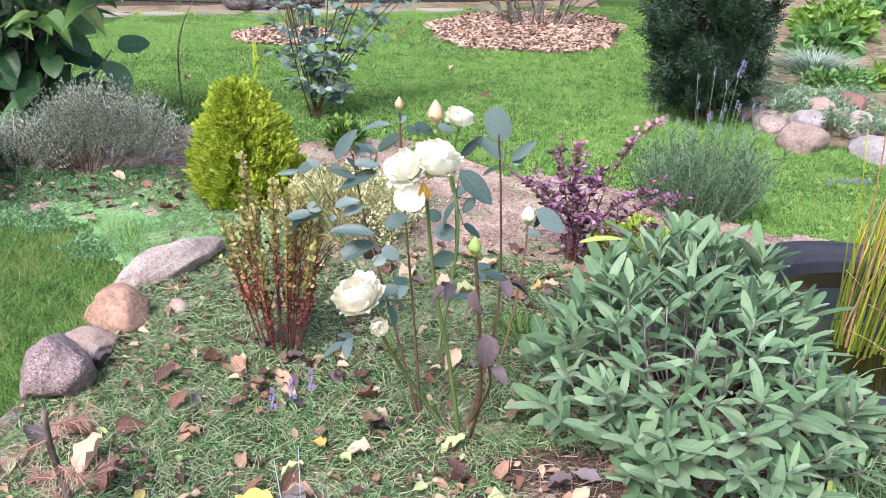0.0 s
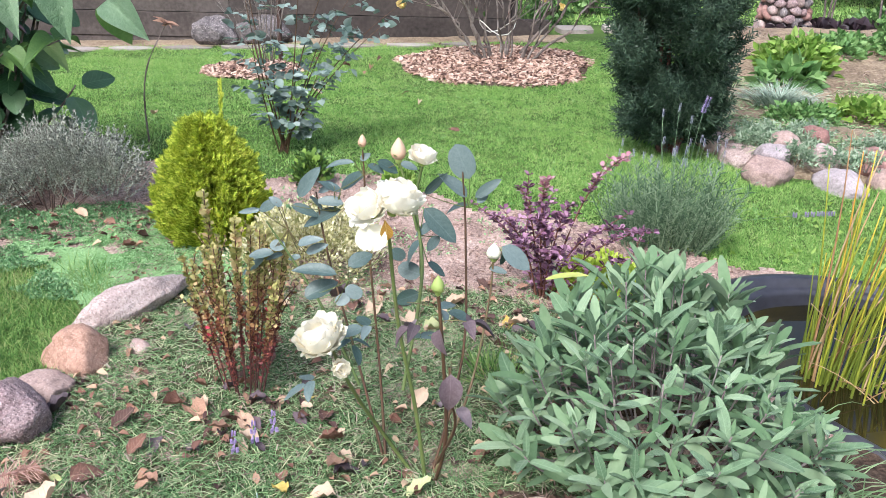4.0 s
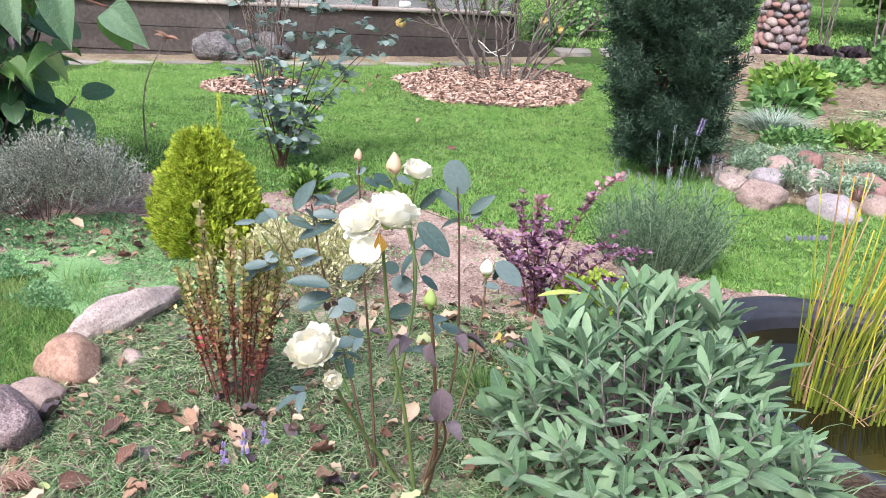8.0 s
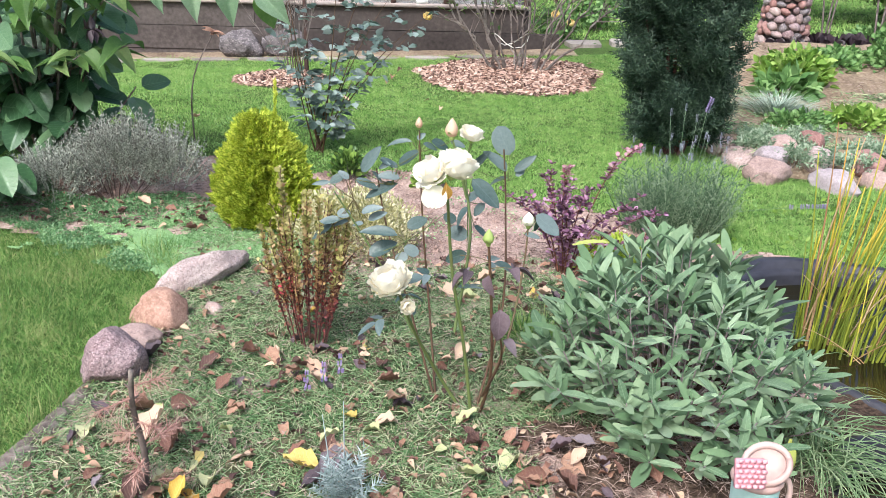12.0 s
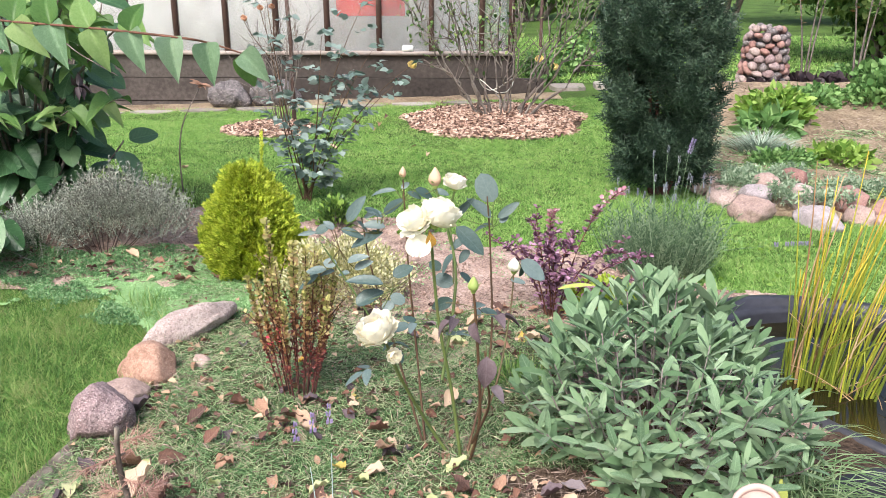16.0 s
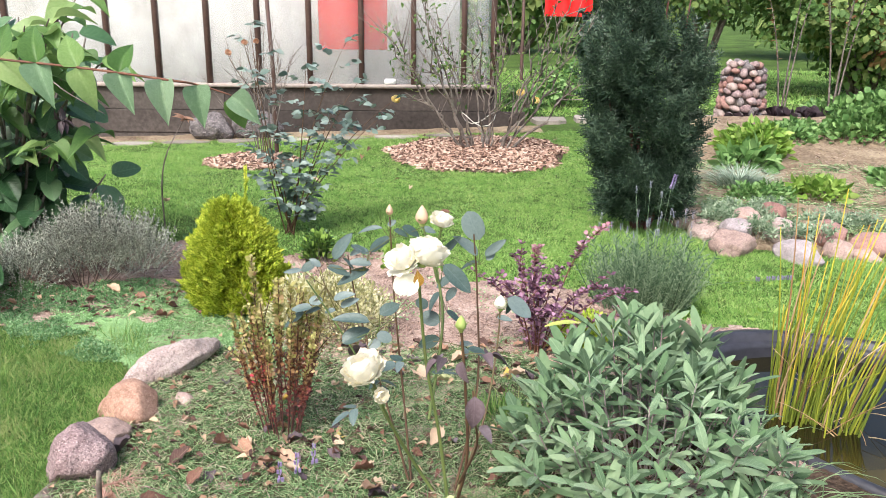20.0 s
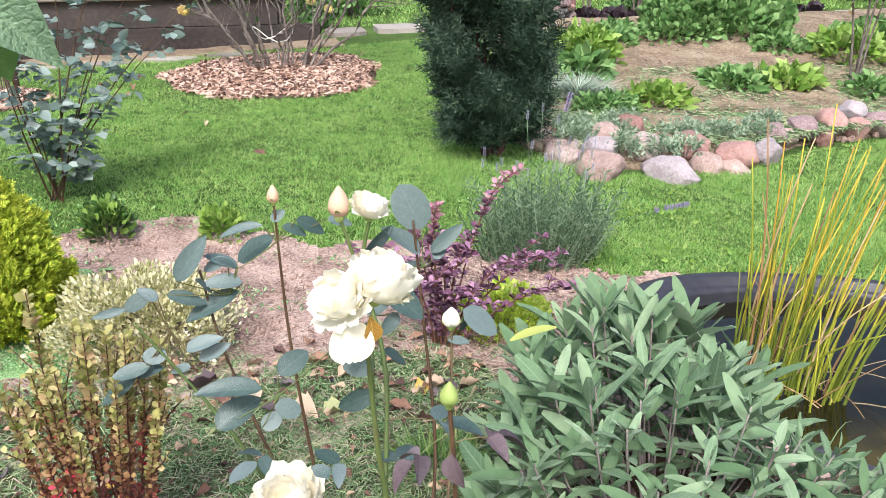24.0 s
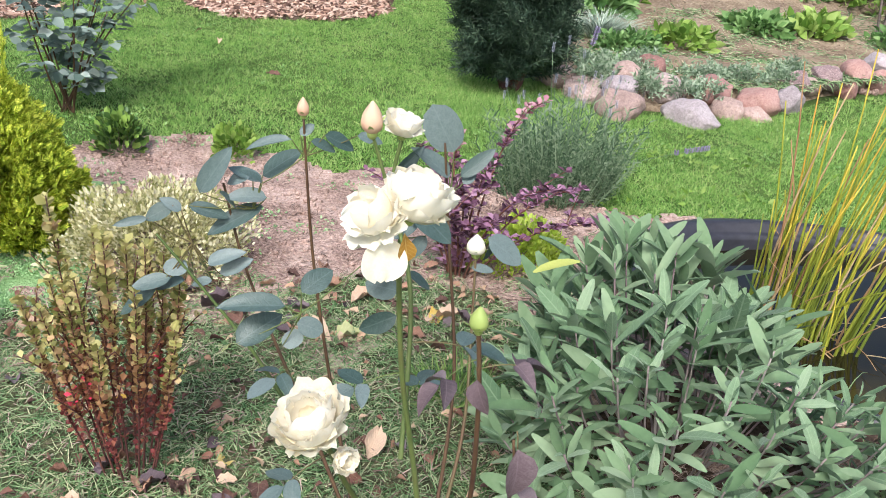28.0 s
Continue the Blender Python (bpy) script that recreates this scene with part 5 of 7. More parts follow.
leafage((-0.092, 2.125, 0.763), [((-0.115, 2.125, 0.795), (-0.185, 2.125, 0.787), 0.021), ((-0.056, 2.125, 0.801), (-0.009, 2.125, 0.777), 0.032), ((-0.081, 2.125, 0.791), (-0.043, 2.125, 0.776), 0.024), ((0.003, 2.125, 0.798), (0.043, 2.125, 0.787), 0.021), ((-0.100, 2.125, 0.803), (-0.078, 2.125, 0.818), 0.018), ((-0.170, 2.125, 0.714), (-0.201, 2.125, 0.745), 0.020)])
leafage((-0.183, 2.2, 0.633), [((-0.280, 2.200, 0.671), (-0.230, 2.200, 0.748), 0.038), ((-0.163, 2.200, 0.699), (-0.103, 2.200, 0.748), 0.038), ((-0.163, 2.200, 0.688), (-0.216, 2.200, 0.711), 0.029), ((-0.157, 2.200, 0.654), (-0.220, 2.200, 0.668), 0.034), ((-0.215, 2.200, 0.637), (-0.241, 2.200, 0.685), 0.026), ((-0.164, 2.200, 0.636), (-0.257, 2.200, 0.596), 0.038), ((-0.302, 2.200, 0.646), (-0.239, 2.200, 0.624), 0.028), ((-0.181, 2.200, 0.705), (-0.224, 2.200, 0.686), 0.026)])
leafage((-0.299, 2.13, 0.602), [((-0.327, 2.130, 0.679), (-0.369, 2.130, 0.660), 0.029), ((-0.313, 2.130, 0.668), (-0.340, 2.130, 0.691), 0.024), ((-0.371, 2.130, 0.657), (-0.421, 2.130, 0.653), 0.012), ((-0.275, 2.130, 0.557), (-0.219, 2.130, 0.585), 0.031), ((-0.254, 2.130, 0.534), (-0.203, 2.130, 0.560), 0.026), ((-0.309, 2.130, 0.552), (-0.353, 2.130, 0.555), 0.031), ((-0.342, 2.130, 0.534), (-0.404, 2.130, 0.526), 0.029), ((-0.317, 2.130, 0.526), (-0.367, 2.130, 0.508), 0.026), ((-0.369, 2.130, 0.513), (-0.431, 2.130, 0.467), 0.031), ((-0.268, 2.130, 0.521), (-0.303, 2.130, 0.515), 0.021)])
leafage((-0.122, 1.98, 0.522), [((-0.149, 1.980, 0.540), (-0.244, 1.980, 0.561), 0.040), ((-0.236, 1.980, 0.472), (-0.167, 1.980, 0.511), 0.054), ((-0.129, 1.980, 0.504), (-0.085, 1.980, 0.486), 0.045), ((-0.120, 1.980, 0.565), (-0.065, 1.980, 0.589), 0.040), ((-0.011, 1.980, 0.612), (0.025, 1.980, 0.591), 0.031), ((-0.156, 1.980, 0.458), (-0.119, 1.980, 0.476), 0.033)])
leafage((0.249, 2.15, 0.493), [((0.282, 2.150, 0.559), (0.349, 2.150, 0.506), 0.047), ((0.286, 2.150, 0.546), (0.285, 2.150, 0.499), 0.020), ((0.249, 2.150, 0.493), (0.292, 2.150, 0.486), 0.019)])
spray((0.04, 1.81, 0.55), (0.9, -0.1, -0.1), 3, 0.07)
spray((0.02, 1.8, 0.5), (-0.9, -0.2, 0.0), 3, 0.06)
spray((0.03, 1.81, 0.42), (0.5, 0.7, 0.1), 3, 0.055)
spray((-0.11, 1.72, 0.42), (-0.9, -0.3, -0.3), 3, 0.06)
spray((-0.1, 2.07, 0.36), (-0.8, -0.6, 0.1), 3, 0.062)
spray((-0.15, 2.1, 0.34), (0.4, -0.9, -0.3), 3, 0.06)
spray((0.118, 1.715, 0.57), (-0.8, -0.2, -0.3), 3, 0.05, wilt=True)
spray((0.12, 1.715, 0.55), (0.9, -0.1, 0.1), 3, 0.053, wilt=True)
spray((0.12, 1.72, 0.55), (0.0, -0.6, -0.8), 1, 0.055, wilt=True)
spray((0.148, 1.6, 0.515), (0.0, -0.45, -0.85), 1, 0.08, wilt=True)
spray((0.15, 1.61, 0.4), (0.6, -0.3, -0.2), 1, 0.05, wilt=True)

# barberry with olive and red leaves
bb = Vector((-0.47, 2.19, float(gz(-0.47, 2.19)) + 0.015))
barb = thing("barberry", bb, "upright barberry with olive tops and red lower leaves", "barberry")
for k in range(19):
    a = k * 2.4
    q = math.sqrt((k + 0.5) / 19)
    sx, sy = 0.165 * q * math.cos(a) + 0.012, 0.125 * q * math.sin(a)
    h = rng.uniform(0.45, 0.6) - 0.1 * q * q
    if k < 4:
        sx, sy, h = (-0.075, 0.02, 0.64) if k == 0 else (-0.02 + 0.035 * k, 0.03 * k - 0.05, 0.6 - 0.03 * k)
    pts = bez((sx * 0.36, sy * 0.36, 0), (sx * 0.75 + rng.normal(0, 0.012), sy * 0.72 + rng.normal(0, 0.012), h * 0.5), (sx, sy, h), 14)
    st = part("stem", tube(Geo(), pts, 0.0026, 0.0012, 5), M["barb_stem"], barb)
    top, mid, low = Geo(), Geo(), Geo()
    bl = leaf(0.85, "obovate", 0.12, 0.1, 3)
    leaves_on(top, pts, 64, 0.021 if k < 4 else 0.0175, bl, 0.95, (0.6, 1.0), 0.5)
    leaves_on(mid, pts, 38, 0.0145, bl, 0.95, (0.4, 0.68), 0.4)
    leaves_on(low, pts, 22, 0.012, bl, 0.95, (0.16, 0.46), 0.35)
    for j in range(4):
        u = 0.3 + 0.16 * j + rng.uniform(-0.05, 0.05)
        p, d = along(pts, 1, (u, u))
        e = p[0] + unit(d[0] * 1.2 + rng.normal(0, 0.3, 3) + [sx * 1.5, sy * 1.5, 0]) * rng.uniform(0.05, 0.13)
        tw = bez(p[0], (p[0] + e) / 2 + rng.normal(0, 0.006, 3), e, 6)
        part("side_twig", tube(Geo(), tw, 0.002, 0.001, 4), M["barb_stem"], st)
        leaves_on(top if u > 0.6 else mid if u > 0.38 else low, tw, 11, 0.014, bl, 0.95, (0.1, 1.0), 0.35)
    part("foliage", top, M["barb_leaf"], st, "olive and yellowish leaves")
    part("middle_foliage", mid, M["barb_mid"], st, "bronze leaves")
    part("lower_foliage", low, M["barb_low"], st, "reddish lower leaves")
    if k % 4 == 0 and sy < 0.06:
        g = Geo()
        leaves_on(g, pts, 8, 0.017, leaf(0.6, "obovate", 0.1, 0.1, 3), 1.1, (0.46, 0.6), 0.2)
        part("scarlet_foliage", g, M["barb_red"], st, "scarlet leaves")

# sage bush
SB = Vector((0.74, 2.02, float(gz(0.74, 2.02))))
sage = thing("sage_bush", SB, "broad grey-green sage bush with felted leaves", "sage")
SG = [leaf_mesh("sage_leaf", M["sage"], width=w, kind="oblong", fold=f, curl=c, rows=10, wave=0.01) for w, f, c in ((0.25, 0.22, 0.1), (0.22, 0.34, -0.1), (0.28, 0.16, 0.28), (0.32, 0.12, 0.14))]
inner = Geo()
count = 0
NS = 118
for k in range(NS):
    # stems fan out from the middle to the surface of a low dome
    a = k * 2.39996
    ph = math.acos(1 - 0.93 * (k + 0.5) / NS)
    q = math.sin(ph) ** 0.85
    tx, ty, tz = 0.41 * q * math.cos(a), 0.58 * q * math.sin(a), 0.4 * math.cos(ph) ** 0.42
    tx += 0.26 * max(0.0, ty)
    tz *= 1.0 + (0.06 if ty < 0 else 0.16) * ty / 0.56
    tx *= 1.0 if tx < 0 else 1.08 if ty < -0.15 else 0.8
    if tx > 0.12 and ty > -0.1:
        tz *= 0.86
    tx, ty, tz = tx + rng.normal(0, 0.022), ty + rng.normal(0, 0.025), max(0.05, tz * rng.uniform(0.86, 1.1))
    pts = bez((tx * 0.3, ty * 0.3, 0.0), (tx * 0.82, ty * 0.82, tz * 0.35), (tx, ty, tz), 9)
    st = part("stem", tube(Geo(), pts, 0.0035, 0.002, 6), M["sage_stem"], sage)
    n = 7
    p, d = along(pts, 21, (0.2, 1.0))
    pick = [5, 10, 13, 16, 18, 19, 20]
    p, d = p[pick], d[pick]
    outward = unit(np.array([tx, ty - 0.1, 0.0]))
    turn = rng.uniform(0, np.pi)
    big = rng.uniform(0.75, 1.2) * (1.1 if ty > 0.0 else 0.8)
    front = ty < 0.25
    for i in range(n):
        f = i / (n - 1)
        for sgn in (1, -1):
            aa = turn + (i % 2) * np.pi / 2 + rng.normal(0, 0.2)
            o = np.array([math.cos(aa), math.sin(aa), 0.0]) * sgn
            dr = unit(o + d[i] * (0.15 + 1.5 * f ** 2) + outward * (0.4 - 0.25 * f) + [0, 0, (0.4 if ty > 0 else 0.1) * f] + rng.normal(0, 0.22, 3))
            s = big * rng.uniform(0.75, 1.25) * np.interp(f, [0, 0.2, 0.5, 0.7, 0.9, 1.0], [0.075, 0.1, 0.118, 0.112, 0.075, 0.04])
            R = frames(dr[None], d[i] * 0.8 + [0, 0, 0.5] + rng.normal(0, 0.25, 3))[0]
            if f > 0.5 and front and count < 300 and rng.uniform() < 0.55:
                piece("leaf", SG[int(rng.integers(4))], st, mtx(R, p[i] + dr * 0.006, s))
                count += 1
            else:
                inner.copies(leaf(0.21 + 0.1 * rng.uniform(), "oblong", 0.08 + 0.22 * rng.uniform(), rng.uniform(-0.08, 0.25), 7, 0.008), R[None] * s, (p[i] + dr * 0.005)[None])
part("foliage", inner, M["sage_stuff"], sage, "dense inner sage leaves", kind="stuff")
piece("leaf", leaf_mesh("yellow_sage_leaf", M["sage_yellow"], width=0.26, kind="oblong", fold=0.2, curl=0.1), sage, mtx(frames(np.array([[-1, -0.25, 0.1]]), [0, 0, 1])[0], np.array([0.54, 2.23, 0.44]) - np.array(SB), 0.13), "yellowing sage leaf")
piece("leaf", leaf_mesh("yellow_sage_leaf", M["sage_yellow"], width=0.3, kind="oblong", fold=0.2, curl=0.2), sage, mtx(frames(np.array([[0.05, -0.5, -0.8]]), [0, -1, 0.3])[0], np.array([0.98, 1.62, 0.1]) - np.array(SB), 0.09), "yellowing sage leaf")

# golden conifer
TB = Vector((-0.86, 3.38, float(gz(-0.86, 3.38)) + 0.02))
th = thing("golden_thuja", TB, "small egg-shaped golden yellow conifer", "conifer")
g = Geo()
tube(g, [(0, 0, 0), (0.01, 0, 0.2), (0.0, 0, 0.45)], 0.018, 0.006, 7)
part("trunk", g, M["twig"], th)


def sprig(n=7):
    """A flat feathery conifer spray one unit long."""
    g = Geo()
    t = np.linspace(0.1, 1.0, n)
    for s in (-1, 1):
        d = np.stack([np.full(n, 0.6 * s), np.full(n, 0.9), np.full(n, 0.1)], 1)
        g.copies(scale_leaf(0.26), frames(d, np.array([0, 0, 1.0])) * (0.5 * (1 - 0.5 * t))[:, None, None], np.stack([0 * t, t * 0.8, 0 * t], 1))
    g.add(*scale_leaf(0.12))
    return np.concatenate(g.v), g.f


def conifer_crown(parent, n, shape, size, material, up, spr, label="", name="crown"):
    """Sprays pointing out and up from a body given by shape(height fraction, angle) -> place, normal."""
    h, a = rng.uniform(0, 1, n) ** 0.85, rng.uniform(0, 2 * np.pi, n)
    dep = rng.uniform(0, 1, n) ** 2 * 0.45
    p, nrm = shape(h, a, dep)
    d = unit(nrm + [0, 0, up] + rng.normal(0, 0.42, (n, 3)))
    R = frames(d, np.cross(nrm, rng.normal(0, 1, (n, 3)))) * (size * rng.uniform(0.6, 1.25, n))[:, None, None]
    part(name, Geo().copies(spr, R, p), material, parent, label, kind="stuff")


def thuja_shape(h, a, dep):
    r = 0.205 * np.sin(np.pi * (0.24 + 0.74 * h ** 0.9)) ** 0.62 * (1 - 0.16 * h) * (1 + 0.09 * np.sin(5 * a + 7 * h) + 0.08 * np.sin(11 * a - 13 * h) + 0.07 * np.sin(17 * a + 23 * h)) * (1 - dep)
    nr = np.stack([np.cos(a), np.sin(a), 0 * a], 1)
    return np.concatenate([nr[:, :2] * r[:, None] + np.stack([-0.03 * h, 0 * h], 1), (0.01 + 0.47 * h + 0.035 * np.sin(7 * a) * h)[:, None]], 1), nr


conifer_crown(th, 24000, thuja_shape, 0.034, M["thuja"], 0.9, sprig(6))
conifer_crown(th, 2600, lambda h, a, dep: thuja_shape(h, a, dep * 0.2 - 0.06), 0.045, M["thuja"], 1.2, sprig(7), name="outer_sprays")
g = Geo()
leaves_on(g, np.array([(0.04, 0.02, 0.44), (0.05, 0.02, 0.54), (0.055, 0.02, 0.66)]), 34, 0.032, sprig(5), 0.4, (0, 1), 1.2)
part("leader", g, M["thuja"], th)

# yew
YB = Vector((1.5, 5.25, float(gz(1.5, 5.25))))
yew = thing("yew", YB, "dark green upright yew with several bushy tops", "yew")
for x, y, h in ((-0.2, 0.0, 1.7), (-0.08, 0.08, 1.3), (0.2, -0.05, 1.6), (0.1, 0.1, 1.9), (-0.3, -0.04, 1.0), (0.3, 0.05, 1.1)):
    part("trunk", tube(Geo(), bez((x * 0.15, y * 0.15, 0), (x * 0.6, y * 0.5, h * 0.35), (x, y, h), 10), 0.018, 0.005, 7), M["barb_stem"], yew)


def needle_shoot(n=22):
    """A shoot one unit long with needles set round it."""
    g = Geo()
    t = np.linspace(0.05, 1.0, n)
    a = np.arange(n) * 2.4
    d = np.stack([np.cos(a), 0.55 + 0.8 * t ** 3, np.sin(a)], 1)
    g.copies((np.array([[-.09, 0, 0], [.09, 0, 0], [.11, .7, 0], [0, 1, 0], [-.11, .7, 0]]), [np.array([[0, 1, 2, 3, 4]])]), frames(d, np.stack([-np.sin(a), 0 * a, np.cos(a)], 1)) * (0.27 * (1 - 0.3 * t))[:, None, None], np.stack([0 * t, t, 0 * t], 1))
    g.add(np.array([[-.02, 0, 0], [.02, 0, 0], [.015, 1, 0], [-.015, 1, 0]]), [np.array([[0, 1, 2, 3]])])
    return np.concatenate(g.v), g.f


SHOOT = needle_shoot()
done = 0
while done < 78:
    # upright plumes, each a bundle of leafy boughs
    z = 0.1 + 0.28 * rng.uniform() if done < 24 else 0.24 + 1.85 * rng.uniform() ** 1.2
    a, f = rng.uniform(0, 6.28), rng.uniform(0.3, 1.0) ** 0.6
    wide = np.interp(z, [0.1, 0.3, 0.5, 0.9, 1.3, 2.1], [0.13, 0.19, 0.27, 0.39, 0.44, 0.25])
    tip = np.array([wide * f * math.cos(a) - 0.01, 0.8 * wide * f * math.sin(a), z])
    cleft = z > 0.98 and abs(tip[0] - 0.06) < 0.04 + 0.2 * (z - 0.98)
    low_side = z > (1.6 if tip[0] > 0.06 else 1.3 if tip[0] < -0.3 else 3.0)
    slit = 0.4 < z < 0.9 and abs(tip[0] + 0.1 + 0.1 * z) < 0.04
    if cleft or low_side or slit:
        continue
    done += 1
    stem = bez(tip * [0.3, 0.3, 1] - [0, 0, 0.42 * min(1, z)], tip * [0.9, 0.9, 1] - [0, 0, 0.3 * min(1, z)], tip, 9)
    for j in range(7):
        u = 0.12 + 0.135 * j
        p, d = along(stem, 1, (u, u))
        o = np.array([math.cos(j * 2.4), math.sin(j * 2.4), 0.0])
        e = p[0] + unit(d[0] * 1.2 + o * 0.7) * (0.21 - 0.014 * j)
        c = bez(p[0], p[0] + (e - p[0]) * 0.5 + o * 0.02, e, 6)
        c[:, 2] = np.maximum(c[:, 2], 0.03)
        g = tube(Geo(), c, 0.005, 0.002, 4)
        leaves_on(g, c, 11, 0.13, SHOOT, 0.7, (0.15, 1.0), 0.6, 0.35, -0.2)
        part("bough", g, M["yew"], yew)


# ---- grey heather-like shrub ----
def sprout(n=9, w=0.16, l=0.2):
    """A thin upright twig with tiny leaves, one unit long along y."""
    g = Geo()
    t = np.linspace(0.15, 1.0, n)
    a = np.arange(n) * 2.4
    d = np.stack([np.cos(a), 0.9 + 0 * a, np.sin(a)], 1)
    g.copies((np.array([[-.5 * w / l, 0, 0], [.5 * w / l, 0, 0], [0, 1, 0]]), [np.array([[0, 1, 2]])]), frames(d, np.stack([-np.sin(a), 0 * a, np.cos(a)], 1)) * l, np.stack([0 * t, t, 0 * t], 1))
    g.add(np.array([[-.012, 0, 0], [.012, 0, 0], [.006, 1, 0], [-.006, 1, 0]]), [np.array([[0, 1, 2, 3]])])
    return np.concatenate(g.v), g.f


def dome_twigs(g, n, rx, ry, h, length, tmpl, inner=0.45, up=0.8):
    a, q = rng.uniform(0, 2 * np.pi, n), np.sqrt(rng.uniform(0, 1, n))
    nrm = np.stack([np.cos(a) * q, np.sin(a) * q, np.sqrt(1 - q ** 2) + 0.05], 1)
    k = rng.uniform(inner, 0.95, n)[:, None]
    p = nrm * k * [rx, ry, h] * (1 + 0.13 * np.sin(a * 4 + q * 6))[:, None]
    d = unit(nrm * [1, 1, 0.6] + [0, 0, up] + rng.normal(0, 0.25, (n, 3)))
    g.copies(tmpl, frames(d, rng.normal(0, 1, (n, 3))) * (length * rng.uniform(0.6, 1.3, n))[:, None, None], p)


def woody(parent, n, rx, ry, h, r, material, name="stem"):
    for k in range(n):
        a, q = k * 2.4, math.sqrt((k + 0.5) / n) * 0.8
        g = Geo()
        e = np.array([rx * q * math.cos(a), ry * q * math.sin(a), h * (1 - 0.5 * q * q) * 0.8])
        tube(g, bez((e[0] * 0.15, e[1] * 0.15, -0.02), (e[0] * 0.7, e[1] * 0.7, e[2] * 0.4), e, 6), r, r * 0.4, 5)
        part(name, g, material, parent)


hb = thing("grey_shrub", (-1.66, 3.55, float(gz(-1.66, 3.55))), "low grey-leaved woody shrub like old heather", "shrub")
woody(hb, 18, 0.34, 0.24, 0.24, 0.0035, M["post"])
for x, y, rx, ry, h, n in ((-0.27, -0.08, 0.18, 0.17, 0.17, 430), (0.04, 0.08, 0.25, 0.2, 0.3, 760), (0.26, 0.06, 0.15, 0.16, 0.24, 380), (-0.12, 0.12, 0.2, 0.16, 0.23, 330)):
    q = Geo()
    dome_twigs(q, n, rx, ry, h, 0.11, sprout(18, 0.05, 0.1), 0.62, 0.75)
    part("foliage", q, M["heather"], hb, kind="stuff").location = (x, y, 0.04)

# ---- lavender ----
LV = np.array([1.12, 3.66, float(gz(1.12, 3.66))])
lav = thing("lavender", LV, "grey-green lavender with a few faded flower spikes", "lavender")
g = Geo()
for n, w, lo, hi in ((300, 0.5, 0.14, 0.27), (230, 0.34, 0.22, 0.38)):
    a, q = rng.uniform(0, 2 * np.pi, n), np.sqrt(rng.uniform(0, 1, n))
    dome = np.stack([np.cos(a) * q, np.sin(a) * q, 0 * a], 1)
    d = unit(dome * w + [0, 0, 1.1] + rng.normal(0, 0.13, (n, 3)))
    g.copies(sprout(18, 0.02, 0.12), frames(d, rng.normal(0, 1, (n, 3))) * rng.uniform(lo, hi, n)[:, None, None], dome * [0.22, 0.16, 0])
part("foliage", g, M["lavender"], lav, kind="stuff")
spike = Geo()
t = np.linspace(0, 1, 14)
for s in range(3):
    aa = np.arange(14) * 2.1 + s * 2.1
    spike.copies(leaf(0.6, "ovate", 0.2, 0.2, 2), frames(np.stack([np.cos(aa), np.sin(aa), 0.8 + 0 * aa], 1), np.array([0, 0, 1.0])) * 0.009, np.stack([0.002 * np.cos(aa), 0.002 * np.sin(aa), t * 0.045], 1))
SPIKE = [spike.mesh("flower_spike", M[m]) for m in ("lav_flower", "lav_pale")]
STALKS = [(-0.05, 0.05, 0.60, 1, 0), (0.02, 0.08, 0.62, 1, 0), (0.12, 0.1, 0.61, 0, 1), (0.06, 0.02, 0.58, 1, 0), (-0.16, 0.0, 0.43, 1, 0), (-0.1, -0.05, 0.42, 1, 0), (0.1, -0.06, 0.5, 1, 0), (-0.02, -0.08, 0.46, 1, 0), (0.17, 0.0, 0.5, 1, 0), (-0.2, 0.1, 0.4, 1, 0), (0.03, -0.1, 0.42, 1, 0), (0.22, 0.05, 0.42, 1, 0)]
STALKS += [(rng.uniform(-0.24, 0.26), rng.uniform(-0.14, 0.12), rng.uniform(0.37, 0.5), 1, 0) for k in range(16)]
for x, y, h, k, b in STALKS:
    g = Geo()
    c = bez((x * 0.4, y * 0.4, 0.1), (x * 0.8, y * 0.8, h * 0.6), (x * 1.1, y, h), 7)
    tube(g, c, 0.0016, 0.001, 4)
    st = part("flower_stalk", g, M["lavender"], lav)
    piece("flower", SPIKE[k], st, Matrix.LocRotScale(Vector(c[-1]), Euler((0.0, 0.25 if b else rng.uniform(-0.1, 0.15), 0)), [1.6 if b else 0.75] * 3), "violet flower spike" if b else "faded grey flower spike")
g = Geo()
c = bez((0.05, -0.05, 0.1), (0.45, 0.1, 0.13), (0.9, 0.3, 0.07), 10)
tube(g, c, 0.0016, 0.001, 4)
st = part("flower_stalk", g, M["lavender"], lav)
for k, u in enumerate((0.74, 0.82, 0.86, 0.9, 0.93, 0.96, 0.98, 1.0)):
    p, d = along(c, 1, (u, u))
    piece("flower", SPIKE[0], st, Matrix.LocRotScale(Vector(p[0]) - Vector((0, 0, 0.008)), None, (1.3 - 0.06 * k, 1.3 - 0.06 * k, 0.5)), "violet flower")


# ---- purple barberry ----
PB = np.array([0.50, 3.0, float(gz(0.5, 3.0))])
pb = thing("purple_barberry", PB, "purple barberry with arching pink-tipped shoots", "barberry")
TIPS = [(0.3, 0.2, 0.52, 1), (0.24, -0.18, 0.38, 1), (0.4, -0.02, 0.31, 1), (0.42, -0.2, 0.27, 1), (-0.1, 0.14, 0.42, 1), (0.0, 0.08, 0.47, 1), (-0.2, -0.02, 0.36, 1), (-0.12, -0.15, 0.3, 0), (0.05, -0.2, 0.3, 0), (-0.05, -0.1, 0.38, 0), (-0.2, 0.1, 0.3, 0), (0.08, -0.05, 0.42, 0), (0.0, 0.18, 0.32, 0)]
PLEAF = leaf(0.62, "obovate", 0.15, 0.15, 3)


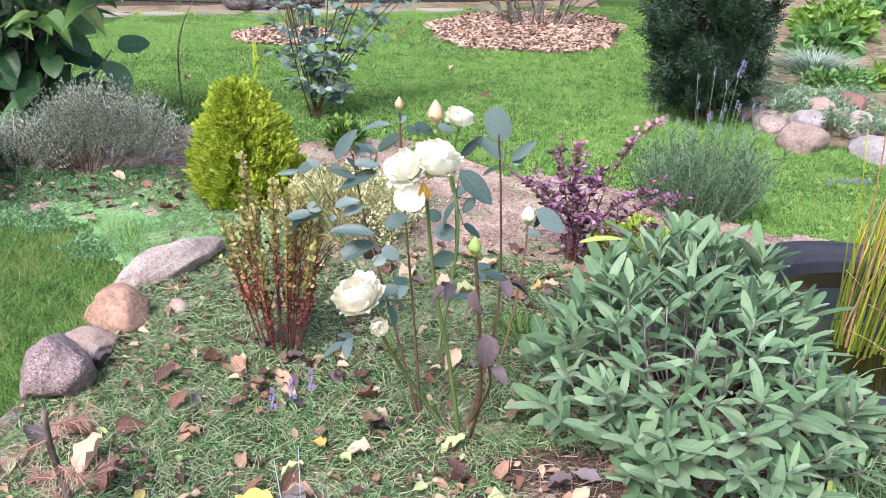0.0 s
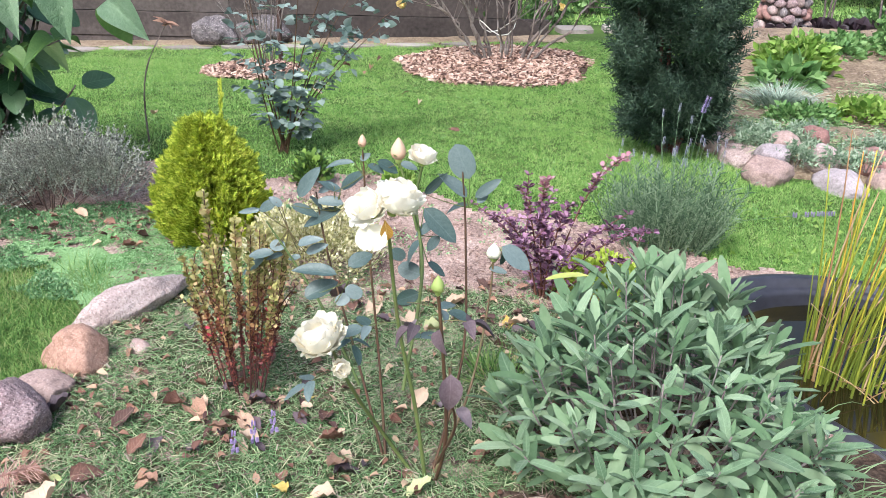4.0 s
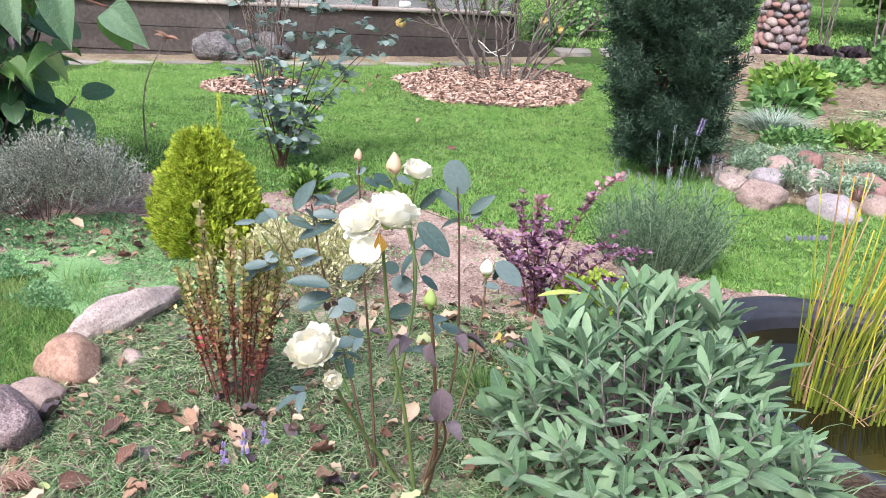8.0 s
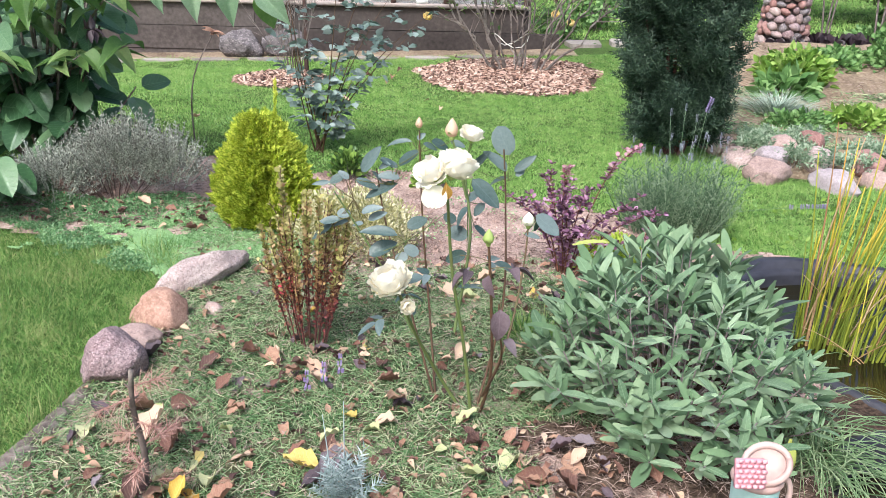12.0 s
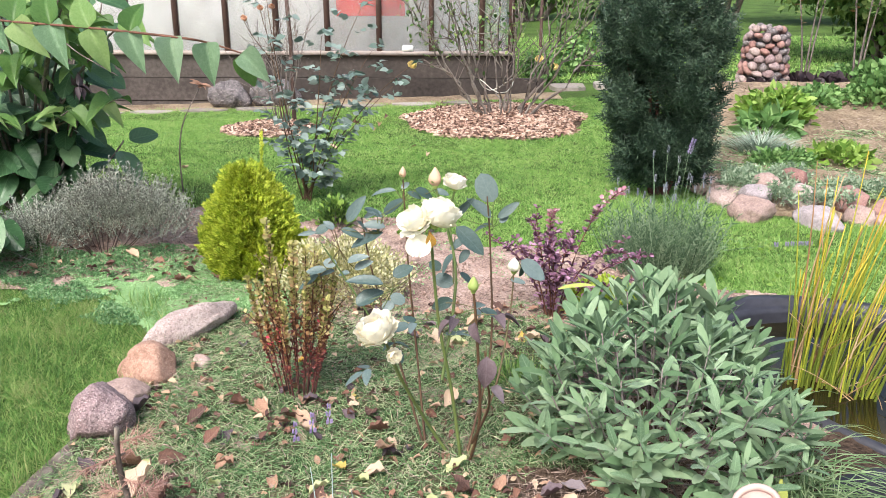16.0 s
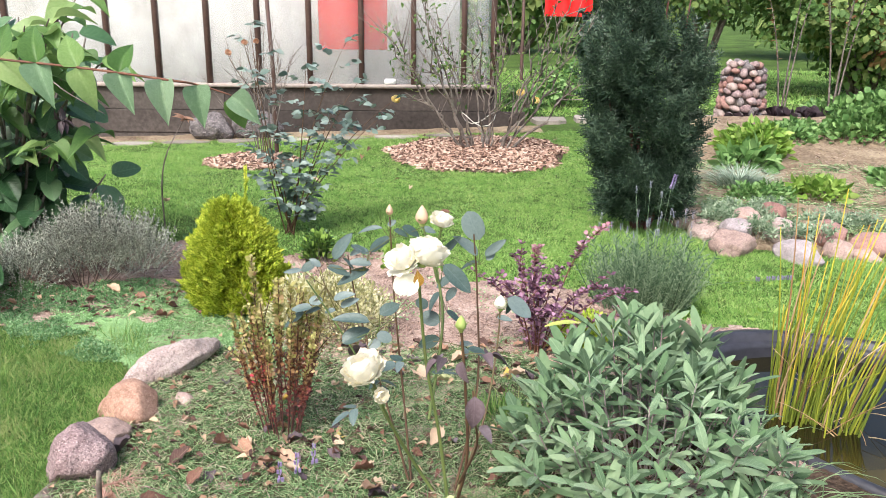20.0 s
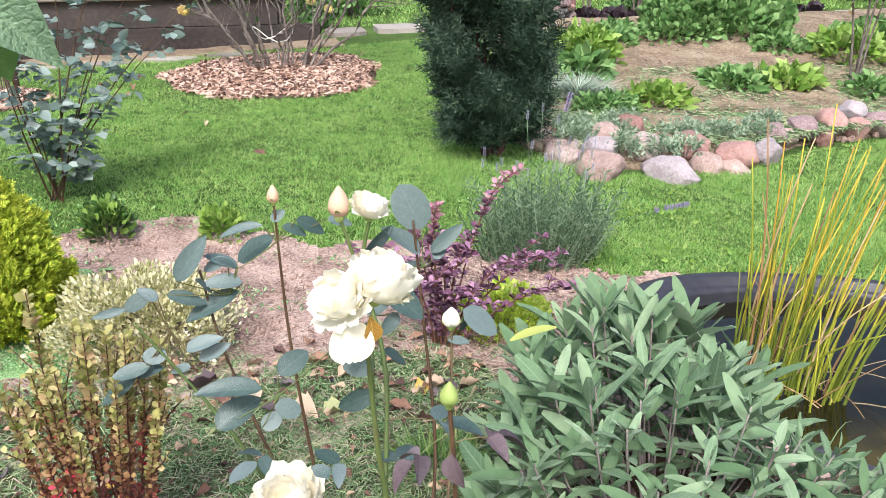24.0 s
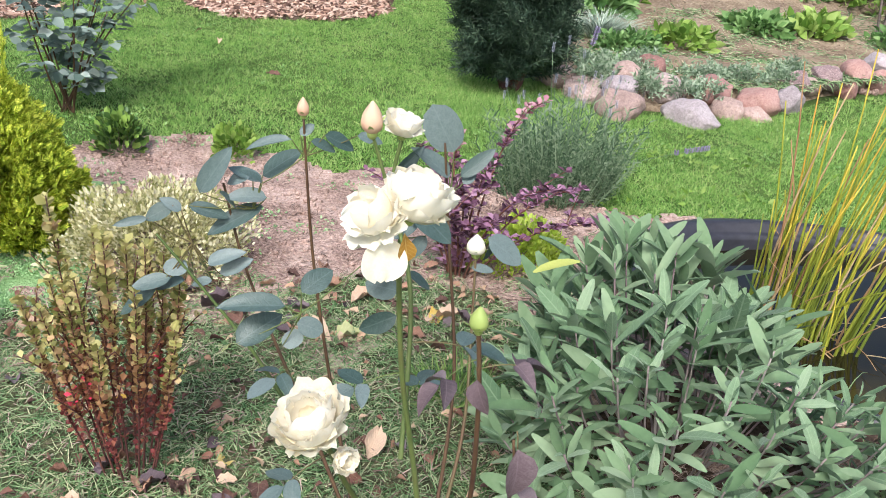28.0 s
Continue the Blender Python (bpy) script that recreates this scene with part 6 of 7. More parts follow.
def tufted(g, pts, n, size, t):
    """Small whorls of leaves along a shoot."""
    p, d = along(pts, n, t)
    for i in range(n):
        k = 6
        a = np.arange(k) * 2.1 + rng.uniform(0, 6.28)
        o = np.stack([np.cos(a), np.sin(a), rng.uniform(0.0, 0.7, k)], 1) + d[i] * 0.4
        g.copies(PLEAF, frames(o, np.array([0, 0, 1.0]) + rng.normal(0, 0.3, (k, 3))) * (size * rng.uniform(0.6, 1.25, k))[:, None, None], np.repeat(p[i:i + 1], k, 0))


for x, y, h, tip in TIPS:
    c = bez((x * 0.08, y * 0.08, 0), (x * 0.42 + rng.normal(0, 0.03), y * 0.4, h * 0.95), (x, y, h), 14)
    st = part("stem", tube(Geo(), c, 0.004, 0.0015, 5), M["twig_red"], pb)
    low, top = Geo(), Geo()
    tufted(low, c, 8, 0.03, (0.12, 0.66))
    tufted(top, c, 7, 0.027, (0.62, 1.0))
    for j in range(4):
        u = rng.uniform(0.3, 0.9)
        p, d = along(c, 1, (u, u))
        e = p[0] + unit(d[0] * 0.6 + rng.normal(0, 0.5, 3) * [1, 1, 0.6]) * rng.uniform(0.05, 0.13)
        tw = bez(p[0], (p[0] + e) / 2 + [0, 0, 0.012], e, 6)
        part("side_twig", tube(Geo(), tw, 0.002, 0.001, 4), M["twig_red"], st)
        tufted(top if u > 0.6 else low, tw, 3, 0.027, (0.2, 1.0))
    part("foliage", low, M["purple_leaf"], st)
    part("tip_foliage", top, M["pink_leaf" if tip and h > 0.45 else "purple_leaf"], st)


# ---- small domed plants ----
def mound(name, at, rx, ry, h, n, size, tmpl, material, label, category, stems=8, group="", lift=0.0, up=0.5, twig="twig"):
    th = thing(name, (at[0], at[1], float(gz(at[0], at[1])) + lift), label, category, group)
    woody(th, stems, rx, ry, h, 0.003, M[twig])
    g = Geo()
    dome_twigs(g, n, rx, ry, h, size, tmpl, 0.55, up)
    part("foliage", g, M[material], th, kind="stuff")
    return th


OV = leaf(0.6, "ovate", 0.15, 0.2, 4)
mound("variegated_shrub", (-0.43, 3.18), 0.35, 0.28, 0.25, 10000, 0.0165, OV, "cream_leaf", "low cream-variegated shrub beside the barberry", "shrub")
mound("lime_cushion", (0.74, 3.08), 0.21, 0.17, 0.16, 2400, 0.021, OV, "lime", "lime green leafy cushion under the purple barberry", "plant")
mound("box_seedling", (-0.585, 4.17), 0.105, 0.1, 0.17, 560, 0.038, leaf(0.6, "obovate", 0.15, 0.1, 4), "box", "small dark box seedling with bright tips", "box plant", 6)
mound("box_seedling", (-0.13, 4.12), 0.1, 0.09, 0.13, 420, 0.038, leaf(0.6, "obovate", 0.15, 0.1, 4), "bright_leaf", "small light green box seedling on soil", "box plant", 6)
for k, (x, y, rx, ry, h, n, sz, mt, lb) in enumerate([
        (2.95, 7.15, 0.36, 0.36, 0.28, 420, 0.13, "bright_leaf", "bright yellow-green leafy perennial behind the stones"), (2.75, 6.75, 0.28, 0.2, 0.2, 60, 0.2, "mid_leaf", "broad-leaved green perennial beside bright leaves"),
        (3.12, 6.1, 0.28, 0.2, 0.16, 130, 0.13, "bright_leaf", "light green primrose clump on the bed"), (2.6, 5.95, 0.33, 0.16, 0.15, 320, 0.07, "mid_leaf", "low dark green clump below silver grass"),
        (4.0, 6.5, 0.3, 0.24, 0.14, 130, 0.15, "mid_leaf", "green primrose clump with broad leaves"), (4.5, 6.45, 0.32, 0.24, 0.16, 130, 0.17, "bright_leaf", "light green primrose clump with broad leaves"),
        (5.6, 7.05, 0.45, 0.35, 0.26, 180, 0.17, "bright_leaf", "large light green leafy clump"), (5.0, 7.3, 0.3, 0.25, 0.16, 120, 0.13, "mid_leaf", "mid green leafy clump on the bed"),
        (5.15, 6.25, 0.25, 0.2, 0.15, 70, 0.13, "mid_leaf", "sparse green clump near the boulders"), (3.4, 7.6, 0.4, 0.2, 0.16, 180, 0.12, "mid_leaf", "low green foliage along the bed"),
        (5.9, 6.1, 0.35, 0.3, 0.25, 150, 0.13, "mid_leaf", "green clump at the bed end"), (3.60, 7.83, 0.4, 0.22, 0.14, 200, 0.11, "mid_leaf", "low spreading green foliage on the bed"), (4.25, 7.68, 0.5, 0.28, 0.2, 260, 0.11, "mid_leaf", "spreading green foliage beside dry soil"), (4.65, 9.29, 0.4, 0.25, 0.15, 200, 0.11, "mid_leaf", "low green foliage before the path")]):
    mound("perennial_clump", (x, y), rx, ry, h, int(n * 2.6), sz * 0.55, leaf(0.62, "ovate", 0.15, 0.35, 5), mt, lb, "perennial", 7, "leafy perennials on the back bed", 0.08, 0.0)
mound("cranesbill_mass", (4.75, 7.9), 0.95, 0.5, 0.42, 4200, 0.062, leaf(0.95, "round", 0.12, 0.25, 5), "mid_leaf", "wide green mass of cranesbill leaves", "perennial", 20, lift=0.05, up=0.7)
mound("cranesbill_mass", (6.15, 7.35), 0.5, 0.4, 0.24, 1300, 0.07, leaf(0.95, "round", 0.12, 0.25, 5), "mid_leaf", "green mound of cranesbill leaves beside the path", "perennial", 14, lift=0.05, up=0.7)
for k, (x, y, h) in enumerate([(4.55, 7.95, 0.62), (5.35, 7.6, 0.42), (5.5, 7.62, 0.4), (6.3, 7.6, 0.45), (4.95, 7.75, 0.5), (6.6, 7.75, 0.5)]):
    fl = thing("bellflower", (x, y, float(gz(x, y)) + 0.1), "violet-blue bellflower on a thin stalk", "flower", "violet flowers in the bed")
    g = Geo()
    tube(g, [(0, 0, -0.05), (0.01, 0, h * 0.6), (0.02, -0.01, h)], 0.003, 0.002, 4)
    part("stalk", g, M["mid_leaf"], fl)
    a = np.arange(10) * 2.4
    g = Geo().copies(leaf(0.7, "obovate", 0.1, 0.3, 4), frames(np.stack([np.cos(a), np.sin(a), 0.3 + 0 * a], 1), np.array([0, 0, 1.0])) * 0.045, np.stack([0.02 + 0.015 * np.cos(a), 0.015 * np.sin(a), h + 0.03 * np.sin(a * 3)], 1))
    part("petals", g, M["violet"], fl)
# silver grass
sg = thing("silver_grass", (2.55, 6.3, float(gz(2.55, 6.3)) + 0.1), "tuft of silvery ornamental grass", "grass")
n = 700
a, q = rng.uniform(0, 2 * np.pi, n), rng.uniform(0, 1, n)
d = unit(np.stack([np.cos(a) * (0.2 + 0.6 * q), np.sin(a) * (0.2 + 0.6 * q), 1.1 + 0 * a], 1) + rng.normal(0, 0.12, (n, 3)))
L = rng.uniform(0.1, 0.24, n)
part("blades", Geo().copies(leaf(1.0, "blade", 0.0, 0.7, 5), frames(d, np.array([0, 0, 1.0])) * np.stack([np.full(n, 0.007), L, L], 1)[:, None, :], np.stack([0.22 * q * np.cos(a), 0.12 * q * np.sin(a), 0 * a], 1)), M["silver"], sg, kind="stuff")
HERB = sprout(9, 0.2, 0.44)
for x, y, r in [(2.02, 5.2, 0.16), (2.2, 4.95, 0.12), (2.42, 4.88, 0.1), (2.3, 5.25, 0.2), (2.62, 4.93, 0.08), (2.8, 5.25, 0.2), (3.05, 5.2, 0.16), (2.15, 5.45, 0.2), (2.5, 5.55, 0.18), (3.6, 5.5, 0.12), (3.3, 5.2, 0.12)]:
    mound("silver_herb", (x, y), r * 0.75, r * 0.6, 0.08, int(520 * r), 0.062, HERB, "herb", "grey-green herb growing between the stones", "herb", 5, "herbs between the stones", 0.08, 0.25)
carpet("stone_moss", 6000, (1.85, 2.6, 5.3, 5.75), lambda x, y: bed_back(x, y), M["thyme"], "bright green mat-forming plant behind the stones", 0.02, 0.16)
# dark heuchera by the path
for x, y in [(3.9, 8.95), (4.3, 9.0), (3.5, 8.9), (6.2, 8.85), (6.6, 8.9)]:
    mound("dark_heuchera", (x, y), 0.22, 0.15, 0.13, 70, 0.1, leaf(0.9, "round", 0.1, 0.3, 5), "dark_leaf", "blackish purple leafy plant by the path", "perennial", 5, "dark plants by the path")


# ---- middle rose with yellow bloom ----
def shrub_rose(name, base, canes, leafn, size, material, label, stem="rose_stem_red", r=0.006, t=(0.15, 1.0)):
    th = thing(name, base, label, "rose")
    for e, bend in canes:
        e = np.array(e, float) - np.array(base)
        c = bez((rng.uniform(-0.03, 0.03), rng.uniform(-0.03, 0.03), 0), (e[0] * bend, e[1] * bend, e[2] * 0.65), e, 16)
        g = Geo()
        tube(g, c, r, r * 0.35, 5)
        st = part("cane", g, M[stem], th)
        g = Geo()
        p, d = along(c, leafn, t)
        for k in range(leafn):
            a = k * 2.4
            o = unit(np.array([math.cos(a), math.sin(a), 0.35]))
            for j, f in enumerate((0.35, 0.6, 0.6, 0.9, 0.9, 1.0)):
                s = unit(np.cross(o, [0, 0, 1.0])) * (0 if j == 5 else (1 if j % 2 else -1))
                at = p[k] + o * size * 2.2 * f
                dd = unit(o * 0.5 + s + rng.normal(0, 0.2, 3) + [0, 0, -0.15])
                g.copies(leaf(0.72, "ovate", 0.12, 0.15, 4), frames(dd[None], np.array([0, 0, 1.0]) + rng.normal(0, 0.5, 3)) * size * rng.uniform(0.7, 1.1), at[None])
        part("leaves", g, M[material], st)
    return th


M["rose_leaf_far"] = mat("blue_green_rose_leaf", [(0.11, 0.165, 0.14), (0.22, 0.29, 0.26), (0.37, 0.44, 0.41)], 0.5, 14, 4, "island", 0.6, 0, trans=0.2)
RB2 = (-0.84, 4.75, float(gz(-0.84, 4.75)))
r2 = shrub_rose("yellow_rose_bush", RB2, [((-1.02, 4.75, 1.28), 0.9), ((-1.0, 4.7, 1.0), 0.9), ((-0.2, 5.22, 0.82), 0.35), ((-0.3, 5.0, 0.72), 0.45), ((-0.48, 4.9, 1.2), 0.4), ((-0.55, 4.8, 0.8), 0.5), ((-0.62, 4.7, 0.5), 0.7), ((-0.95, 4.6, 0.7), 0.9), ((-0.9, 4.85, 0.5), 0.9), ((-0.42, 4.95, 0.95), 0.45), ((-0.7, 4.7, 1.05), 0.8)], 11, 0.062, "rose_leaf_far", "lanky yellow rose bush with blue-green leaves", r=0.005, t=(0.12, 1.0))
YP = [petal_mesh(M["petal_yellow"], c, w) for c, w in ((1.3, 1.0), (1.75, 1.1), (2.2, 1.15))]
LAY = ((0, 5, -0.1, 0.5), (1, 5, 0.0, 0.42), (2, 4, 0.0, 0.3), (2, 3, 0.0, 0.18))
bloom(r2, np.array([-0.19, 5.2, 0.82]) - np.array(RB2), 0.056, (0.2, -0.7, 0.6), "yellow half-open bloom", YP, LAY)
OP = [petal_mesh(M["bud"], c, w) for c, w in ((1.5, 0.85), (2.05, 0.95), (2.45, 1.0))]
for at in ((-1.161, 4.74, 1.143), (-1.061, 4.74, 1.202), (-0.991, 4.74, 1.209)):
    tip = np.array(at) - np.array(RB2)
    part("flower_stalk", tube(Geo(), bez((-0.16, 0.0, tip[2] - 0.25), (tip[0] * 0.95, 0.0, tip[2] - 0.08), tip, 7), 0.003, 0.002, 5), M["rose_stem_red"], r2)
    bloom(r2, tip, 0.034, (0.3, -0.7, 0.5), "small faded orange bloom", OP, LAY)

# big half-bare rose in the bark ring
RC = (0.55, 7.6, float(gz(0.55, 7.6)) + 0.04)
CN = []
for k in range(15):
    a = k * 2.4 + 0.4
    q = math.sqrt((k + 0.5) / 15)
    CN.append(((RC[0] + 1.15 * q * math.cos(a), RC[1] + 0.6 * q * math.sin(a), rng.uniform(1.2, 2.1) * (1 - 0.3 * q)), rng.uniform(0.3, 0.7)))
CN += [((RC[0] + 1.05, RC[1] - 0.15, 1.05), 0.95), ((RC[0] + 0.75, RC[1] - 0.2, 1.5), 0.6), ((RC[0] - 0.85, RC[1] - 0.1, 1.2), 0.75), ((RC[0] - 0.6, RC[1] - 0.2, 1.5), 0.8)]
ring_rose = thing("old_rose_shrub", RC, "large half-bare rose shrub tied with white string", "rose")
for e, bend in CN:
    e = np.array(e) - np.array(RC)
    b0 = np.array([e[0] * 0.22, e[1] * 0.25, -0.02])
    c = bez(b0, (e[0] * (0.4 + bend * 0.35), e[1] * 0.7, e[2] * 0.42), e, 14)
    c[1:-1] += rng.normal(0, 0.018, (12, 3))
    g = Geo()
    tube(g, c, rng.uniform(0.009, 0.017), 0.004, 7)
    st = part("cane", g, M["twig"], ring_rose)
    for j in range(8):
        p, d = along(c, 1, (rng.uniform(0.25, 0.95),) * 2)
        tw = unit(d[0] + rng.normal(0, 0.5, 3)) * rng.uniform(0.15, 0.45)
        part("twig", tube(Geo(), [p[0], p[0] + tw * 0.5 + [0, 0, 0.02], p[0] + tw + [0, 0, 0.06]], 0.005, 0.002, 4), M["twig"], st)
    g = Geo()
    leaves_on(g, c, 14, 0.05, leaf(0.65, "ovate", 0.15, 0.2, 4), 1.0, (0.55, 1.0), 0.2)
    n = 16
    p, _ = along(c, n, (0.55, 1.0))
    g.copies(leaf(0.65, "ovate", 0.15, 0.2, 4), frames(rng.normal(0, 1, (n, 3)), np.array([0, 0, 1.0])) * 0.05, p + rng.normal(0, 0.09, (n, 3)))
    part("leaves", g, M["far_leaf"], st)
g = Geo()
k = np.linspace(0, 2 * np.pi, 14)
tube(g, np.stack([-0.05 + 0.16 * np.cos(k), 0.1 * np.sin(k), 0.28 + 0.06 * np.sin(2 * k + 1)], 1), 0.0045, 0.0045, 5)
part("string", g, M["string"], ring_rose, "white string tied round the canes")

# thin bare shrub and stake
bs = thing("bare_shrub", (-1.45, 7.2, float(gz(-1.45, 7.2)) + 0.03), "thin leafless twiggy shrub in bark mulch", "shrub")
for k in range(16):
    a = k * 2.4
    e = np.array([0.5 * math.cos(a) * rng.uniform(0.3, 1), 0.3 * math.sin(a), rng.uniform(0.6, 1.2)])
    c = bez((0.05 * math.cos(a), 0.05 * math.sin(a), 0), e * [0.5, 0.5, 0.5], e, 8)
    g = Geo()
    tube(g, c, 0.0045, 0.0015, 5)
    for j in range(9):
        p, d = along(c, 1, (rng.uniform(0.35, 0.95),) * 2)
        tw = unit(d[0] + rng.normal(0, 0.45, 3)) * rng.uniform(0.08, 0.25)
        tube(g, [p[0], p[0] + tw], 0.003, 0.001, 4)
    part("twig", g, M["twig"], bs)
g = Geo()
tube(g, [(0, 0, -0.05), (0.005, 0, 0.7), (-0.03, 0, 1.45)], 0.021, 0.018, 8)
stk = put("garden_stake", g, M["post"], "brown wooden stake among bare twigs", "stake")
stk.location = (-1.40, 7.55, float(gz(-1.4, 7.55)))
# slender seedling stem in the lawn
sd = thing("bare_seedling", (-1.62, 4.75, float(gz(-1.62, 4.75))), "slender bent seedling stem with dry tip", "seedling")
c = poly([(0, 0, 0), (0.0, 0, 0.25), (0.04, 0, 0.45), (0.14, 0, 0.63), (0.17, 0, 0.68)], 12)
g = Geo()
tube(g, c, 0.006, 0.003, 5)
part("stem", g, M["twig"], sd)
g = Geo()
leaves_on(g, c, 8, 0.06, leaf(0.5, "ovate", 0.3, 0.5, 4), 0.9, (0.92, 1.0), 0.0)
part("dry_leaves", g, M["leaf_dry"], sd)
mound("weed_tuft", (-1.35, 4.45), 0.07, 0.06, 0.05, 30, 0.05, OV, "sedum", "small blue-green weed at the bed edge", "weed", 3)


# ---- broad-leaved shrub with a long outreaching branch ----
SH = np.array([-2.25, 4.1, float(gz(-2.25, 4.1))])
shrub = thing("broad_leaved_shrub", SH, "large shrub with broad pointed veined leaves", "shrub")


def veined_leaf(material, fold, curl, width=0.34, wrinkle=0.013, tip=0.68):
    n, m = 12, 11
    u, t = np.meshgrid(np.linspace(-1, 1, m), np.linspace(0, 1, n))
    w = width * (2.05 if tip < 1 else 2.42) * t ** (0.48 if tip < 1 else 0.4) * (1 - t) ** tip
    z = fold * np.abs(u) * w * 2 - curl * t ** 2 + wrinkle * np.sin(np.abs(u) * 3.0 + t * 34.0) * np.abs(u) ** 0.5 * (1 - t)
    i, j = np.meshgrid(np.arange(m - 1), np.arange(n - 1))
    a = (j * m + i).ravel()
    return Geo().add(np.stack([u * w, t, z], -1).reshape(-1, 3), [np.stack([a, a + 1, a + m + 1, a + m], 1)]).mesh("leaf", material)


BL = [veined_leaf(M["shrub_leaf"], 0.12, 0.12, 0.37), veined_leaf(M["shrub_leaf"], 0.2, 0.25, 0.35), veined_leaf(M["shrub_leaf"], 0.06, 0.3, 0.39)]
YL = [veined_leaf(M["shrub_light"], 0.25, 0.45, 0.3, 0.018, 1.05), veined_leaf(M["shrub_light"], 0.4, 0.6, 0.28, 0.018, 1.05)]
NL = [veined_leaf(M["branch_leaf"], 0.5, 0.3, 0.32, 0.024, 1.15), veined_leaf(M["branch_leaf"], 0.7, 0.25, 0.31, 0.024, 1.15)]
for k in range(46):
    a = k * 2.4
    q = math.sqrt((k + 0.5) / 40)
    e = np.array([0.6 * q * math.cos(a), 0.38 * q * math.sin(a), rng.uniform(0.35, 1.4) * (1 - 0.15 * q)])
    if k >= 40:
        e = np.array([rng.uniform(-0.05, 0.3), rng.uniform(-1.0, -0.75), rng.uniform(0.2, 0.45)])
    c = bez((e[0] * 0.1, e[1] * 0.1, 0), (e[0] * 0.7, e[1] * 0.7, e[2] * 0.5), e, 8)
    g = Geo()
    tube(g, c, 0.011, 0.004, 6)
    st = part("branch", g, M["twig"], shrub)
    p, d = along(c, 7, (0.3, 1.0))
    for i in range(7):
        aa = i * 1.9 + k
        o = unit(np.array([math.cos(aa), math.sin(aa) - 0.5, 0.0]) + np.array([e[0], e[1], 0]) * 0.8)
        piece("leaf", BL[int(rng.integers(3))], st, mtx(frames((o + [0, 0, rng.uniform(-0.7, 0.2)])[None], np.array([0, -0.6, 1.0]) + rng.normal(0, 0.35, 3))[0], p[i] + o * 0.03, rng.uniform(0.14, 0.22)))
for k in range(13):
    e = (np.array([rng.uniform(-1.95, -1.25), rng.uniform(3.1, 3.7), rng.uniform(1.15, 1.5)]) if k < 9 else np.array([rng.uniform(-2.1, -1.5), rng.uniform(3.3, 3.7), rng.uniform(0.8, 1.2)])) - SH
    c = bez((e[0] * 0.2, e[1] * 0.1, 0.5), (e[0] * 0.6, e[1] * 0.5, e[2] * 0.85), e, 8)
    g = Geo()
    tube(g, c, 0.009, 0.003, 6)
    st = part("branch", g, M["twig"], shrub)
    p, d = along(c, 7, (0.5, 1.0))
    for i in range(7):
        aa = i * 2.3 + k
        o = unit(np.array([math.cos(aa) + 0.3, math.sin(aa) - 0.3, 0.1]))
        piece("leaf", YL[int(rng.integers(2))], st, mtx(frames((o + [0, 0, rng.uniform(-0.5, 0.35)])[None], np.array([0, -0.3, 1.0]) + rng.normal(0, 0.25, 3))[0], p[i] + o * 0.02, rng.uniform(0.12, 0.19)), "young yellow-green leaf")
br = poly([np.array(p) - SH for p in ((-2.1, 3.7, 1.12), (-1.8, 3.0, 1.25), (-1.21, 2.1, 1.301), (-0.79, 1.6, 1.322), (-0.474, 1.2, 1.336), (-0.415, 1.22, 1.324), (-0.355, 1.24, 1.302))], 36)
st = part("long_branch", tube(Geo(), br, 0.0045, 0.0016, 6), M["twig_red"], shrub)
# pairs of leaves that hang from its nodes
for u, dx, dy, dz, s, m in [(0.667, 0.12, -0.35, -1, 0.085, 0), (0.667, -0.35, 0.3, -0.9, 0.08, 1), (0.833, 0.15, -0.35, -0.95, 0.08, 0), (0.833, -0.25, 0.4, -0.9, 0.075, 1), (1.0, 0.25, 0.1, -0.9, 0.075, 1), (1.0, 0.75, -0.2, -0.7, 0.075, 0), (0.58, 0.3, -0.35, -0.7, 0.09, 0), (0.58, 0.1, 0.3, 0.6, 0.085, 1), (0.5, 0.35, -0.3, -0.8, 0.1, 1), (0.5, -0.3, 0.2, 0.6, 0.1, 1), (0.42, 0.3, -0.4, -0.6, 0.12, 0), (0.42, -0.2, 0.2, 0.7, 0.12, 1), (0.33, 0.5, -0.3, -0.4, 0.13, 1), (0.33, 0.0, 0.3, 0.7, 0.13, 1), (0.25, 0.4, -0.4, -0.5, 0.14, 0), (0.25, 0.2, 0.2, 0.8, 0.14, 1)]:
    p, d = along(br, 1, (u, u))
    piece("leaf", (NL if m == 0 else YL)[int(rng.integers(2))], st, mtx(frames(np.array([[dx, dy, dz]]), np.array([0.1, -1.0, 0.4]))[0], p[0], s))
# a thin twig below it, and a dark withered flower
part("twig", tube(Geo(), poly([np.array(p) - SH for p in ((-1.75, 2.9, 1.24), (-1.178, 2.2, 1.266), (-1.006, 2.05, 1.212), (-0.87, 1.95, 1.167))], 16), 0.003, 0.0012, 5), M["twig"], shrub)
a = np.arange(9) * 2.4
part("withered_flower", Geo().copies(leaf(0.5, "ovate", 0.3, 0.4, 4), frames(np.stack([np.cos(a) * 0.5, np.sin(a) * 0.5, rng.uniform(-0.6, 0.9, 9)], 1), np.stack([np.cos(a), np.sin(a), 0 * a], 1)) * 0.06, np.tile(np.array((-1.585, 3.35, 0.942)) - SH, (9, 1))), M["dark_leaf"], shrub, "dark withered flower")


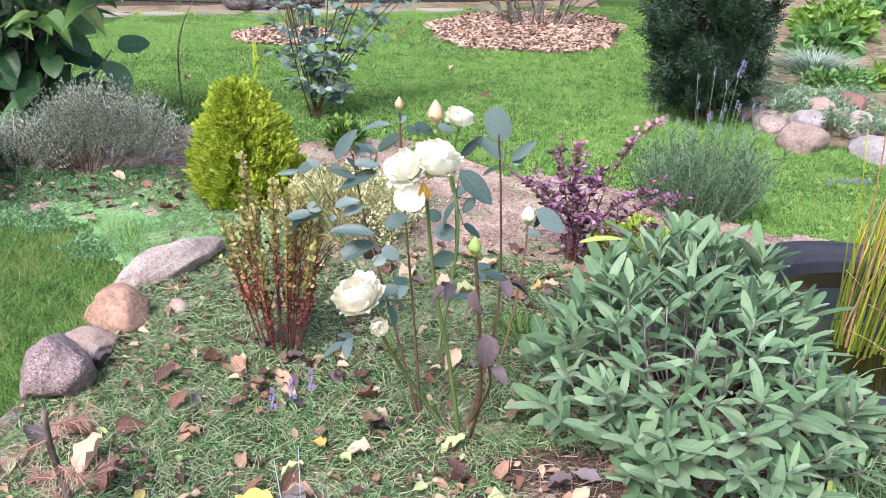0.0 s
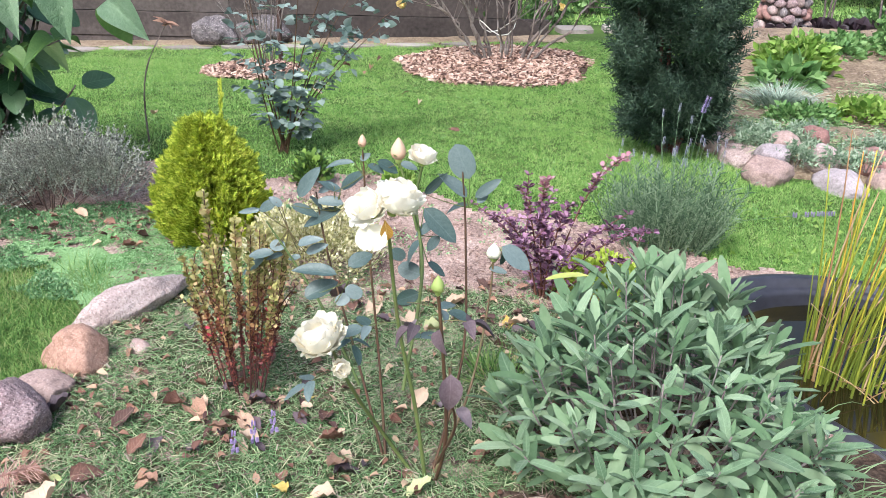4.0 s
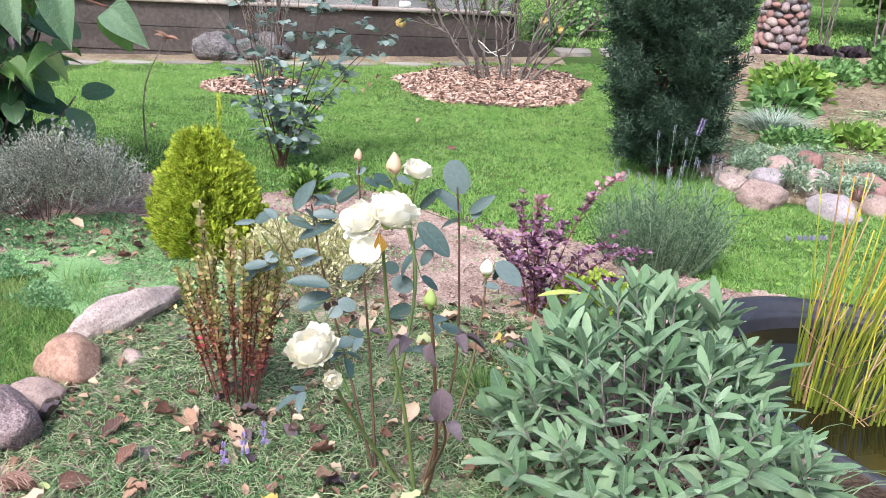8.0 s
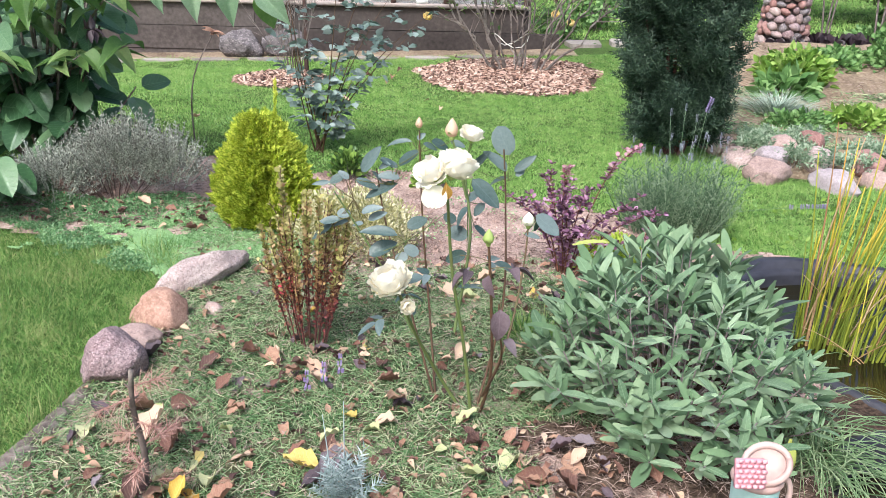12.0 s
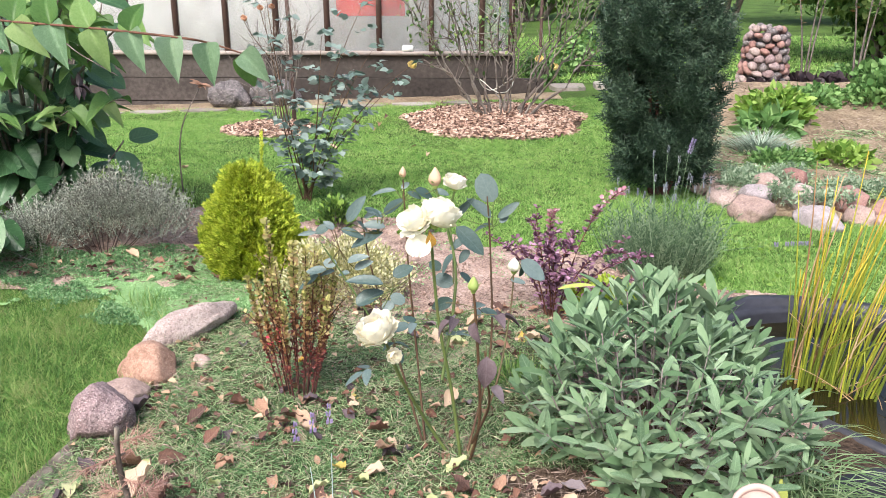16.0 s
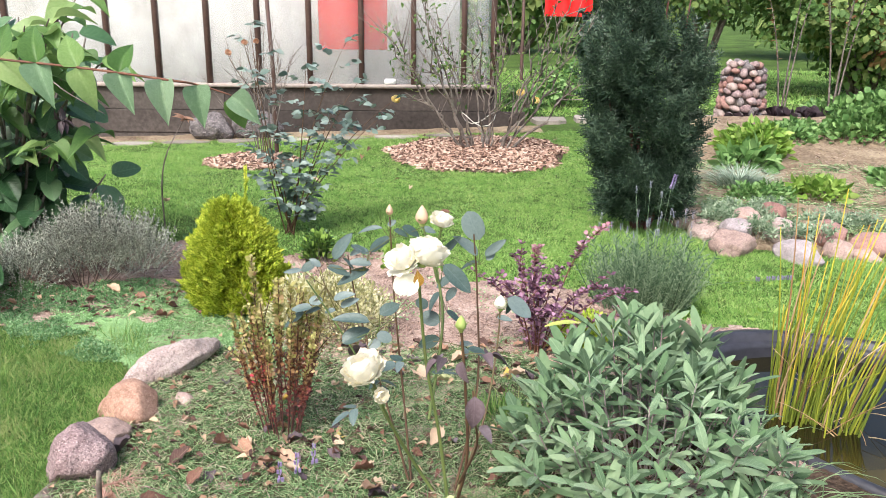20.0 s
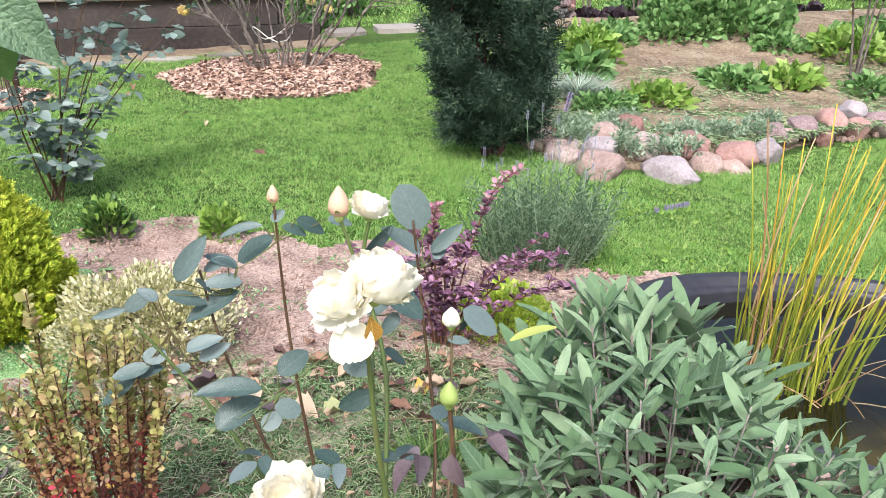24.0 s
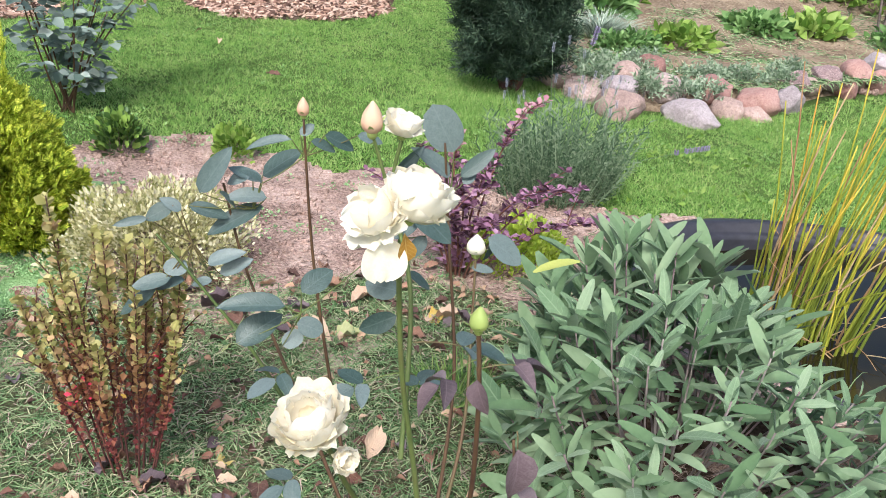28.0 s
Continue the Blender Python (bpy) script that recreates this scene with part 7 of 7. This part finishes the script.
# ---- small things in the front of the bed ----
pn = thing("dead_pine_seedling", (-0.755, 1.37, float(gz(-0.755, 1.37)) + 0.01), "dead pine seedling with rust-red needles", "seedling")
c = poly([(0, 0, 0), (0.01, 0, 0.12), (-0.005, 0, 0.25), (0.01, -0.02, 0.37)], 12)
g = Geo()
tube(g, c, 0.010, 0.006, 8)
for j in range(10):
    p, _ = along(c, 1, (0.1 + 0.08 * j,) * 2)
    a = j * 2.4
    tube(g, [p[0], p[0] + np.array([math.cos(a), math.sin(a), 0.4]) * 0.018], 0.004, 0.002, 5)
part("trunk", g, M["wood_old"], pn)
for k in range(9):
    p, _ = along(c, 1, (0.12 + 0.09 * k,) * 2)
    a = k * 2.4
    d = np.array([math.cos(a), math.sin(a), 0.15])
    e = p[0] + d * rng.uniform(0.05, 0.11)
    g = Geo()
    tube(g, [p[0], e], 0.003, 0.0015, 4)
    n = 80
    pp, dd = along(np.array([p[0], e]), n, (0.2, 1.0))
    R = frames(unit(d + rng.normal(0, 0.8, (n, 3))), np.array([0, 0, 1.0])) * np.array([0.06, 1, 1])[None, None, :] * 0.055
    g.copies(leaf(0.5, "blade", 0, 0.1, 2), R, pp)
    part("twig", g, M["pine_dead"], pn, "twig with rust-red needles")
bl = thing("blue_grey_lavender", (-0.24, 1.36, float(gz(-0.24, 1.36)) + 0.01), "young blue-grey lavender among dry leaves", "lavender")
g = Geo()
dome_twigs(g, 80, 0.065, 0.06, 0.11, 0.075, sprout(14, 0.06, 0.36), 0.2, 0.9)
part("foliage", g, M["blue_leaf"], bl, kind="stuff")
for k, (dx, h) in enumerate([(0.0, 0.3), (-0.03, 0.26)]):
    g = Geo()
    tube(g, [(dx, 0, 0.05), (dx * 1.4, 0.02, h * 0.6), (dx * 1.8, 0.03, h)], 0.0018, 0.001, 4)
    part("stalk", g, M["blue_leaf"], bl)
pf = thing("catmint_sprig", (-0.375, 1.9, float(gz(-0.375, 1.9)) + 0.01), "violet catmint sprig above the clippings", "flower")
for x, y, h in [(0.0, 0, 0.1), (0.05, 0.02, 0.12), (-0.05, -0.02, 0.08)]:
    g = Geo()
    c = bez((0, 0, 0), (x * 0.5, y, h * 0.6), (x, y, h), 6)
    tube(g, c, 0.0018, 0.0012, 4)
    st = part("stalk", g, M["sedum"], pf)
    for j in range(3):
        piece("flower", SPIKE[0], st, Matrix.LocRotScale(Vector(c[-1]) - Vector((0, 0, 0.026 * j)), Euler((0, 0, j)), [0.8 + 0.25 * j, 0.8 + 0.25 * j, 0.3]))
mound("green_seedling", (0.42, 1.36), 0.035, 0.03, 0.035, 22, 0.03, OV, "bright_leaf", "tiny green seedling on dry litter", "seedling", 3, lift=0.02)
mound("grass_tuft", (0.3, 2.35), 0.13, 0.1, 0.08, 320, 0.07, (lambda v, f: (v * [0.05, 1, 1], f))(*leaf(1.0, "blade", 0.0, 0.3, 4)), "grass_near", "tuft of green grass by the sage", "grass", 3)

# sedge spilling over the rim
sdg = thing("sedge_clump", (1.06, 1.7, float(gz(1.06, 1.7)) + 0.01), "green sedge arching over the pond rim", "sedge")
for k in range(170):
    a = rng.uniform(0, 6.28)
    L = rng.uniform(0.22, 0.46)
    o = np.array([math.cos(a) * 0.7 + 0.5, math.sin(a) - 0.35, 0])
    b0 = np.array([rng.normal(0, 0.04), rng.normal(0, 0.09), 0])
    c = bez(b0, b0 + o * L * 0.4 + [0, 0, L * 0.65], b0 + o * L + [0, 0, L * rng.uniform(0.02, 0.3)], 7)
    part("leaf", tube(Geo(), c, 0.0026, 0.0008, 3), M["sedge"], sdg)


# ---- glazed boot planter ----
def boot():
    b = thing("boot_planter", (0.742, 1.235, float(gz(0.742, 1.235)) - 0.026), "glazed ceramic boot planter in pink, cream and blue", "planter")
    b.scale = (0.84, 0.84, 0.97)
    k = np.linspace(0, 2 * np.pi, 32, endpoint=False)
    prof = [(0.0, 0.085, 0.11, -0.03), (0.03, 0.09, 0.115, -0.03), (0.1, 0.075, 0.085, -0.01), (0.16, 0.06, 0.062, 0.0), (0.28, 0.064, 0.062, 0.0), (0.315, 0.066, 0.062, 0.0), (0.322, 0.064, 0.06, 0.0), (0.322, 0.056, 0.052, 0.0), (0.3, 0.052, 0.05, 0.0), (0.2, 0.05, 0.05, 0.0)]
    rings = [np.stack([rx * np.cos(k), dy + ry * np.sin(k), z + 0 * k], 1) for z, rx, ry, dy in prof]
    i = np.arange(32)
    q = np.concatenate([np.stack([j * 32 + i, j * 32 + (i + 1) % 32, (j + 1) * 32 + (i + 1) % 32, (j + 1) * 32 + i], 1) for j in range(len(prof) - 1)])
    part("shaft", Geo().add(np.concatenate(rings), [q]), M["teal_glaze"], b, "pale teal boot shaft")
    # the mouth: a shallow oval dish with a rolled edge, tipped towards the front
    tip = np.array(Euler((radians(34), radians(-14), 0)).to_matrix())
    a = np.linspace(0, 2 * np.pi, 28)
    oval = np.stack([0.06 * np.cos(a), 0.05 * np.sin(a), 0 * a], 1) @ tip.T + [0.014, -0.012, 0.362]
    part("mouth_rim", tube(Geo(), oval, 0.009, 0.009, 10), M["cream_glaze"], b, "cream rolled rim")
    k2 = a[:-1]
    dish = [np.stack([0.06 * f * np.cos(k2), 0.05 * f * np.sin(k2), np.full(27, -0.02 * (1 - f * f))], 1) @ tip.T + [0.014, -0.012, 0.36] for f in (1.0, 0.7, 0.35, 0.02)]
    i2 = np.arange(27)
    part("mouth", Geo().add(np.concatenate(dish), [np.concatenate([np.stack([j * 27 + i2, j * 27 + (i2 + 1) % 27, (j + 1) * 27 + (i2 + 1) % 27, (j + 1) * 27 + i2], 1) for j in range(3)])]), M["cream_glaze"], b, "pinkish cream dished mouth")
    flap = new("flap")
    flap.parent = b
    flap.matrix_basis = Matrix.Translation((-0.056, -0.08, 0.376)) @ Matrix.Rotation(radians(-22), 4, "X") @ Matrix.Diagonal((0.88, 1, 0.95, 1))
    base = Geo()
    box_geo(-0.045, 0.045, -0.008, 0.008, -0.038, 0.038, 0.004, base)
    part("pad", base, M["pink_glaze"], flap)
    knit = box_geo(-0.0075, 0.0075, -0.006, 0.0, -0.005, 0.005, 0.002).mesh("knit", M["pink_glaze"])
    for r in range(6):
        for cc in range(5):
            piece("knit", knit, flap, Matrix.Translation((-0.036 + cc * 0.018 + (0.004 if r % 2 else -0.004), -0.008, -0.031 + r * 0.0125)))
    panel = Geo()
    kk = np.linspace(-2.0, -0.9, 9)
    pts = np.concatenate([np.stack([0.0665 * np.cos(kk), 0.0665 * np.sin(kk), np.full(9, z)], 1) for z in (0.17, 0.2, 0.23, 0.26, 0.29)])
    j, i = np.meshgrid(np.arange(4), np.arange(8))
    aa = (j * 9 + i).ravel()
    panel.add(pts * 1.02, [np.stack([aa, aa + 1, aa + 10, aa + 9], 1)])
    part("painted_panel", panel, M["blue_glaze"], b, "bright blue glazed panel")
    g = Geo()
    t = np.linspace(-1.4, 1.4, 12)
    tube(g, np.stack([0.066 + 0.032 * np.cos(t), np.full(12, 0.0), 0.27 + 0.05 * np.sin(t)], 1), 0.008, 0.008, 8)
    part("handle", g, M["cream_glaze"], b, "cream side loop")
    g = Geo()
    tube(g, np.stack([0.062 * np.cos(np.linspace(0, 6.4, 30)), 0.058 * np.sin(np.linspace(0, 6.4, 30)), np.full(30, 0.315)], 1), 0.01, 0.01, 8)
    part("cuff", g, M["cream_glaze"], b, "cream pinched cuff")


boot()


# ---- background ----
def leaf_cloud(name, at, radii, n, size, material, label, category, trunks=4, mats=None, trunk="twig", open_low=0.15):
    """A shrub or tree: limbs and a ragged crown of single leaves."""
    th = thing(name, (at[0], at[1], float(gz(at[0], at[1]))), label, category)
    rx, ry, h = radii
    for k in range(trunks):
        a = k * 2.4
        e = np.array([rx * 0.6 * math.cos(a), ry * 0.6 * math.sin(a), h * rng.uniform(0.6, 0.9)])
        g = Geo()
        tube(g, bez((e[0] * 0.1, e[1] * 0.1, -0.05), e * [0.4, 0.4, 0.5], e, 8), 0.03 + 0.01 * h, 0.008, 6)
        part("trunk", g, M[trunk], th)
    v = unit(rng.normal(0, 1, (n, 3)))
    v[:, 2] = np.abs(v[:, 2]) * 0 + v[:, 2]
    r = (1 + 0.28 * np.sin(v[:, 0] * 5 + 1) * np.sin(v[:, 2] * 6 + at[0]) + 0.15 * np.sin(v[:, 0] * 13 + v[:, 1] * 9)) * rng.uniform(0.45, 1.0, n) ** 0.5
    p = v * r[:, None] * [rx, ry, h * (0.5 - open_low / 2)] + [0, 0, h * (0.5 + open_low / 2)]
    k = p[:, 2] > 0.02
    p, v = p[k], v[k]
    m = len(p)
    d = unit(v + rng.normal(0, 0.7, (m, 3)) + [0, 0, -0.3])
    part("crown", Geo().copies(leaf(0.75, "ovate", 0.12, 0.25, 3), frames(d, v + [0, 0, 0.6]) * (size * rng.uniform(0.6, 1.3, m))[:, None, None], p), M[material], th, kind="stuff")
    return th


leaf_cloud("vine_thicket", (6.1, 11.6), (1.7, 1.0, 2.6), 9000, 0.1, "far_leaf", "tall thicket of vine leaves with dark shade below", "shrub", 8, open_low=0.12)
leaf_cloud("red_tinged_vine", (6.5, 10.9), (0.8, 0.4, 1.7), 900, 0.1, "vine_red", "red-tinged vine leaves on the thicket", "shrub", 3)
leaf_cloud("fruit_bush", (4.2, 13.0), (1.1, 0.8, 2.5), 4000, 0.085, "far_leaf", "leafy currant bush on bare lower stems", "shrub", 9, open_low=0.35)
leaf_cloud("dark_bush", (2.75, 12.4), (0.55, 0.5, 1.35), 1800, 0.1, "yew", "dark evergreen bush on the far lawn", "shrub", 4)
leaf_cloud("far_hedge", (2.0, 20.5), (4.5, 1.0, 3.2), 4200, 0.24, "far_leaf", "tall green hedge at the end of the garden", "hedge", 10)
leaf_cloud("far_hedge", (10.5, 19.0), (4.5, 1.2, 3.6), 4200, 0.24, "far_leaf", "tall green hedge behind the vines", "hedge", 10)
leaf_cloud("far_hedge", (-6.5, 19.0), (5.0, 1.2, 3.6), 3500, 0.26, "far_leaf", "tall hedge behind the greenhouse", "hedge", 10)
leaf_cloud("corner_bush", (9.5, 10.5), (1.6, 1.2, 2.4), 5000, 0.1, "far_leaf", "leafy bush beside the far lawn", "shrub", 6)
leaf_cloud("currant_bush", (1.75, 10.6), (0.35, 0.3, 0.55), 500, 0.07, "mid_leaf", "low green bush beyond the path", "shrub", 4)
leaf_cloud("yellow_flower_plant", (1.15, 9.75), (0.22, 0.16, 0.36), 320, 0.06, "mid_leaf", "small leafy plant with yellow blooms", "plant", 4)
for x, y, z in [(1.1, 9.58, 0.33), (1.28, 9.6, 0.24)]:
    fl = thing("yellow_flower", (x, y, z + 0.05), "yellow rose flower on a low plant", "flower", "yellow flowers by the path")
    bloom(fl, (0, 0, 0), 0.09, (0, -0.7, 0.7), "yellow bloom", YP, LAY)
rf = thing("red_rose_flower", (2.85, 11.9, 1.0), "single red flower by the dark bush", "flower")
RP = [petal_mesh(M["red_flower"], c, w) for c, w in ((1.5, 0.85), (2.05, 0.95), (2.45, 1.0))]
bloom(rf, (0, 0, 0), 0.15, (0, -0.8, 0.5), "red bloom", RP, LAY)
g = Geo()
X, Z = np.meshgrid(np.linspace(-0.4, 0.4, 22), np.linspace(1.15, 2.1, 14))
Y = 0.04 * np.sin(X * 21) * (2.2 - Z)
i, j = np.meshgrid(np.arange(21), np.arange(13))
a = (j * 22 + i).ravel()
ft = np.stack([X, Y, Z], -1).reshape(-1, 3)
g.add(np.concatenate([ft, ft + [0, 0.012, 0]]), [np.stack([a, a + 1, a + 23, a + 22], 1), np.stack([a + 308, a + 330, a + 331, a + 309], 1)])
rc = put("red_towel", g, M["red_cloth"], "red towel hanging out on the far lawn", "towel")
rc.location = (2.35, 14.2, 0.0)
for x in (1.6, 3.4):
    g = Geo()
    tube(g, [(x, 14.2, 0), (x, 14.2, 2.15)], 0.03, 0.025, 7)
    put("line_pole", g, M["post"], "plain brown washing line pole", "pole", "washing line poles")
g = Geo()
tube(g, [(1.6, 14.2, 2.12), (2.5, 14.2, 2.09), (3.4, 14.2, 2.12)], 0.006, 0.006, 4)
put("washing_line", g, M["string"], "thin line between two poles", "line")

# thin-stemmed roses by the path
for x, y, n in [(4.55, 9.1, 5), (4.1, 9.4, 3), (5.15, 6.45, 4)]:
    rb = thing("leggy_rose", (x, y, float(gz(x, y))), "leggy rose with brown stems and sparse red-brown leaves", "rose", "leggy roses")
    for k in range(n):
        a = k * 2.4
        e = np.array([0.3 * math.cos(a), 0.2 * math.sin(a), rng.uniform(1.2, 1.8)])
        c = bez((0.03 * math.cos(a), 0, 0), e * [0.3, 0.3, 0.6], e, 10)
        g = Geo()
        tube(g, c, 0.012, 0.004, 6)
        st = part("cane", g, M["twig"], rb)
        g = Geo()
        leaves_on(g, c, 26, 0.06, OV, 1.0, (0.45, 1.0), 0.1)
        part("leaves", g, M["vine_red" if k % 2 else "far_leaf"], st)

# ---- fallen leaves ----
FL = {m: [leaf_mesh("fallen_leaf", M[m], width=w, kind="ovate", fold=f, curl=c, rows=7, wave=wv) for w, f, c, wv in ((0.55, 0.35, -0.25, 0.07), (0.6, 0.5, 0.35, 0.09), (0.48, 0.2, 0.45, 0.06), (0.6, 0.65, -0.4, 0.08))] for m in ("leaf_dry", "leaf_yellow", "leaf_palegreen", "leaf_purple")}
LBL = {"leaf_dry": "curled dry brown leaf on the ground", "leaf_yellow": "fallen yellow autumn leaf on the ground", "leaf_palegreen": "pale green fallen leaf on the bed", "leaf_purple": "dark wilted leaf on the clippings"}


def fallen(x, y, m, s, lift=0.035):
    a = rng.uniform(0, 6.28)
    R = frames(np.array([[math.cos(a), math.sin(a), rng.uniform(-0.1, 0.25)]]), np.array([0, 0, 1.0]) + rng.normal(0, 0.3, 3))[0]
    ob = new("fallen_leaf", FL[m][int(rng.integers(4))])
    ob.matrix_basis = mtx(R, (x, y, float(gz(x, y)) + lift), s)
    tagged(ob, LBL[m], "leaf", "fallen leaves")


for k in range(120):
    x, y = rng.uniform(-1.05, 0.55), 1.15 + 1.75 * rng.uniform() ** 1.15
    if not bed_front(np.array(x), np.array(y)):
        continue
    u = rng.uniform()
    fallen(x, y, "leaf_dry" if u < 0.74 else "leaf_purple" if u < 0.92 else "leaf_yellow" if u < 0.94 else "leaf_palegreen", rng.uniform(0.03, 0.085))
for k in range(32):
    x, y = rng.normal(-0.42, 0.17), rng.normal(2.06, 0.16)
    fallen(x, y, "leaf_dry" if rng.uniform() < 0.85 else "leaf_purple", rng.uniform(0.04, 0.085), 0.04)
for x, y, m, s in [(-0.32, 1.48, "leaf_yellow", 0.1), (-0.3, 1.42, "leaf_purple", 0.11), (-0.13, 1.88, "leaf_dry", 0.1), (0.38, 2.75, "leaf_yellow", 0.08), (-0.74, 1.5, "leaf_dry", 0.09), (-0.7, 1.42, "leaf_palegreen", 0.07), (-0.82, 1.55, "leaf_dry", 0.11), (0.05, 1.52, "leaf_palegreen", 0.1), (-0.6, 2.08, "leaf_dry", 0.1), (0.3, 1.5, "leaf_dry", 0.09), (0.22, 1.6, "leaf_palegreen", 0.09), (0.35, 1.62, "leaf_dry", 0.1), (0.32, 2.7, "leaf_dry", 0.08), (0.3, 2.62, "leaf_dry", 0.08), (-0.02, 2.72, "leaf_dry", 0.1), (-0.12, 2.8, "leaf_dry", 0.1), (-0.3, 2.85, "leaf_purple", 0.1), (0.05, 2.65, "leaf_palegreen", 0.09), (-0.7, 2.8, "leaf_dry", 0.1), (-1.2, 3.5, "leaf_dry", 0.09), (-1.1, 3.55, "leaf_dry", 0.08), (-1.45, 3.45, "leaf_dry", 0.08)]:
    fallen(x, y, m, s)
for k in range(52):
    x, y = rng.uniform(-1.05, 0.1), rng.uniform(1.1, 1.75)
    u = rng.uniform()
    fallen(x, y, "leaf_dry" if u < 0.62 else "leaf_palegreen" if u < 0.8 else "leaf_yellow" if u < 0.86 else "leaf_purple", rng.uniform(0.035, 0.095), 0.045)
for k in range(36):
    x, y = rng.uniform(0.05, 0.62), rng.uniform(1.1, 1.75)
    fallen(x, y, "leaf_dry" if rng.uniform() < 0.65 else "leaf_purple", rng.uniform(0.03, 0.075), 0.045)
for k in range(46):
    fallen(rng.uniform(-0.35, 0.5), rng.normal(2.82, 0.14), "leaf_dry" if rng.uniform() < 0.8 else "leaf_purple", rng.uniform(0.035, 0.07), 0.028)
for k in range(14):
    x, y = rng.uniform(-2.0, 1.5), rng.uniform(4.6, 8.3)
    fallen(x, y, "leaf_dry", rng.uniform(0.04, 0.08), 0.04)
for k in range(8):
    fallen(rng.uniform(-1.9, -1.1), rng.uniform(3.2, 3.6), "leaf_dry", rng.uniform(0.04, 0.07), 0.03)
x, y = np.concatenate([rng.uniform(-1.1, 0.6, 620), rng.uniform(0.05, 0.75, 80), rng.uniform(-2.0, -1.0, 80)]), np.concatenate([1.1 + 1.9 * rng.uniform(size=620) ** 1.1, rng.uniform(1.1, 1.75, 80), rng.uniform(3.15, 3.6, 80)])
k = bed_front(x, y)
x, y = x[k], y[k]
d = rng.normal(0, 1, (len(x), 3)) * [1, 1, 0.25]
put("leaf_litter", Geo().copies(leaf(0.55, "ovate", 0.5, 0.3, 4, 0.05), frames(d, np.array([0, 0, 1.0]) + rng.normal(0, 0.35, (len(x), 3))) * rng.uniform(0.018, 0.042, len(x))[:, None, None], np.stack([x, y, gz(x, y) + 0.042], 1)), M["leaf_litter"], "small broken brown leaves strewn over the bed", "leaf litter", kind="stuff")
ob = new("floating_leaf", FL["leaf_yellow"][2])
ob.matrix_basis = mtx(np.array(Euler((0.1, 0.1, 1.2)).to_matrix()), (1.52, 2.66, -0.157), 0.09)
tagged(ob, "yellow leaf floating on the pond water", "leaf")
